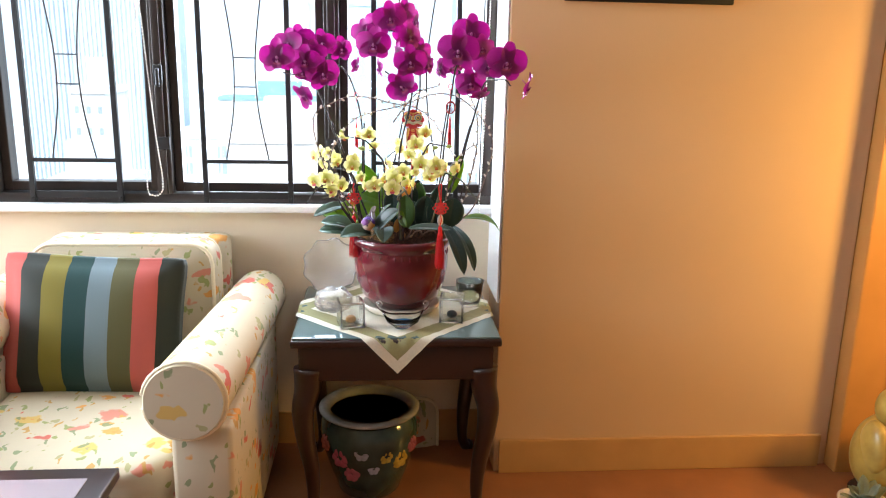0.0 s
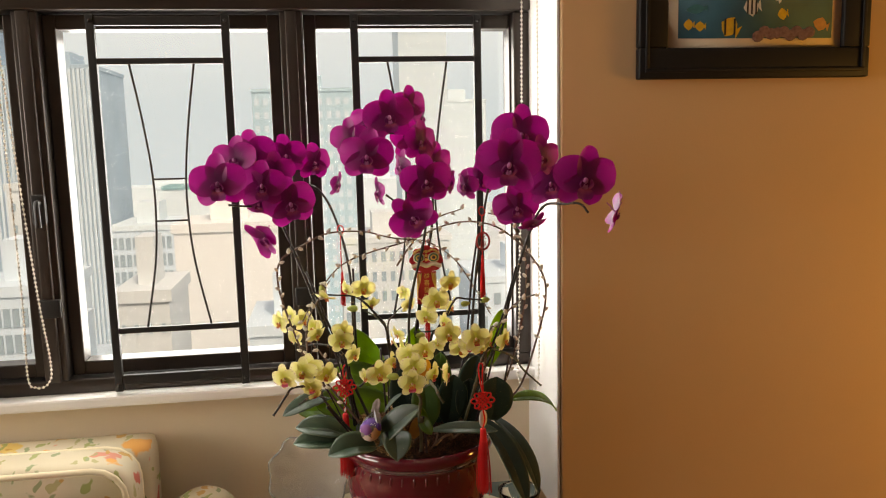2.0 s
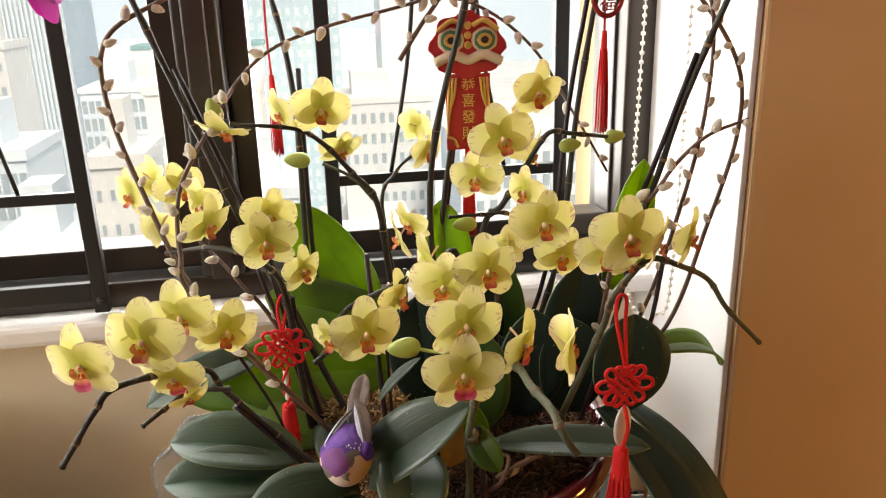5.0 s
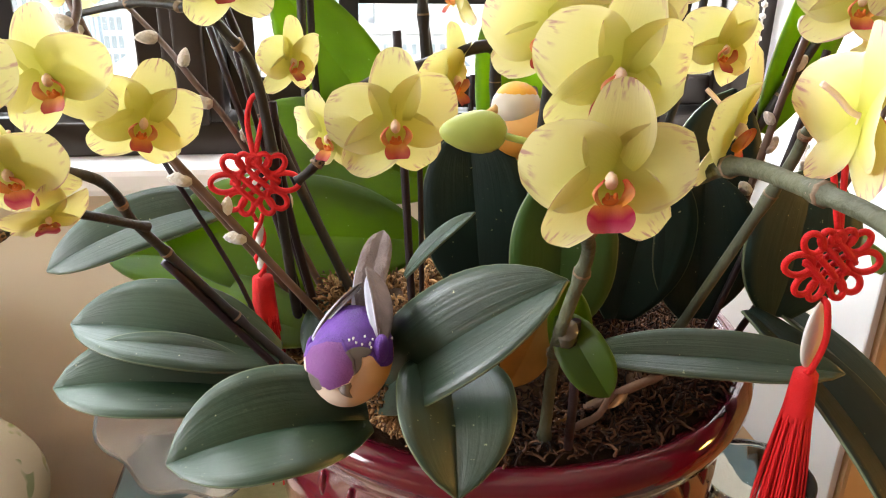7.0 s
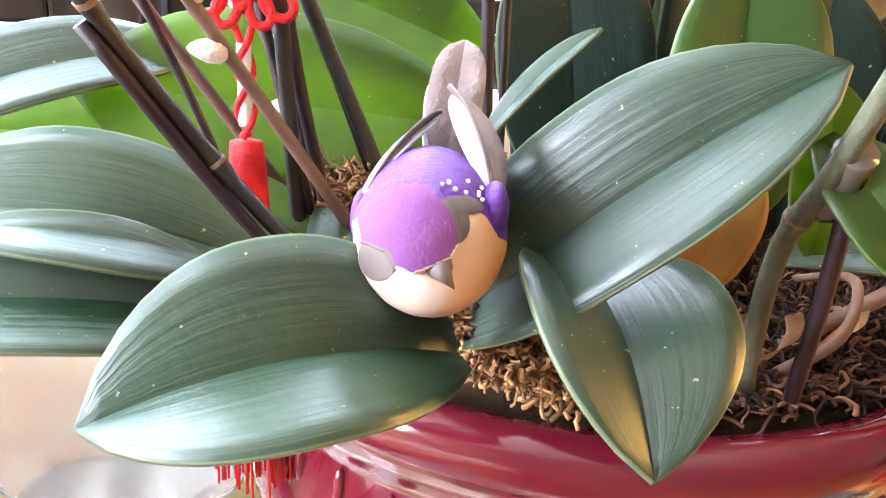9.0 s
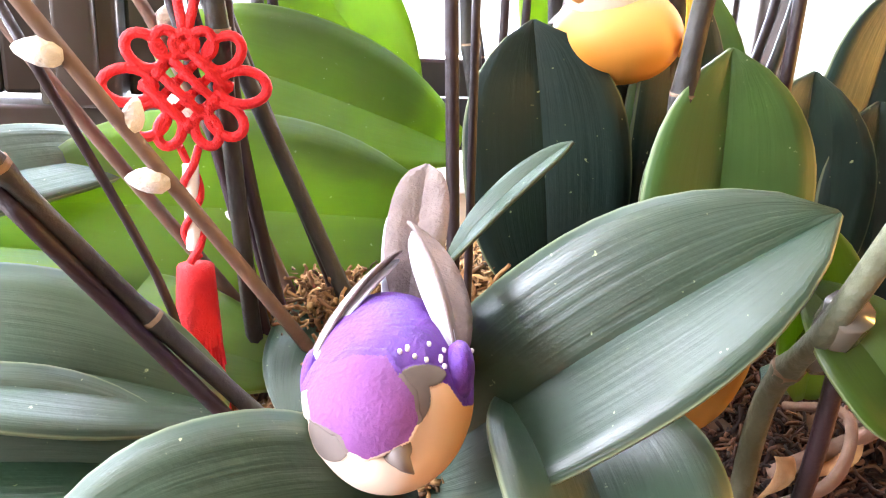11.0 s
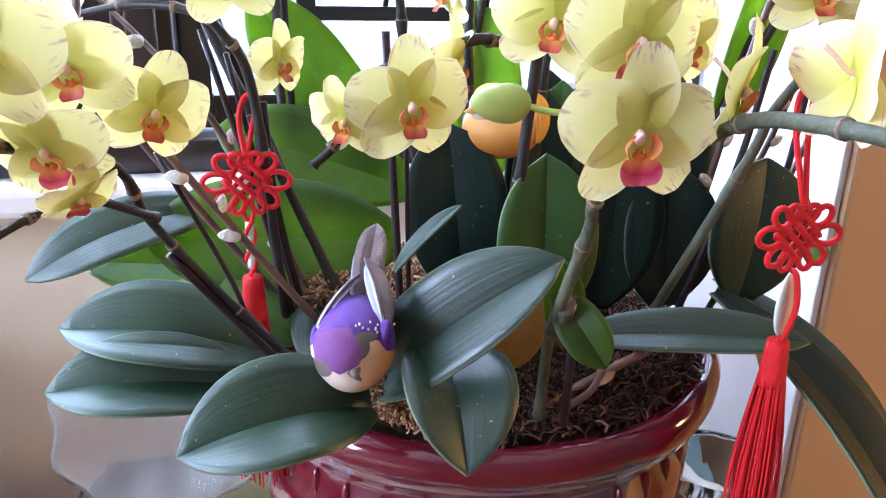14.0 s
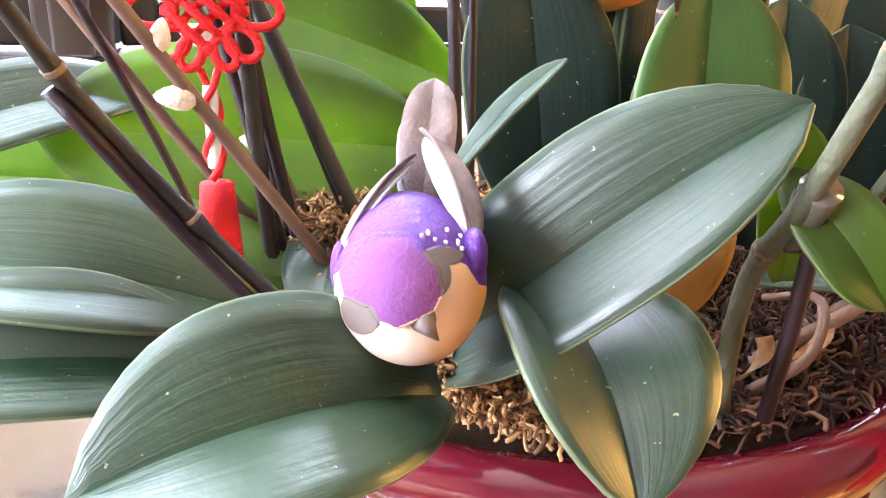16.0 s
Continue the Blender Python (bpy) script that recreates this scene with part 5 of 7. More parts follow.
block("low_building", "low beige building with a flat roof", -13.7, -10.4, 50, 7, -8.6, M_BEIGE, 4, 4, span=9, fill=0.3)
block("office_building", "pale green-windowed office building", -27, -20.6, 60, 9, -9.6, M_PALE, 10, 6, span=12, fill=0.7)
block("beige_building", "narrow beige concrete building in the haze", -34.6, -30.8, 90, 8, -3.2, M_BEIGE, 3, 10, span=24, fill=0.35)
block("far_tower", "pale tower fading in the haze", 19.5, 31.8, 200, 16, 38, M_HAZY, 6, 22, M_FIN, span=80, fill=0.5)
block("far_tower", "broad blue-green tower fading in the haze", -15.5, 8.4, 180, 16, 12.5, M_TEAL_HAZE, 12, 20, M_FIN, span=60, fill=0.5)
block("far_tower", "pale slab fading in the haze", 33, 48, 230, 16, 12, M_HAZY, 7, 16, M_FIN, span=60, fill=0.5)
block("apartment_block", "pinkish apartment block with many windows", 1.8, 17.6, 110, 14, -13.2, M_BEIGE, 12, 9, span=26, fill=0.5)
block("apartment_block", "pale apartment block with many windows", 18.5, 36, 95, 14, -17, M_PALE, 10, 6, span=18, fill=0.5)
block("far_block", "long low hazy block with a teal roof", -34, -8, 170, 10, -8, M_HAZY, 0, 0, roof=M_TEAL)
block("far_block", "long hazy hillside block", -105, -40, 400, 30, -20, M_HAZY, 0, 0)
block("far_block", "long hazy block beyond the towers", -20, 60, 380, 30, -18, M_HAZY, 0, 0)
block("low_building", "low pale building beside the white one", -6.0, -0.5, 55, 9, -12.5, M_PALE, 6, 3, span=8, fill=0.4)
block("low_building", "low beige building with plant on its roof", 0.5, 8.5, 65, 9, -19, M_BEIGE, 6, 4, span=10, fill=0.4)
block("low_building", "low pale building by the street", -20, -14, 48, 8, -13.5, M_PALE, 6, 4, span=9, fill=0.4)


# ---- ornaments in the plants ----
def tassel(parent, at, length, top_r, bottom_r, strands=46, thread=0.0006):
    at = Vector(at)
    bm = tube([at, at - Vector((0, 0, length * 0.10)), at - Vector((0, 0, length * 0.20))], lambda s: top_r * (0.8 + 0.25 * s), 10, None, 3)
    for k in range(strands):
        a, q = random.uniform(0, 6.283), math.sqrt(random.random())
        c, s = math.cos(a) * q, math.sin(a) * q
        tube([at + Vector((c * top_r, s * top_r, -length * 0.17)), at + Vector((c * (top_r + bottom_r) * 0.62, s * (top_r + bottom_r) * 0.62, -length * 0.55)),
              at + Vector((c * bottom_r * 1.1, s * bottom_r * 1.1, -length * random.uniform(0.92, 1.03)))], thread, 4, bm, 3)
    return wpart("tassel", bm, M_RED, parent, "red silk tassel")


def knot_body(c, w, r):
    """A woven red knot: a lattice of cord with loops round it, facing the room."""
    bm = bmesh.new()
    c = Vector(c)
    n = 4
    step = w * 0.115
    for i in range(n):
        for k in range(n):
            x, z = (i - 1.5) * step, (k - 1.5) * step
            p = c + Vector(((x + z) * 0.74, (-1) ** (i + k) * r * 0.5, (z - x) * 0.74))
            ball(p, r * 1.25, bm, (1.25, 0.9, 1.25), 1)
    for i in range(n):
        o = (i - 1.5) * step
        for sgn in (1, -1):
            a = Vector(((o - 1.7 * step) * 0.74, 0, sgn * (o + 1.7 * step) * 0.74))
            b = Vector(((o + 1.7 * step) * 0.74, 0, sgn * (o - 1.7 * step) * 0.74))
            tube([c + a, c + (a + b) / 2 + Vector((0, -r * sgn, 0)), c + b], r * 0.95, 6, bm, 3)
    for ang, reach, wide in ((0, 0.52, 0.15), (180, 0.52, 0.15), (42, 0.46, 0.13), (138, 0.46, 0.13), (-42, 0.46, 0.13), (222, 0.46, 0.13), (90, 0.34, 0.09), (68, 0.38, 0.10), (112, 0.38, 0.10), (-68, 0.42, 0.10), (248, 0.42, 0.10)):
        d = Vector((math.cos(radians(ang)), 0, math.sin(radians(ang))))
        s = Vector((-d.z, 0, d.x))
        loop = [c + d * w * (0.20 + (reach - 0.20) * (0.5 - 0.5 * math.cos(t))) + s * w * wide * 0.75 * math.sin(t) + Vector((0, -r * 0.6 * math.sin(t * 0.5), 0)) for t in [2 * math.pi * q / 20 for q in range(20)]]
        tube(loop, r, 7, bm, 0, True)
    return bm


def chinese_knot(c, w, hang, tail, jade):
    top = thing("chinese_knot", "red cord lucky knot with a tassel hanging on a stem", "knot", "red knots", at=hang)
    r = w * 0.036
    wpart("knot", knot_body(c, w, r), M_RED, top)
    c, h = Vector(c), Vector(hang)
    loop = [c + Vector((0, 0, w * 0.33)), c + (h - c) * 0.75 + Vector((-w * 0.10, 0, 0)), h + Vector((-w * 0.08, 0, 0.0)), h + Vector((0, 0, w * 0.10)), h + Vector((w * 0.09, 0, 0.0)), c + (h - c) * 0.7 + Vector((w * 0.05, 0, 0)), c + Vector((w * 0.02, 0, w * 0.33))]
    wpart("cord", tube(loop, r * 0.95, 7), M_RED, top)
    z0 = c - Vector((0, 0, w * 0.40))
    if jade:
        mid = z0 - Vector((0, 0, w * 0.42))
        disc = ball(mid, 1, None, (w * 0.23, w * 0.055, w * 0.40), 3, Euler((0, 0, radians(28))).to_matrix())
        wpart("bead", disc, M_JADE, top, "flat oval white jade disc")
        wpart("cord", tube([z0, mid + Vector((0, -w * 0.1, w * 0.36)), mid + Vector((w * 0.05, -w * 0.12, 0.0)), mid + Vector((-0.02 * w, -w * 0.1, -w * 0.36)), mid - Vector((0, 0, w * 0.46))], r, 7), M_RED, top)
        end = mid - Vector((0, 0, w * 0.46))
    else:
        mid = z0 - Vector((0, 0, w * 0.42))
        wpart("bead", tube([mid + Vector((0, 0, w * 0.30)), mid, mid - Vector((0, 0, w * 0.30))], w * 0.055, 8), M_JADE, top, "white tube bead")
        for ph in (0, math.pi):
            wpart("cord", tube([z0 - Vector((-math.cos(ph + k * 1.2) * w * 0.06, math.sin(ph + k * 1.2) * w * 0.06, k * w * 0.115)) for k in range(8)], r * 0.8, 6), M_RED, top)
        end = z0 - Vector((0, 0, w * 0.84))
    tassel(top, end, tail, w * 0.16, w * 0.31, 80)


chinese_knot((-0.088, -0.299, 0.947), 0.041, (-0.085, -0.296, 0.985), 0.120, False)
chinese_knot((0.153, -0.402, 0.939), 0.041, (0.152, -0.392, 1.000), 0.118, True)


def hanging_tassel(top_at, cord_len, tail, label):
    top = thing("red_tassel", label, "tassel", "small red tassels", at=top_at)
    a = Vector(top_at)
    ring = [a + Vector((math.cos(t) * 0.006, 0.004 * math.sin(t), math.sin(t) * 0.008)) for t in [2 * math.pi * q / 16 for q in range(16)]]
    wpart("loop", tube(ring, 0.0012, 6, None, 0, True), M_RED, top)
    wpart("cord", tube([a - Vector((0, 0, 0.008)), a - Vector((0.001, 0, cord_len * 0.6)), a - Vector((0, 0, cord_len))], 0.0010, 6), M_RED, top)
    tassel(top, a - Vector((0, 0, cord_len)), tail, 0.0026, 0.0048, 26)
    return top


hanging_tassel((-0.082, -0.198, 1.231), 0.084, 0.066, "thin red tassel hanging from an orchid stem")
fu = hanging_tassel((0.187, -0.250, 1.262), 0.086, 0.082, "thin red tassel with an open disc")
_c = Vector((0.188, -0.252, 1.204))
_ring = [_c + Vector((math.cos(t) * 0.0125, 0, math.sin(t) * 0.0165)) for t in [2 * math.pi * q / 24 for q in range(24)]]
M_REDLAC = mat("red_lacquer", (0.28, 0.012, 0.010), 0.4, vary=0.2, scale=200)
wpart("disc_rim", tube(_ring, 0.0022, 6, None, 0, True), M_REDLAC, fu, "dark red rim")


def writing(text, at, size, material, parent, name="writing", deep=0.0004):
    cu = bpy.data.curves.new(name, "FONT")
    cu.body, cu.size, cu.align_x, cu.align_y, cu.extrude = text, size, "CENTER", "CENTER", deep
    cu.materials.append(material)
    ob = new(name, cu)
    ob.parent = parent
    ob.matrix_parent_inverse = Matrix.Translation(-parent.location)
    ob.matrix_basis = pose(*at, 90, 0, 0)
    return ob


writing("幸", (0.188, -0.2525, 1.2115), 0.015, M_REDLAC, fu)
writing("福", (0.188, -0.2525, 1.1970), 0.015, M_REDLAC, fu)


def lucky_card():
    top = thing("lucky_card", "red and gold greeting card with a lion mask and tassel", "card", at=(0.083, -0.203, 1.075))
    red = mat("red_card", (0.42, 0.010, 0.022), 0.5, vary=0.15, scale=120)
    cream = mat("cream_card", (0.62, 0.52, 0.38), 0.55, vary=0.2, scale=120)
    green = mat("green_card", (0.05, 0.16, 0.09), 0.55)
    black = mat("black_print", (0.02, 0.015, 0.015), 0.5)
    wpart("card", box((0.0635, -0.2045, 1.077), (0.1025, -0.2025, 1.142), 0.0004), red, top)
    for sx in (-1, 1):
        bm = bmesh.new()
        for k in range(3):
            tube([(0.083 + sx * (0.0105 + 0.003 * k), -0.2049, 1.139), (0.083 + sx * (0.013 + 0.0026 * k), -0.2049, 1.122 - 0.006 * k), (0.083 + sx * 0.0185, -0.2049, 1.108 - 0.009 * k)], 0.0012, 5, bm)
        wpart("gold_drape", bm, M_GOLD, top)
        wpart("gold_corner", tube([(0.083 + sx * 0.019, -0.2048, 1.089), (0.083 + sx * 0.013, -0.2048, 1.086), (0.083 + sx * 0.010, -0.2048, 1.079)], 0.0014, 5), M_GOLD, top)
    for k, ch in enumerate("恭喜發財"):
        writing(ch, (0.083, -0.2048, 1.133 - 0.0142 * k), 0.0125, M_GOLD, top, "gold_character")
    # the mask: a flat scalloped board with raised brows, eyes and a mouth
    bm = bmesh.new()
    vs = []
    for k in range(48):
        a = 2 * math.pi * k / 48
        rr = 1 + 0.07 * math.cos(8 * a)
        vs.append((0.083 + 0.033 * rr * math.cos(a) * (1.0 if math.sin(a) < 0 else 0.95), 1.166 + 0.027 * rr * math.sin(a)))
    f = [bm.verts.new((x, -0.2055, z)) for x, z in vs]
    g = [bm.verts.new((x, -0.2025, z)) for x, z in vs]
    bm.faces.new(f)
    bm.faces.new(g[::-1])
    for k in range(48):
        bm.faces.new((f[k], g[k], g[(k + 1) % 48], f[(k + 1) % 48]))
    mask = wpart("mask", bm, red, top, smooth=False)
    for sx in (-1, 1):
        for r, d, mt, nm in ((0.0120, 0.0003, cream, "eye_rim"), (0.0095, 0.0008, green, "eye_ring"), (0.0068, 0.0012, M_GOLD, "eye"), (0.0036, 0.0016, black, "pupil")):
            wpart(nm, ball((0.083 + sx * 0.0145, -0.2056 - d, 1.170), r, None, (1, 0.08, 0.9), 2), mt, mask)
        wpart("brow", tube([(0.083 + sx * 0.004, -0.2065, 1.182), (0.083 + sx * 0.014, -0.2070, 1.186), (0.083 + sx * 0.026, -0.2065, 1.178)], 0.0022, 6), M_GOLD, mask)
    wpart("mouth", tube([(0.054, -0.2062, 1.152), (0.070, -0.2072, 1.158), (0.083, -0.2074, 1.154), (0.096, -0.2072, 1.158), (0.112, -0.2062, 1.152)], 0.0042, 8), cream, mask)
    for k in range(3):
        wpart("stud", ball((0.083, -0.2064, 1.166 + 0.008 * k), 0.0034, None, (1, 0.4, 1), 2), M_GOLD, mask)
    wpart("cord", tube([(0.083, -0.203, 1.190), (0.082, -0.202, 1.215)], 0.0006, 5), M_RED, top)
    tassel(top, (0.082, -0.2035, 1.077), 0.078, 0.0028, 0.0062, 34)


lucky_card()


# ---- toy birds: each one mesh ----
M_CREAM = bpy.data.materials.new("bird_cream")
M_CREAM.use_nodes = True
_n = M_CREAM.node_tree
_tc, _sp, _rp = _n.nodes.new("ShaderNodeTexCoord"), _n.nodes.new("ShaderNodeSeparateXYZ"), _n.nodes.new("ShaderNodeValToRGB")
_n.links.new(_tc.outputs["Object"], _sp.inputs[0])
_mr = _n.nodes.new("ShaderNodeMapRange")
_mr.inputs["From Min"].default_value, _mr.inputs["From Max"].default_value = 0.020, -0.020
_n.links.new(_sp.outputs[0], _mr.inputs[0])
_n.links.new(_mr.outputs[0], _rp.inputs[0])
_rp.color_ramp.elements[0].color, _rp.color_ramp.elements[1].color = (0.66, 0.52, 0.40, 1), (0.75, 0.34, 0.04, 1)
_rp.color_ramp.elements[0].position, _rp.color_ramp.elements[1].position = 0.55, 0.95
_n.links.new(_rp.outputs[0], _n.nodes["Principled BSDF"].inputs["Base Color"])
_n.nodes["Principled BSDF"].inputs["Roughness"].default_value = 0.6
M_CAP = mat("bird_cap", (0.17, 0.045, 0.19), 0.7, vary=0.25, scale=110, bump=0.3, bscale=900)
M_PURPLE = mat("bird_purple", (0.070, 0.014, 0.20), 0.6, vary=0.35, scale=160, bump=0.3, bscale=900, color2=(0.12, 0.03, 0.28))
M_BIRDGREY = mat("bird_grey", (0.13, 0.10, 0.085), 0.6, vary=0.2, scale=200)
M_FEATHER = mat("bird_feather", (0.13, 0.095, 0.085), 0.8, vary=0.3, scale=120, bump=0.4, bscale=900, color2=(0.22, 0.17, 0.16))
M_FEATHER_PALE = mat("pale_feather", (0.46, 0.46, 0.54), 0.7, vary=0.15, scale=150)
M_YCAP = mat("bird_yellow", (0.75, 0.38, 0.03), 0.6, vary=0.2, scale=150)
M_EGG = bpy.data.materials.new("bird_belly")
M_EGG.use_nodes = True
_n = M_EGG.node_tree
_tc, _sp, _rp, _mr = _n.nodes.new("ShaderNodeTexCoord"), _n.nodes.new("ShaderNodeSeparateXYZ"), _n.nodes.new("ShaderNodeValToRGB"), _n.nodes.new("ShaderNodeMapRange")
_n.links.new(_tc.outputs["Object"], _sp.inputs[0])
_mr.inputs["From Min"].default_value, _mr.inputs["From Max"].default_value = -0.018, 0.018
_n.links.new(_sp.outputs[2], _mr.inputs[0])
_n.links.new(_mr.outputs[0], _rp.inputs[0])
_rp.color_ramp.elements[0].color, _rp.color_ramp.elements[1].color = (0.72, 0.30, 0.04, 1), (0.74, 0.44, 0.14, 1)
_rp.color_ramp.elements[0].position, _rp.color_ramp.elements[1].position = 0.30, 0.90
_n.links.new(_rp.outputs[0], _n.nodes["Principled BSDF"].inputs["Base Color"])
BIRD_MATS = [M_CREAM, M_PURPLE, M_BIRDGREY, M_FEATHER, M_FEATHER_PALE, M_JADE, M_CAP]


def lump(bm, at, size, idx, sub=3, test=None, rot=None):
    before = set(bm.faces)
    ball(at, 1, bm, size, sub, rot)
    for f in bm.faces:
        if f not in before:
            f.material_index = idx
            if test:
                f.material_index = test(f.calc_center_median(), idx)


def feather(bm, base, tip, width, hint, idx, bow=0.004):
    me = bpy.data.meshes.new("tmp")
    b = blade(base, tip, width, hint, bow, 0.25, 0, 0.7, 0, 12, 4, 0.0006)
    for f in b.faces:
        f.material_index = idx
    b.to_mesh(me)
    b.free()
    bm.from_mesh(me)
    bpy.data.meshes.remove(me)


CAP = [(-14.9, 1.1), (-12.1, 6.1), (-5.1, 8.9), (1.3, 8.9), (4.1, 5.1), (6.9, 1.8), (8.0, -3.1), (6.2, -6.6), (2.0, -8.7), (-1.6, -10.2), (-5.1, -8.7), (-6.5, -5.9), (-10.0, -4.5), (-13.3, -3.8)]
MANTLE = [(-25, -2), (-18.4, -0.5), (-12, 3.0), (1.3, 5.0), (9.0, 4.4), (13.3, 2.8), (16.4, -2.0), (25, -5)]


def within(a, b, line):
    hit = False
    for (x0, y0), (x1, y1) in zip(line, line[1:] + line[:1]):
        if (y0 > b) != (y1 > b) and a < x0 + (b - y0) * (x1 - x0) / (y1 - y0):
            hit = not hit
    return hit


def purple_bird():
    """An egg-shaped body with y from tail to beak and z up; its markings lie on the side of the crown."""
    f = Vector((-0.20, -0.93, -0.30)).normalized()
    x = f.cross(Vector((0.06, 0, 1))).normalized()
    z = x.cross(f)
    m = Matrix.Translation((-0.0452, -0.3711, 0.8896)) @ Matrix((x, f, z)).transposed().to_4x4()
    here = lambda *p: Matrix.Diagonal((-1, 1, 1, 1)) @ m.inverted() @ Vector(p)
    rx, ry, out = Vector((0.988, 0.075, 0.132)), Vector((-0.061, -0.597, 0.800)), Vector((-0.139, 0.799, 0.585))
    radii = Vector((0.0186, 0.0255, 0.0178))

    def on_body(a, b, lift=0.0):
        """The place on the body at a and b millimetres across and up from the crown's middle."""
        p = rx * (a / 1000) + ry * (b / 1000)
        q = [Vector([v[k] / radii[k] for k in range(3)]) for v in (p, out)]
        aa, bb, cc = q[1].dot(q[1]), q[0].dot(q[1]), q[0].dot(q[0]) - 1
        s = (-bb + math.sqrt(max(0, bb * bb - aa * cc))) / aa
        return p + out * (s + lift)

    bm = bmesh.new()
    bmesh.ops.create_icosphere(bm, subdivisions=7, radius=1)
    for v in bm.verts:
        n = v.co.copy()
        p = Vector([n[k] * radii[k] for k in range(3)])
        lift = 0.0
        if p.dot(out) > -0.004:
            a, b = p.dot(rx) * 1000, p.dot(ry) * 1000
            if within(a, b, CAP):
                lift = 0.0024 + 0.0016 * max(0.0, 1 - ((a + 4) / 11.5) ** 2 - (b / 10.0) ** 2)
            elif (a + 10) ** 2 + (b + 7.3) ** 2 < 27 or ((a - 6.5) / 3.6) ** 2 + ((b - 0.4) / 4.6) ** 2 < 1 or ((a - 8.3) / 4.6) ** 2 + ((b - 4.6) / 2.2) ** 2 < 1:
                lift = 0.0004
        v.co = p + n * (lift + 0.0002 * noise.noise(n * 4))
    for q in bm.faces:
        p = q.calc_center_median()
        a, b = p.dot(rx) * 1000, p.dot(ry) * 1000
        k = next((i for i in range(len(MANTLE) - 2) if a < MANTLE[i + 1][0]), len(MANTLE) - 2)
        (x0, y0), (x1, y1) = MANTLE[k], MANTLE[k + 1]
        edge = y0 + (a - x0) * (y1 - y0) / (x1 - x0)
        idx = 0
        if p.dot(out) > -0.004:
            if within(a, b, CAP):
                idx = 6
            elif (a + 10) ** 2 + (b + 7.3) ** 2 < 27 or ((a - 6.5) / 3.6) ** 2 + ((b - 0.4) / 4.6) ** 2 < 1 or ((a - 8.3) / 4.6) ** 2 + ((b - 4.6) / 2.2) ** 2 < 1:
                idx = 2
            elif b > edge:
                idx = 1
        elif p.z > 0.002 and p.y < 0:
            idx = 1
        q.material_index = idx
    # shoulders
    lump(bm, on_body(15.0, 4.2, -0.004), (0.0036, 0.0066, 0.0072), 1, 3)
    lump(bm, on_body(-16.4, 2.6, -0.003), (0.0022, 0.0060, 0.0060), 1, 3)
    # wings and tail
    feather(bm, on_body(15.5, 8.0, 0.0005), here(-0.0362, -0.346, 0.9205), 0.0125, (0.75, 0.45, 0.5), 3, 0.003)
    feather(bm, on_body(14.0, 9.5, 0.0012), here(-0.0358, -0.348, 0.9185), 0.0050, (-0.3, 0.6, 0.7), 4, 0.002)
    feather(bm, on_body(-16.6, 4.0, 0.0005), here(-0.0392, -0.351, 0.9150), 0.0080, (-0.93, 0.25, 0.25), 3, 0.002)
    feather(bm, on_body(-15.0, 7.0, 0.0008), here(-0.0398, -0.352, 0.9130), 0.0045, (-0.6, 0.5, 0.6), 4, 0.002)
    feather(bm, here(-0.0385, -0.356, 0.901), here(-0.0275, -0.328, 0.9310), 0.0150, out, 3, 0.002)
    feather(bm, here(-0.0420, -0.356, 0.900), here(-0.0360, -0.333, 0.9205), 0.0090, out + rx * 0.4, 4, 0.002)
    before = set(bm.faces)
    root = on_body(3.6, -8.4)
    tube([root - out * 0.001, root + out * 0.0018 + rx * 0.0016 - ry * 0.0022, on_body(7.2, -13.4) + out * 0.0022], lambda s: 0.0033 * (1 - s) + 0.0002, 8, bm, 4)
    for q in bm.faces:
        if q not in before:
            q.material_index = 2
    for k in range(26):
        a, b = random.uniform(2, 18), random.uniform(1.5, 11)
        if b > 10.5 - 0.45 * a and not within(a, b, CAP):
            p = on_body(a, b, 0.0002 if a < 12.5 else 0.0010)
            lump(bm, p, (0.0006, 0.0008, 0.0006), 5, 1)
    for sx in (-1, 1):
        lump(bm, (0.010 + sx * 0.003, 0.004, -0.0180), (0.0007, 0.0007, 0.006), 2, 1)
    for v in bm.verts:
        v.co.x = -v.co.x
    bmesh.ops.reverse_faces(bm, faces=bm.faces)
    ob = tagged(new("toy_bird", mesh_of("toy_bird", bm, BIRD_MATS)), "small purple and cream toy bird perched on leaves", "ornament")
    ob.matrix_world = m


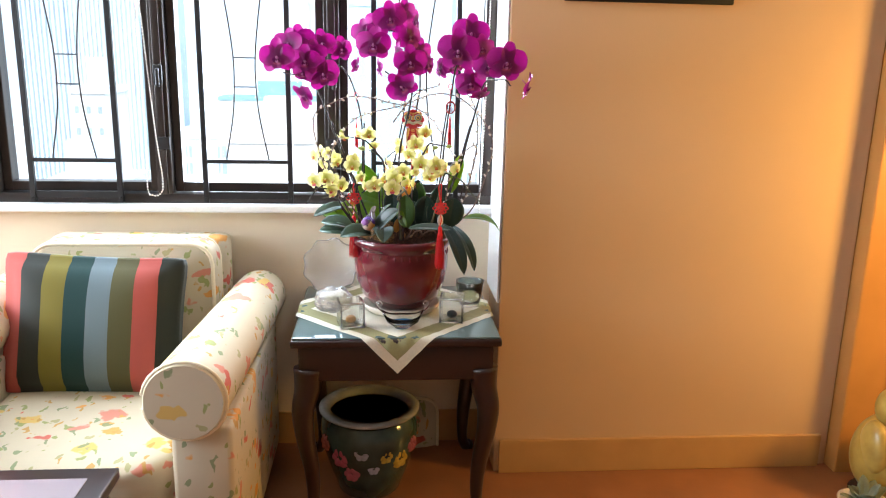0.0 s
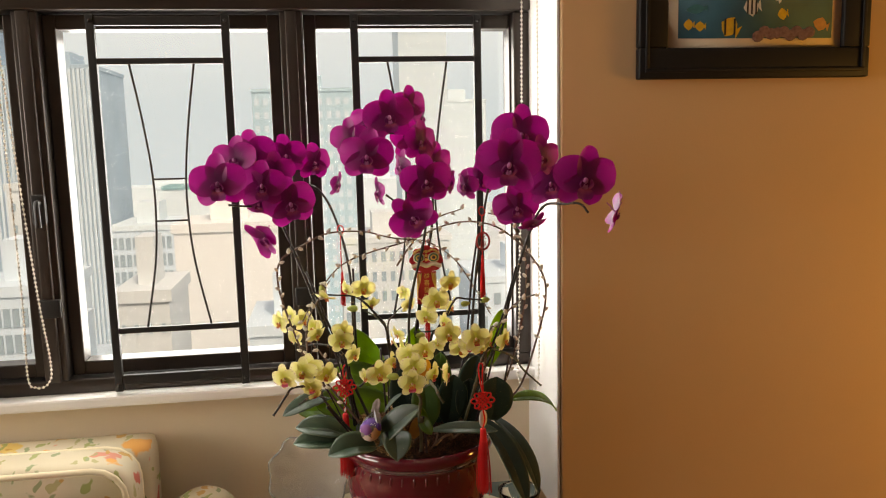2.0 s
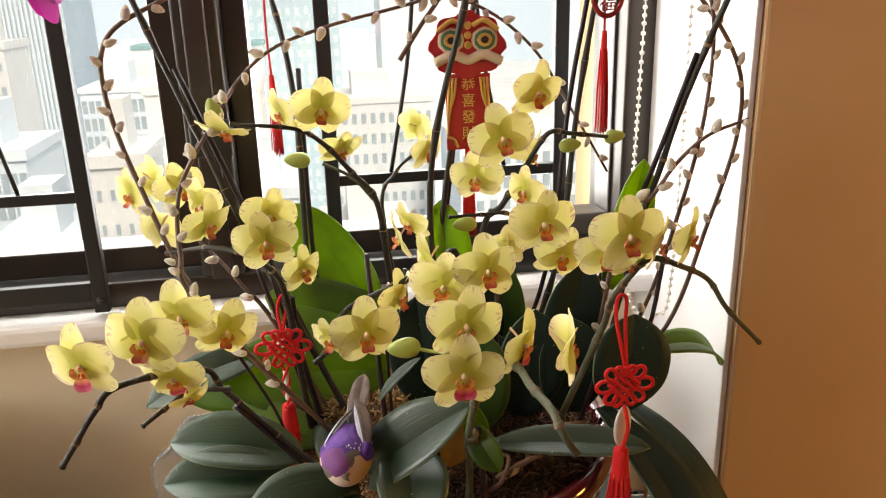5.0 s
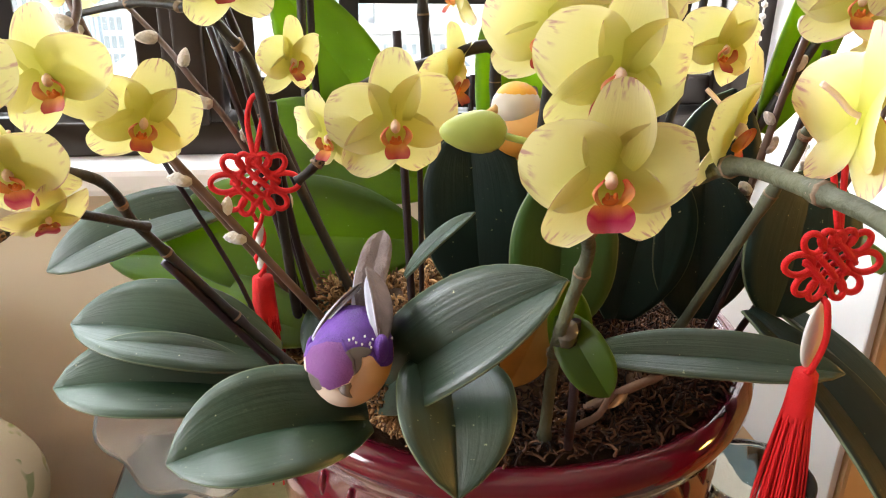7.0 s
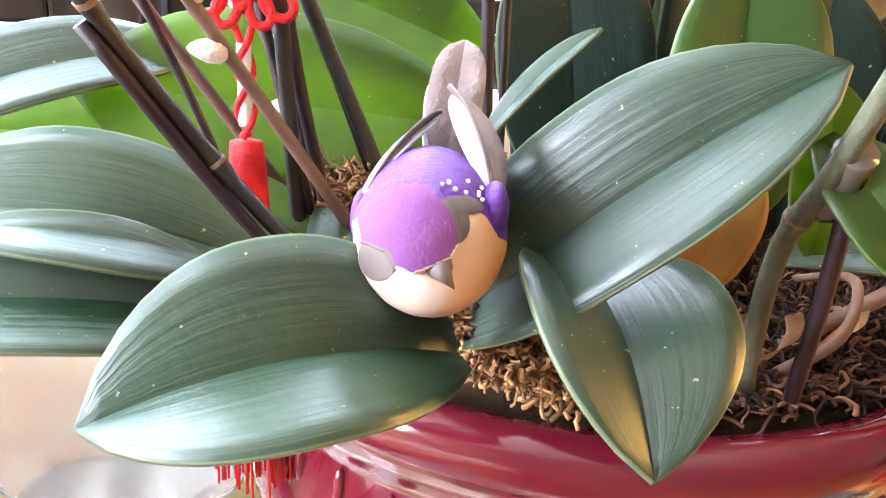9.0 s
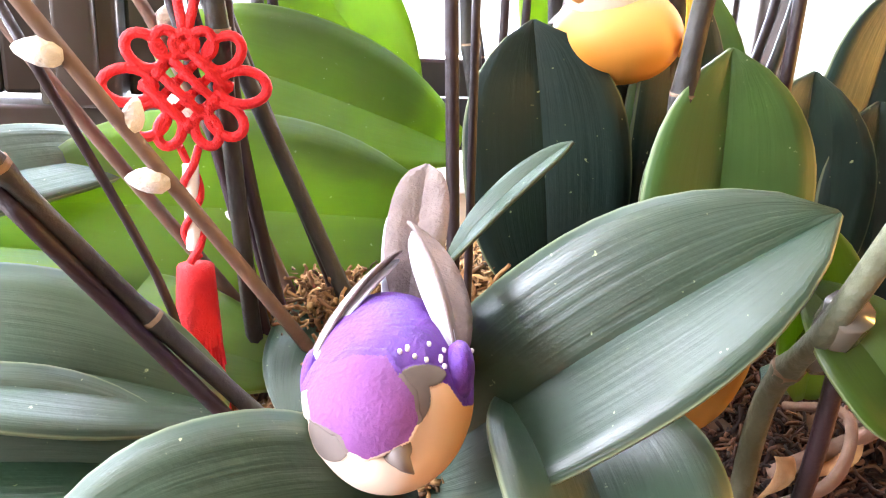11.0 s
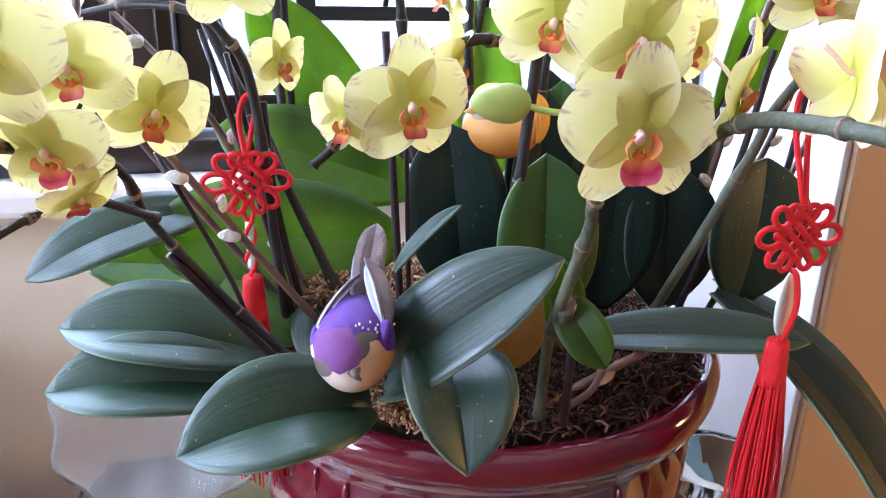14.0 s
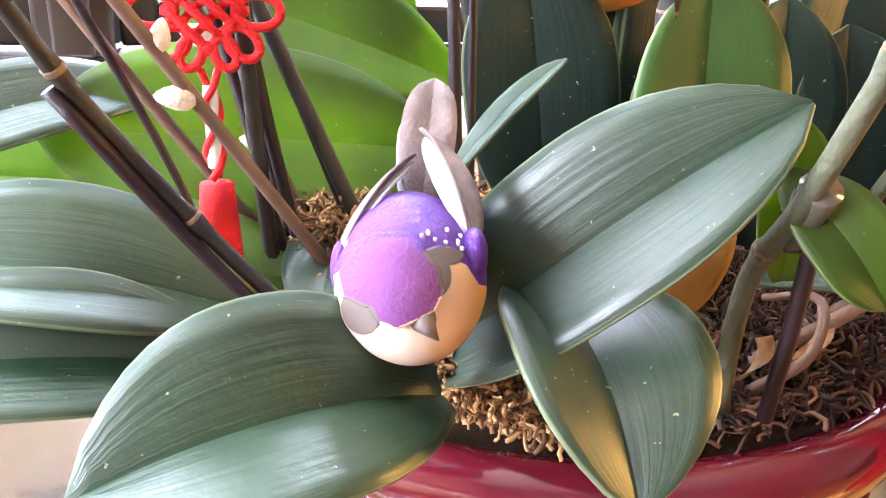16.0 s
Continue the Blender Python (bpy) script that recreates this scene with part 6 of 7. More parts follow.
def yellow_bird():
    bm = bmesh.new()
    lump(bm, (0, 0, 0), (0.0225, 0.0225, 0.0170), 0, 4)
    lump(bm, (0.006, 0.006, 0.0125), (0.0135, 0.0130, 0.0125), 5, 3)
    lump(bm, (0.006, 0.005, 0.0180), (0.0112, 0.0112, 0.0080), 4, 3)
    tube([(0.016, 0.012, 0.0125), (0.0225, 0.015, 0.0115)], lambda s: 0.003 * (1 - s) + 0.0004, 8, bm, 2)
    feather(bm, (0, -0.012, 0.006), (0, -0.055, 0.012), 0.014, (0, 0.1, 1), 3, 0.003)
    for sx in (-1, 1):
        feather(bm, (sx * 0.017, 0.004, 0.006), (sx * 0.010, -0.036, 0.006), 0.013, (sx, 0, 0.5), 3)
    # scalloped yellow wing edge standing up on the one side
    feather(bm, (-0.0190, 0.012, -0.006), (-0.0170, 0.010, 0.022), 0.013, (-1, 0.9, 0), 4, 0.003)
    me = mesh_of("toy_bird", bm, [M_EGG, M_PURPLE, M_BIRDGREY, M_FEATHER, M_YCAP, M_SAUCER])
    ob = tagged(new("toy_bird", me), "small orange and cream toy bird among the stems", "ornament")
    ob.matrix_world = pose(0.0540, -0.268, 0.9640, 0, 0, 168)
    wire = new("bird_wire", mesh_of("bird_wire", tube([(0.0465, -0.268, 0.952), (0.049, -0.268, 0.90), (0.048, -0.268, 0.845)], 0.0012, 6), M_STEM))
    tagged(wire, "thin dark wire holding the orange toy bird", "wire")


purple_bird()
yellow_bird()


# ---- furnishings: upholstered armchair ----
def floral():
    m = mat("floral_chintz", (0.62, 0.54, 0.38), 0.85, vary=0.05, scale=10, bump=0.25, bscale=900)
    nt = m.node_tree
    b = nt.nodes["Principled BSDF"]
    base = b.inputs["Base Color"].links[0].from_socket
    tc = nt.nodes.new("ShaderNodeTexCoord")
    warp = nt.nodes.new("ShaderNodeTexNoise")
    warp.inputs["Scale"].default_value = 22
    nt.links.new(tc.outputs["Object"], warp.inputs["Vector"])
    mixv = nt.nodes.new("ShaderNodeMix")
    mixv.data_type = "VECTOR"
    mixv.inputs[0].default_value = 0.07
    nt.links.new(tc.outputs["Object"], mixv.inputs[4])
    nt.links.new(warp.outputs["Color"], mixv.inputs[5])
    for scale, cut, cols in ((11, 0.34, ((0.62, 0.10, 0.07), (0.75, 0.33, 0.05), (0.70, 0.46, 0.10), (0.66, 0.22, 0.15))), (21, 0.30, ((0.30, 0.34, 0.10), (0.40, 0.37, 0.16), (0.55, 0.30, 0.06), (0.24, 0.30, 0.14)))):
        vo = nt.nodes.new("ShaderNodeTexVoronoi")
        vo.inputs["Scale"].default_value = scale
        lie = nt.nodes.new("ShaderNodeMapping")
        lie.inputs["Rotation"].default_value = (0.4, scale * 0.05, 0.6)
        lie.inputs["Scale"].default_value = (1.0, 1.0, 2.1) if scale < 20 else (2.0, 1.0, 1.0)
        nt.links.new(mixv.outputs[1], lie.inputs[0])
        nt.links.new(lie.outputs[0], vo.inputs["Vector"])
        mk = nt.nodes.new("ShaderNodeMapRange")
        mk.inputs["From Min"].default_value, mk.inputs["From Max"].default_value = cut + 0.03, cut - 0.03
        nt.links.new(vo.outputs["Distance"], mk.inputs[0])
        sep = nt.nodes.new("ShaderNodeSeparateColor")
        nt.links.new(vo.outputs["Color"], sep.inputs[0])
        ramp = nt.nodes.new("ShaderNodeValToRGB")
        ramp.color_ramp.interpolation = "CONSTANT"
        e = ramp.color_ramp.elements
        e[0].position, e[0].color = 0.0, (*cols[0], 1)
        e[1].position, e[1].color = 0.25, (*cols[1], 1)
        for q, c in ((0.5, cols[2]), (0.75, cols[3])):
            e.new(q).color = (*c, 1)
        nt.links.new(sep.outputs[0], ramp.inputs[0])
        keep = nt.nodes.new("ShaderNodeMath")
        keep.operation = "GREATER_THAN"
        keep.inputs[1].default_value = 0.25
        nt.links.new(sep.outputs[1], keep.inputs[0])
        mul = nt.nodes.new("ShaderNodeMath")
        mul.operation = "MULTIPLY"
        nt.links.new(mk.outputs[0], mul.inputs[0])
        nt.links.new(keep.outputs[0], mul.inputs[1])
        fade = nt.nodes.new("ShaderNodeMath")
        fade.operation = "MULTIPLY"
        fade.inputs[1].default_value = 0.88
        nt.links.new(mul.outputs[0], fade.inputs[0])
        mx = nt.nodes.new("ShaderNodeMix")
        mx.data_type = "RGBA"
        nt.links.new(fade.outputs[0], mx.inputs[0])
        nt.links.new(base, mx.inputs[6])
        nt.links.new(ramp.outputs[0], mx.inputs[7])
        base = mx.outputs[2]
    nt.links.new(base, b.inputs["Base Color"])
    return m


M_FLORAL = floral()
M_PIPING = mat("cream_piping", (0.84, 0.74, 0.52), 0.8, vary=0.1, scale=60)


def cushion(center, size, power=0.42, pinch=0.0, rot=None, n=14):
    """A stuffed cushion: a box rounded and puffed, its corners pinched out a little."""
    bm = bmesh.new()
    bmesh.ops.create_cube(bm, size=2)
    bmesh.ops.subdivide_edges(bm, edges=bm.edges, cuts=n, use_grid_fill=True)
    for v in bm.verts:
        c = v.co.copy()
        s = [math.copysign(abs(q) ** 1.0, q) for q in c]
        r = (abs(s[0]) ** 8 + abs(s[1]) ** 8 + abs(s[2]) ** 8) ** (1 / 8)
        p = Vector(s) / max(r, 1e-6) * max(abs(q) for q in s)
        edge = max(abs(c.x), abs(c.z))
        thick = (1 - power * edge ** 3) if abs(c.y) > 0.02 else 1
        p.y *= thick
        if pinch:
            p.x *= 1 + pinch * (abs(c.z) ** 4) - pinch * 0.6 * (1 - c.z * c.z) * abs(c.x)
            p.z *= 1 + pinch * (abs(c.x) ** 4) - pinch * 0.6 * (1 - c.x * c.x) * abs(c.z)
        p += Vector((0.0, 0.03 * noise.noise(c * 2.3 + Vector(center) * 5), 0.0))
        p = Vector((p.x * size[0] / 2, p.y * size[1] / 2, p.z * size[2] / 2))
        v.co = Vector(center) + (rot @ p if rot else p)
    return bm


def rounded_line(cx, cz, w, h, r, y, lean=0.0):
    pts = []
    for sx, sz, a0 in ((1, 1, 0), (-1, 1, 90), (-1, -1, 180), (1, -1, 270)):
        for k in range(5):
            a = radians(a0 + 22.5 * k)
            x, z = cx + sx * (w / 2 - r) + r * math.cos(a), cz + sz * (h / 2 - r) + r * math.sin(a)
            pts.append((x, y - lean * (cz + h / 2 - z), z))
    return pts


def armchair():
    top = thing("armchair", "cream armchair with red and orange floral upholstery", "armchair", at=(-0.76, -0.4, FLOOR))
    wpart("base", box((-1.16, -0.80, 0.06), (-0.36, -0.02, 0.27), 0.02), M_FLORAL, top)
    for x in (-1.10, -0.42):
        for y in (-0.66, -0.08):
            wpart("foot", lathe([(0.022, FLOOR), (0.03, 0.05), (0.028, 0.062)], 14, None, (x, y, 0)), M_DARKWOOD, top)
    wpart("back", box((-1.03, -0.10, 0.22), (-0.49, 0.012, 0.785), 0.03), M_FLORAL, top)
    wpart("seat_cushion", cushion((-0.78, -0.49, 0.335), (0.56, 0.70, 0.15), 0.1), M_FLORAL, top)
    back = wpart("back_cushion", cushion((-0.765, -0.165, 0.60), (0.53, 0.17, 0.40), 0.30), M_FLORAL, top)
    for y in (-0.228, -0.118):
        wpart("piping", tube(rounded_line(-0.765, 0.60, 0.515, 0.388, 0.06, y), 0.006, 8, None, 0, True), M_PIPING, back)
    for sx, x in ((1, -0.395), (-1, -1.15)):
        prof = [(math.sin(radians(-80 + 340 * k / 24)), -math.cos(radians(-80 + 340 * k / 24))) for k in range(25)]
        bm = bmesh.new()
        ys = [-0.865, -0.855, -0.82, -0.6, -0.4, -0.2, -0.06, -0.04]
        rings = []
        for i, y in enumerate(ys):
            s = (y + 0.04) / -0.825
            k = (0.080 + 0.014 * s) * (0.94 if i in (0, len(ys) - 1) else 1.0)
            rings.append([bm.verts.new((x - sx * 0.055 * s + px * k, y, 0.590 - 0.008 * s + pz * k)) for px, pz in prof])
        for a, b in zip(rings, rings[1:]):
            for q in range(24):
                bm.faces.new((a[q], b[q], b[q + 1], a[q + 1]))
            bm.faces.new((a[24], b[24], b[0], a[0]))
        bm.faces.new(rings[0])
        bm.faces.new(rings[-1][::-1])
        for ring in (rings[0], rings[-1]):
            for q in range(25):
                bm.edges.get((ring[q], ring[(q + 1) % 25])).smooth = False
        front = [v.co.copy() for v in rings[1]]
        arm = wpart("arm", bm, M_FLORAL, top, "rolled arm")
        wpart("arm_panel", box((x - sx * 0.025 - 0.07, -0.845, 0.07), (x - sx * 0.025 + 0.07, -0.05, 0.51), 0.015), M_FLORAL, top)
        wpart("piping", tube(front, 0.005, 7, None, 0), M_PIPING, arm)


def striped_cushion():
    m = mat("striped_velvet", (0.5, 0.5, 0.5), 0.8, sheen=0.12, bump=0.2, bscale=600)
    nt = m.node_tree
    tc, sep, ramp = nt.nodes.new("ShaderNodeTexCoord"), nt.nodes.new("ShaderNodeSeparateXYZ"), nt.nodes.new("ShaderNodeValToRGB")
    nt.links.new(tc.outputs["Generated"], sep.inputs[0])
    nt.links.new(sep.outputs[0], ramp.inputs[0])
    ramp.color_ramp.interpolation = "CONSTANT"
    cols = ((0.40, 0.07, 0.05), (0.014, 0.018, 0.010), (0.17, 0.14, 0.008), (0.0, 0.032, 0.028), (0.14, 0.19, 0.21), (0.075, 0.07, 0.018), (0.40, 0.075, 0.055), (0.012, 0.016, 0.008))
    e = ramp.color_ramp.elements
    e[0].position, e[0].color = 0.0, (*cols[0], 1)
    e[1].position, e[1].color = 0.125, (*cols[1], 1)
    for k in range(2, 8):
        e.new(k * 0.125).color = (*cols[k], 1)
    nt.links.new(ramp.outputs[0], nt.nodes["Principled BSDF"].inputs["Base Color"])
    rot = Euler((radians(-14), radians(2), radians(-2))).to_matrix()
    bm = cushion((0, 0, 0), (0.50, 0.15, 0.40), 0.62, 0.06)
    ob = new("throw_cushion", mesh_of("throw_cushion", bm, m))
    ob.matrix_world = Matrix.Translation((-0.82, -0.335, 0.585)) @ rot.to_4x4()
    tagged(ob, "velvet throw cushion with vertical coloured stripes on the armchair", "cushion")


def floral_pillow():
    rot = Euler((radians(-10), 0, 0)).to_matrix().to_4x4()
    top = thing("throw_pillow", "cream floral pillow with piped edges on the armchair", "cushion", at=(-0.735, -0.275, 0.61))
    top.matrix_world = top.matrix_world @ rot
    body = part("pillow_cover", cushion((0, 0, 0), (0.385, 0.075, 0.375), 0.5), M_FLORAL, top)
    part("piping", tube(rounded_line(0, 0, 0.378, 0.368, 0.05, -0.016), 0.005, 8, None, 0, True), M_PIPING, body)


armchair()
floral_pillow()
striped_cushion()


# ---- low table corner ----
def coffee_table():
    top = thing("coffee_table", "dark wooden coffee table with inset panels", "table", at=(-0.95, -1.2, FLOOR))
    grey = mat("pale_tabletop", (0.30, 0.25, 0.27), 0.12, vary=0.1, scale=6)
    wpart("tabletop", box((-1.5, -1.55, 0.425), (-0.585, -0.905, 0.45), 0.004), M_DARKWOOD, top)
    for x0, x1 in ((-1.45, -1.03), (-0.99, -0.635)):
        wpart("panel", box((x0, -1.50, 0.4505), (x1, -0.955, 0.4535), 0.001), grey, top)
    for x in (-1.45, -0.63):
        for y in (-1.5, -0.95):
            wpart("leg", box((x - 0.025, y - 0.025, FLOOR), (x + 0.025, y + 0.025, 0.424), 0.004), M_DARKWOOD, top)


coffee_table()


# ---- framed picture ----
def picture():
    top = thing("picture", "black framed underwater painting with colourful fish", "picture", at=(0.76, -0.2, 1.5))
    black = mat("black_frame", (0.008, 0.007, 0.007), 0.55, vary=0.2, scale=30, spec=0.3)
    x0, x1, z0, z1 = 0.512, 1.008, 1.508, 1.888
    fw, d = 0.060, -0.2
    wpart("backing", box((x0 + 0.01, d - 0.008, z0 + 0.01), (x1 - 0.01, d - 0.001, z1 - 0.01)), black, top)
    for lo, hi in (((x0, z0), (x1, z0 + fw)), ((x0, z1 - fw), (x1, z1)), ((x0, z0 + fw), (x0 + fw, z1 - fw)), ((x1 - fw, z0 + fw), (x1, z1 - fw))):
        bm = box((lo[0], d - 0.022, lo[1]), (hi[0], d - 0.001, hi[1]), 0.004)
        wpart("frame_rail", bm, black, top)
    for lo, hi in (((x0 + 0.012, z0 + 0.012), (x1 - 0.012, z0 + 0.020)), ((x0 + 0.012, z1 - 0.020), (x1 - 0.012, z1 - 0.012)), ((x0 + 0.012, z0 + 0.020), (x0 + 0.020, z1 - 0.020)), ((x1 - 0.020, z0 + 0.020), (x1 - 0.012, z1 - 0.020))):
        wpart("frame_bead", box((lo[0], d - 0.026, lo[1]), (hi[0], d - 0.0215, hi[1]), 0.002), black, top)
    wpart("mat_board", box((x0 + fw, d - 0.011, z0 + fw), (x1 - fw, d - 0.008, z1 - fw)), mat("cream_mat_board", (0.74, 0.60, 0.41), 0.85, vary=0.06), top)
    sea = mat("painted_sea", (0.004, 0.014, 0.028), 0.65, vary=0.6, scale=9, color2=(0.03, 0.12, 0.15))
    cx0, cx1, cz0, cz1 = 0.596, 0.926, 1.587, 1.806
    canvas = wpart("canvas", box((cx0, d - 0.0135, cz0), (cx1, d - 0.011, cz1)), sea, top, "painted dark blue sea")
    yel, ora, whi, blu, coral = (mat("fish_yellow", (0.60, 0.38, 0.03), 0.5, vary=0.3, scale=120), mat("fish_orange", (0.55, 0.26, 0.06), 0.5, vary=0.3, scale=120), mat("fish_white", (0.62, 0.60, 0.54), 0.5),
                                 mat("fish_blue", (0.03, 0.16, 0.20), 0.5, vary=0.3, scale=100), mat("painted_coral", (0.13, 0.02, 0.02), 0.6, vary=0.6, scale=150, color2=(0.20, 0.12, 0.10)))

    def fish(x, z, w, h, m, tilt=0.0, stripes=0):
        bm = bmesh.new()
        lay = d - 0.0142
        outline = [(-0.5, 0.0), (-0.3, 0.30), (0.0, 0.5), (0.28, 0.30), (0.38, 0.08), (0.55, 0.32), (0.55, -0.32), (0.38, -0.08), (0.28, -0.30), (0.0, -0.5), (-0.3, -0.30)]
        c, s = math.cos(tilt), math.sin(tilt)
        f = [bm.verts.new((x + (a * c * w - b * s * h), lay, z + (a * s * w + b * c * h))) for a, b in outline]
        g = [bm.verts.new((v.co.x, d - 0.0134, v.co.z)) for v in f]
        bm.faces.new(f)
        for k in range(len(f)):
            bm.faces.new((f[k], g[k], g[(k + 1) % len(f)], f[(k + 1) % len(f)]))
        ob = wpart("painted_fish", bm, m, canvas, smooth=False)
        for k in range(stripes):
            q = -0.25 + 0.5 * k / max(1, stripes - 1)
            wpart("stripe", box((x + q * w - w * 0.05, lay - 0.0006, z - h * 0.38), (x + q * w + w * 0.05, lay - 0.0002, z + h * 0.38)), mat("fish_black", (0.01, 0.01, 0.012), 0.5), canvas, smooth=False)
        return ob

    fish(0.617, 1.613, 0.022, 0.022, yel)
    fish(0.641, 1.610, 0.022, 0.020, yel)
    fish(0.632, 1.643, 0.044, 0.020, blu, 0.1)
    fish(0.704, 1.609, 0.040, 0.042, yel, -0.5, 2)
    fish(0.750, 1.648, 0.036, 0.038, whi, 0.15, 3)
    fish(0.801, 1.668, 0.028, 0.014, whi, -0.8)
    fish(0.817, 1.634, 0.022, 0.024, yel, 0.2)
    fish(0.901, 1.614, 0.034, 0.028, ora, -0.3)
    fish(0.835, 1.685, 0.010, 0.008, whi)
    fish(0.866, 1.684, 0.010, 0.008, whi, 0.4)
    fish(0.655, 1.692, 0.030, 0.010, whi, -0.5)
    for k in range(9):
        wpart("painted_coral", ball((0.765 + 0.014 * k, d - 0.0138, 1.590 + 0.010 * abs(math.sin(k * 1.3))), 0.013, None, (1, 0.05, 0.9), 2), coral, canvas)


picture()


# ---- things on the side table ----
def glass(name, tint, rough=0.04):
    m = mat(name, tint, rough, vary=0.02, trans=1.0)
    m.node_tree.nodes["Principled BSDF"].inputs["IOR"].default_value = 1.45
    return m


M_CLEAR = glass("clear_glass", (0.94, 0.96, 0.95))
M_FROST = glass("pressed_glass", (0.92, 0.91, 0.88), 0.16)
M_FROST.node_tree.nodes["Principled BSDF"].inputs["Transmission Weight"].default_value = 0.82
M_BLUE = mat("blue_glass", (0.02, 0.22, 0.55), 0.08, vary=0.1, coat=0.5)
M_LACE = mat("cream_lace", (0.66, 0.62, 0.50), 0.9, vary=0.12, scale=200, bump=0.5, bscale=900)
M_OLIVE = mat("olive_cloth", (0.26, 0.24, 0.11), 0.9, vary=0.15, scale=200, bump=0.4, bscale=900)


def doily():
    """A square cloth laid cornerwise, one corner hanging over the front edge."""
    top = thing("tablecloth", "cream lace cloth with an olive border over the table", "tablecloth", at=(0.035, -0.26, TABLE_Z))
    cx, cy, half = 0.035, -0.245, 0.365

    def sheet(inner, outer, lift, steps=40):
        bm = bmesh.new()
        rows = []
        for q in (inner, (inner + outer) / 2, outer):
            ring = []
            for k in range(4 * steps):
                side, u = divmod(k, steps)
                u /= steps
                corners = ((0, -1), (1, 0), (0, 1), (-1, 0))
                a, b = corners[side], corners[(side + 1) % 4]
                x, y = (a[0] + (b[0] - a[0]) * u), (a[1] + (b[1] - a[1]) * u)
                s = q * half * (1 + (0.012 * math.sin(u * steps * math.pi) if q == outer and outer > 0.99 else 0))
                x, y, z = cx + x * s, cy + y * s, TABLE_Z + 0.001 + lift + 0.0008 * math.sin(40 * x + 25 * y)
                edge = TY0 - 0.003
                if y < edge:
                    z -= (edge - y) * 1.02
                    y = edge - 0.003 - lift - 0.04 * (edge - y)
                for lim, sgn in ((TX0, -1), (TX1, 1)):
                    if sgn * (x - lim) > -0.006:
                        over = sgn * (x - lim) + 0.006
                        x = lim - sgn * 0.006 + sgn * min(over, 0.010)
                        z -= max(0, over - 0.010)
                y = min(y, 0.012)
                ring.append(bm.verts.new((x, y, z)))
            rows.append(ring)
        n = 4 * steps
        for a, b in zip(rows, rows[1:]):
            for k in range(n):
                bm.faces.new((a[k], b[k], b[(k + 1) % n], a[(k + 1) % n]))
        return bm

    wpart("lace_middle", sheet(0.02, 0.70, 0.0), M_LACE, top)
    wpart("olive_band", sheet(0.70, 0.90, 0.0), M_OLIVE, top)
    wpart("lace_edge", sheet(0.90, 1.0, 0.0), M_LACE, top, "scalloped cream edge")


doily()
TOP_Z = TABLE_Z + 0.0035


def glass_cube(x, y, s, turn, fill, label):
    top = thing("glass_cube", label, "glass box", "glass boxes on the table", at=(x, y, TOP_Z))
    top.rotation_euler = (0, 0, radians(turn))
    h, t = s / 2, 0.005
    for lo, hi in (((-h, -h, 0), (h, h, t)), ((-h, -h, t), (h, -h + t, s)), ((-h, h - t, t), (h, h, s)), ((-h, -h + t, t), (-h + t, h - t, s)), ((h - t, -h + t, t), (h, h - t, s))):
        part("glass_side", box(lo, hi, 0.0008), M_CLEAR, top, smooth=False)
    part("lid", box((-h, -h, s + 0.0005), (h, h, s + 0.006), 0.001), M_CLEAR, top, smooth=False)
    part("filling", ball((0, 0, t + 0.013), 0.014, None, (1.1, 0.9, 0.85), 2), fill, top)


glass_cube(-0.095, -0.405, 0.068, 12, mat("red_trinket", (0.45, 0.03, 0.03), 0.5, vary=0.4, scale=150, color2=(0.5, 0.35, 0.1)), "clear glass cube box with a red trinket inside")
glass_cube(0.195, -0.365, 0.068, -10, mat("black_trinket", (0.01, 0.012, 0.02), 0.3), "clear glass cube box with a black trinket inside")


def glass_boat():
    top = thing("glass_boat", "blue and clear glass boat-shaped dish on the cloth", "dish", at=(0.050, -0.435, TOP_Z))
    bm = bmesh.new()
    rings = []
    for i, (sx, sy, z) in enumerate(((0.020, 0.012, 0.0), (0.026, 0.016, 0.006), (0.044, 0.026, 0.018), (0.060, 0.032, 0.034), (0.057, 0.029, 0.034), (0.041, 0.023, 0.019), (0.024, 0.013, 0.009))):
        rings.append([bm.verts.new((sx * math.cos(a), sy * math.sin(a), z + (0.020 * abs(math.cos(a)) ** 4 if 2 < i < 5 else 0))) for a in [2 * math.pi * k / 36 for k in range(36)]])
    for a, b in zip(rings, rings[1:]):
        for k in range(36):
            bm.faces.new((a[k], a[(k + 1) % 36], b[(k + 1) % 36], b[k]))
    bm.faces.new(rings[0][::-1])
    bm.faces.new(rings[-1])
    part("bowl", bm, M_CLEAR, top)
    part("blue_core", ball((0, 0, 0.0185), 0.034, None, (1.0, 0.55, 0.24), 3), M_BLUE, top, "blue glass")
    for sx in (-1, 1):
        part("curl", tube([(sx * 0.056, 0, 0.050), (sx * 0.068, 0, 0.062), (sx * 0.072, 0, 0.072), (sx * 0.064, 0, 0.078), (sx * 0.059, 0, 0.070), (sx * 0.064, 0, 0.065)], 0.0035, 8), M_CLEAR, top)


glass_boat()


def glass_dish():
    top = thing("glass_plate", "scalloped pressed-glass plate leaning against the wall", "plate", at=(-0.168, -0.072, TABLE_Z + 0.002))
    prof = [(0.002, 0.004), (0.045, 0.004), (0.062, 0.012), (0.083, 0.022), (0.086, 0.026), (0.082, 0.027), (0.060, 0.018), (0.044, 0.010), (0.002, 0.010)]
    bm = lathe(prof, 72, None, (0, 0, 0), lambda a, i: (0.05 if 2 < i < 6 else 0.10) * math.cos(9 * a))
    for v in bm.verts:
        v.co = Euler((radians(72), 0, 0)).to_matrix() @ v.co + Vector((0, 0, 0.0855))
    part("plate", bm, M_FROST, top)


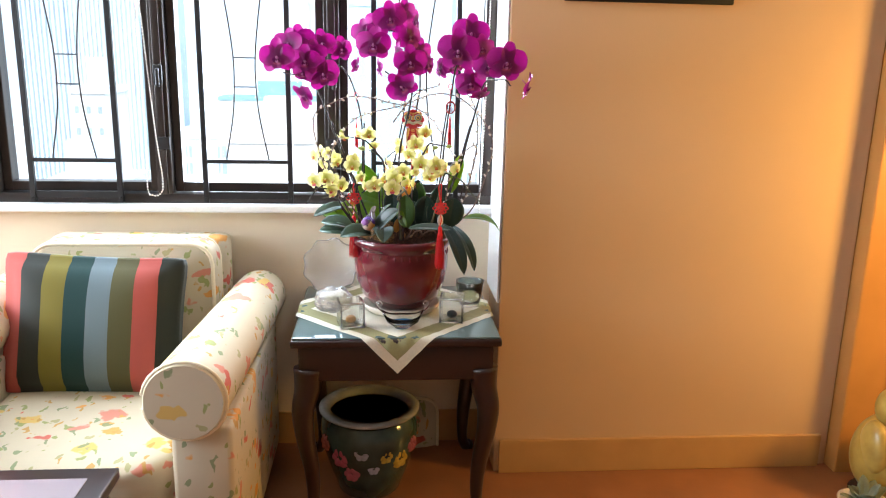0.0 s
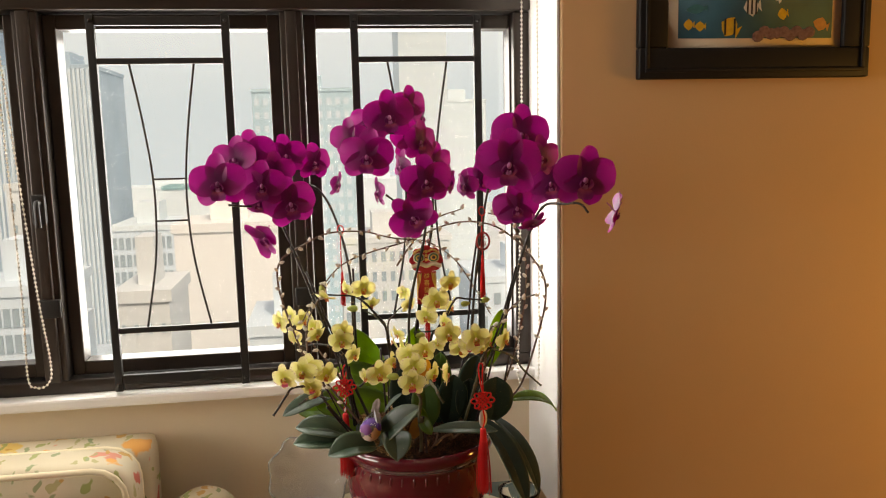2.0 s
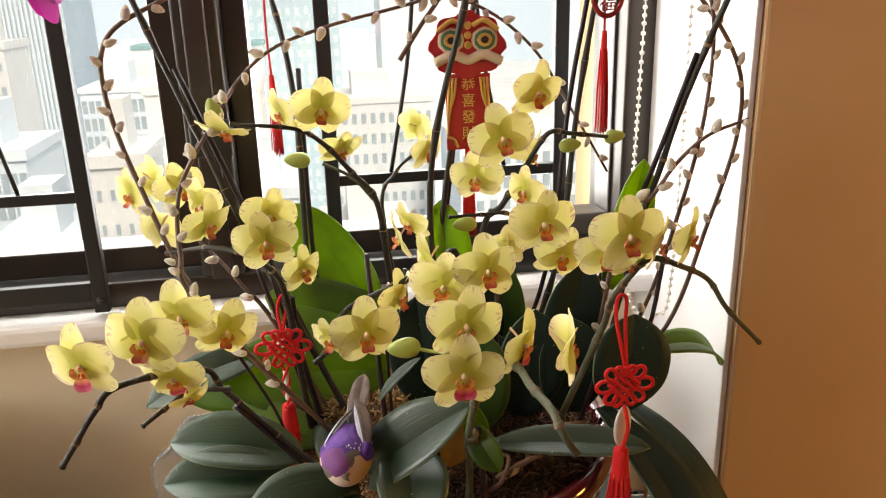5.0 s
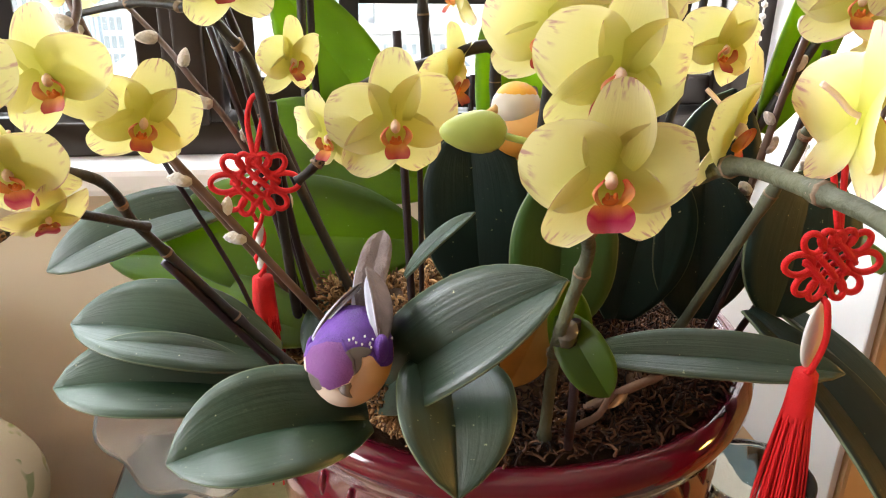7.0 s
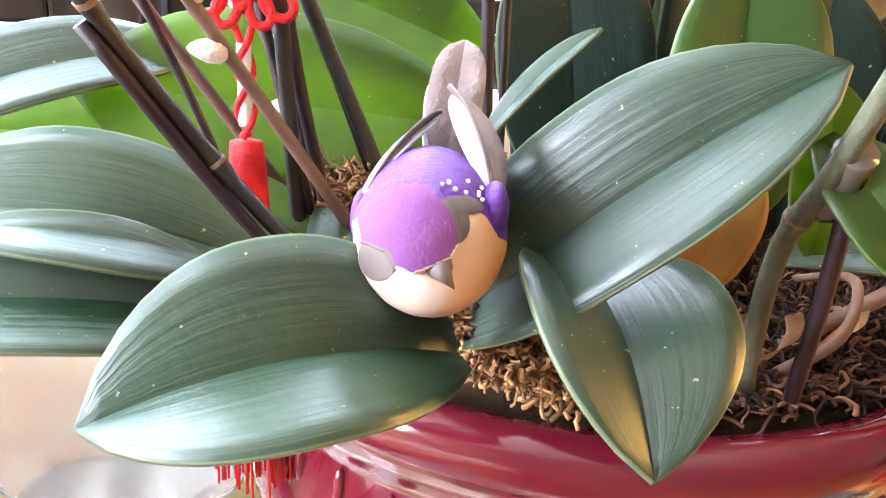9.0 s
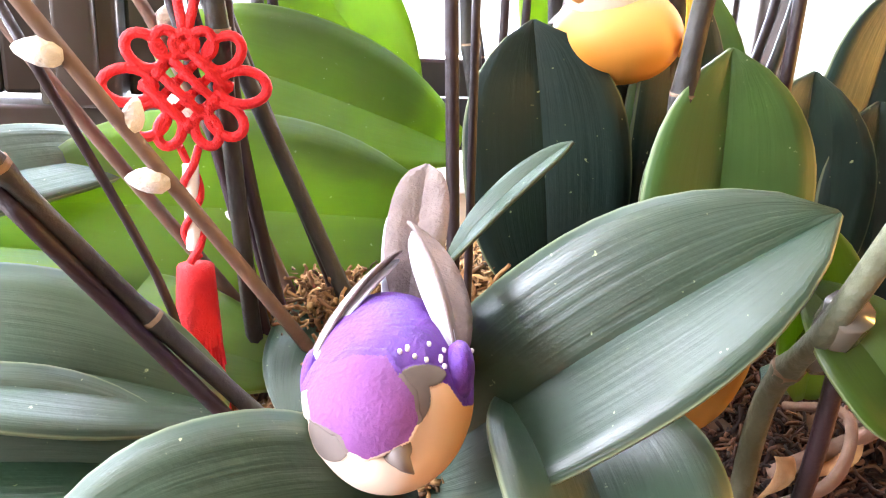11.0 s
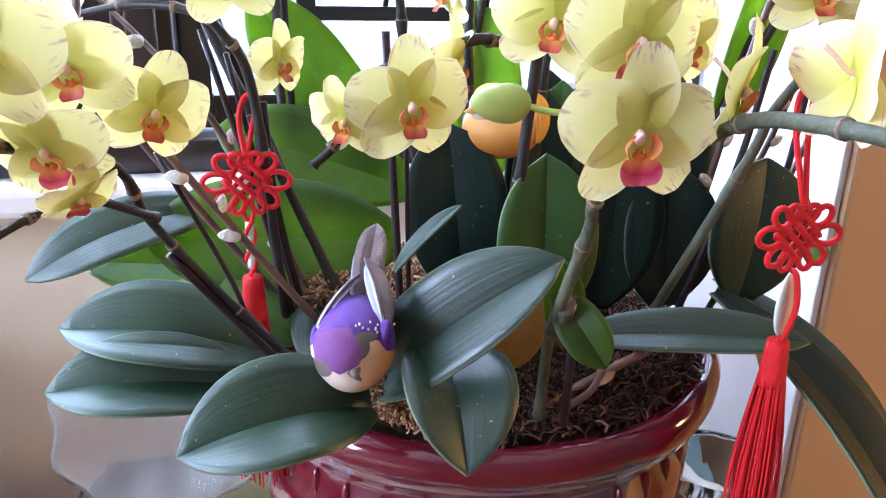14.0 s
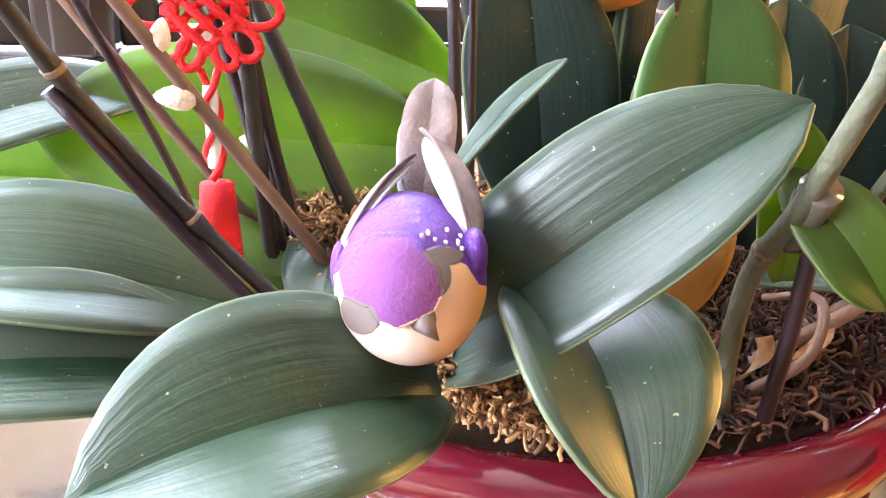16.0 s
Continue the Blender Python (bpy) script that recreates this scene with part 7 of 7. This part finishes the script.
def glass_jar():
    top = thing("glass_jar", "small cut-glass jar on the lace cloth", "jar", at=(0.262, -0.225, TOP_Z))
    part("jar_body", lathe([(0.026, 0.0), (0.030, 0.004), (0.036, 0.03), (0.042, 0.072), (0.044, 0.078), (0.040, 0.078), (0.033, 0.03), (0.026, 0.008), (0.001, 0.008)], 32, None, (0, 0, 0), lambda a, i: 0.03 * math.cos(12 * a) if i in (2, 3) else 0), M_CLEAR, top)


def wavy_bowl():
    """A small wavy frosted glass bowl beside the pot."""
    bm = bmesh.new()
    bmesh.ops.create_icosphere(bm, subdivisions=4, radius=1)
    for v in bm.verts:
        c = v.co.copy()
        k = 1 + 0.16 * noise.noise(c * 2.2) + 0.08 * noise.noise(c * 6)
        v.co = Vector((c.x * 0.055 * k, c.y * 0.045 * k, max(-0.030, c.z * 0.042 * k)))
    ob = new("glass_bowl", mesh_of("glass_bowl", bm, M_FROST))
    ob.location = (-0.150, -0.270, TOP_Z + 0.031)
    tagged(ob, "small wavy frosted glass bowl on the lace cloth", "bowl")


glass_dish()
glass_jar()
wavy_bowl()


# ---- porcelain planter under the table ----
def planter():
    top = thing("planter", "dark green porcelain fish bowl painted with flowers", "planter", at=(-0.045, -0.27, FLOOR))
    dark = mat("green_porcelain", (0.012, 0.026, 0.026), 0.15, vary=0.5, scale=18, coat=0.5, color2=(0.04, 0.08, 0.07))
    rimm = mat("grey_porcelain", (0.30, 0.31, 0.29), 0.25, vary=0.25, scale=40)
    prof = [(0.085, 0.0), (0.095, 0.01), (0.12, 0.08), (0.142, 0.15), (0.150, 0.205), (0.146, 0.235), (0.135, 0.252), (0.130, 0.262), (0.128, 0.255), (0.138, 0.225), (0.138, 0.19), (0.11, 0.08), (0.08, 0.02), (0.001, 0.02)]
    part("bowl", lathe(prof, 56), dark, top)
    part("rim", lathe([(0.122, 0.258), (0.142, 0.262), (0.154, 0.270), (0.154, 0.277), (0.142, 0.281), (0.122, 0.276), (0.122, 0.258)], 56), rimm, top, "grey porcelain rim")
    for a, z, s, col in ((-125, 0.16, 0.036, (0.42, 0.10, 0.14)), (-98, 0.185, 0.026, (0.36, 0.40, 0.46)), (-70, 0.17, 0.026, (0.60, 0.44, 0.08)), (-50, 0.15, 0.034, (0.58, 0.40, 0.05)), (-150, 0.19, 0.03, (0.4, 0.14, 0.14)), (-112, 0.11, 0.028, (0.42, 0.12, 0.16)), (-84, 0.13, 0.02, (0.3, 0.34, 0.4)), (-30, 0.18, 0.03, (0.42, 0.12, 0.15))):
        m = mat("painted_flower", col, 0.25, vary=0.4, scale=90)
        bm = bmesh.new()
        r = 0.13 + (z - 0.1) * 0.17
        c, t = Vector((math.cos(radians(a)), math.sin(radians(a)), 0)), Vector((-math.sin(radians(a)), math.cos(radians(a)), 0))
        for k in range(6):
            q = 2 * math.pi * k / 6
            p = c * (r + 0.001) + t * (s * 0.5 * math.cos(q)) + Vector((0, 0, z + s * 0.5 * math.sin(q)))
            p -= c * (0.5 * (s * 0.5 * math.cos(q)) ** 2 / r)
            ball(p, s * 0.42, bm, (0.35, 0.35, 1.0) if abs(c.x) > 0.95 else (1, 0.18, 1), 2)
        part("painted_flower", bm, m, top)


planter()


# ---- blind chains by the window ----
def bead_chain(points, label):
    bm = bmesh.new()
    line = spline(points, 200)
    run = 0.0
    for a, b in zip(line, line[1:]):
        run += (b - a).length
        if run > 0.0085:
            run = 0.0
            ball(b, 0.0031, bm, sub=1)
    tube(points, 0.0009, 4, bm, 8)
    tagged(new("blind_chain", mesh_of("blind_chain", bm, mat("white_bead", (0.72, 0.68, 0.60), 0.4, vary=0.08))), label, "chain", "blind chains")


bead_chain([(-0.745, -0.022, 1.85), (-0.728, -0.022, 1.5), (-0.705, -0.024, 1.12), (-0.690, -0.026, 0.955), (-0.698, -0.028, 0.912), (-0.722, -0.028, 0.905), (-0.738, -0.024, 0.93), (-0.735, -0.022, 1.1), (-0.740, -0.022, 1.5), (-0.752, -0.022, 1.85)], "white beaded blind chain looped beside the mullion")
bead_chain([(0.326, -0.03, 1.85), (0.322, -0.03, 1.4), (0.312, -0.035, 1.0), (0.306, -0.045, 0.876), (0.316, -0.06, 0.838), (0.332, -0.075, 0.842), (0.343, -0.085, 0.90), (0.344, -0.085, 1.3), (0.345, -0.08, 1.85)], "white beaded blind chain beside the window reveal")


# ---- doorway at the end of the wall ----
structure("door_trim", "honey-coloured wooden door casing", box((1.502, -0.26, FLOOR), (1.66, 0.199, 2.3), 0.006), M_TRIM)


def rattan_screen():
    top = thing("rattan_screen", "woven rattan screen in a wooden frame", "screen", at=(1.9, -0.32, FLOOR))
    cane = mat("rattan_cane", (0.46, 0.28, 0.10), 0.6, vary=0.3, scale=60)
    wpart("stile", box((1.672, -0.30, FLOOR), (1.70, -0.26, 1.7), 0.004), M_TRIM, top)
    wpart("stile", box((2.20, -0.30, FLOOR), (2.23, -0.26, 1.7), 0.004), M_TRIM, top)
    for z in (0.06, 0.9, 1.68):
        wpart("rail", box((1.70, -0.296, z - 0.02), (2.20, -0.264, z + 0.02), 0.004), M_TRIM, top)
    for k in range(17):
        x = 1.715 + 0.029 * k
        wpart("cane", tube([(x, -0.28 + 0.006 * math.sin(k * 3.14), z) for z in (0.085, 0.3, 0.6, 0.875)], 0.007, 6), cane, top)
        wpart("cane", tube([(x, -0.28, z) for z in (0.925, 1.2, 1.655)], 0.007, 6), cane, top)
    for k in range(18):
        z = 0.10 + 0.044 * k
        wpart("weaver", tube([(1.70 + 0.029 * q, -0.28 + 0.009 * (-1) ** (q + k), z) for q in range(18)], 0.006, 5, None, 2), cane, top)


def ceramic_figure():
    """A plain glazed figure: a round body, a small head and folded sides, one mesh."""
    bm = bmesh.new()
    ochre = mat("ochre_glaze", (0.40, 0.24, 0.03), 0.3, vary=0.4, scale=18, color2=(0.5, 0.36, 0.08))
    navy = mat("dark_glaze", (0.02, 0.025, 0.04), 0.25)
    lump(bm, (0, 0, 0.14), (0.11, 0.10, 0.14), 0, 4)
    lump(bm, (0, -0.01, 0.30), (0.062, 0.06, 0.07), 0, 4)
    lump(bm, (0.02, -0.055, 0.29), (0.032, 0.03, 0.040), 1, 3)
    lump(bm, (-0.07, -0.03, 0.18), (0.035, 0.06, 0.09), 0, 3)
    lump(bm, (0.07, -0.03, 0.18), (0.035, 0.06, 0.09), 1, 3)
    lump(bm, (0, 0, 0.012), (0.10, 0.09, 0.012), 1, 3)
    ob = new("ceramic_figure", mesh_of("ceramic_figure", bm, [ochre, navy]))
    ob.location = (1.575, -0.40, FLOOR)
    tagged(ob, "ochre glazed ceramic figure standing on the floor", "figurine")


def low_plant():
    top = thing("potted_succulent", "low grey-green leafy plant in a floor pot", "plant", at=(1.44, -0.52, FLOOR))
    part("pot", lathe([(0.05, 0), (0.06, 0.005), (0.075, 0.05), (0.078, 0.054), (0.07, 0.054), (0.05, 0.03), (0.001, 0.03)], 28), M_SAUCER, top)
    m = leafy("grey_leaf", (0.20, 0.23, 0.15), (0.3, 0.35, 0.15), 0.5, 0.2)
    for k in range(26):
        a, up = random.uniform(0, 6.28), random.uniform(0.2, 1.1)
        d = Vector((math.cos(a) * math.cos(up), math.sin(a) * math.cos(up), math.sin(up)))
        part("leaf", blade(Vector((0, 0, 0.035)), Vector((0, 0, 0.035)) + d * random.uniform(0.06, 0.095), 0.032, (-d.x * 0.5, -d.y * 0.5, 1), 0.004, 0.2, 0.0, 0.6, 0, 8, 4), m, top)


rattan_screen()
ceramic_figure()
low_plant()


# ---- unseen wall lamp by the doorway, added as a body for the warm glow ----
def unseen_wall_lamp():
    top = thing("unseen_wall_lamp", "warm glowing wall lamp added out of view by the doorway", "lamp", at=(2.9, 0.0, 1.9))
    em = bpy.data.materials.new("lamp_glow")
    em.use_nodes = True
    bs = em.node_tree.nodes["Principled BSDF"]
    bs.inputs["Emission Color"].default_value, bs.inputs["Emission Strength"].default_value = (1.0, 0.55, 0.18, 1), 4.0
    part("shade", lathe([(0.05, -0.09), (0.085, 0.09), (0.08, 0.09), (0.046, -0.088)], 32), em, top)
    part("bracket", tube([(0, 0.0, -0.10), (0, 0.10, -0.12), (0, 0.19, -0.08)], 0.008, 8), M_GOLD, top)


unseen_wall_lamp()
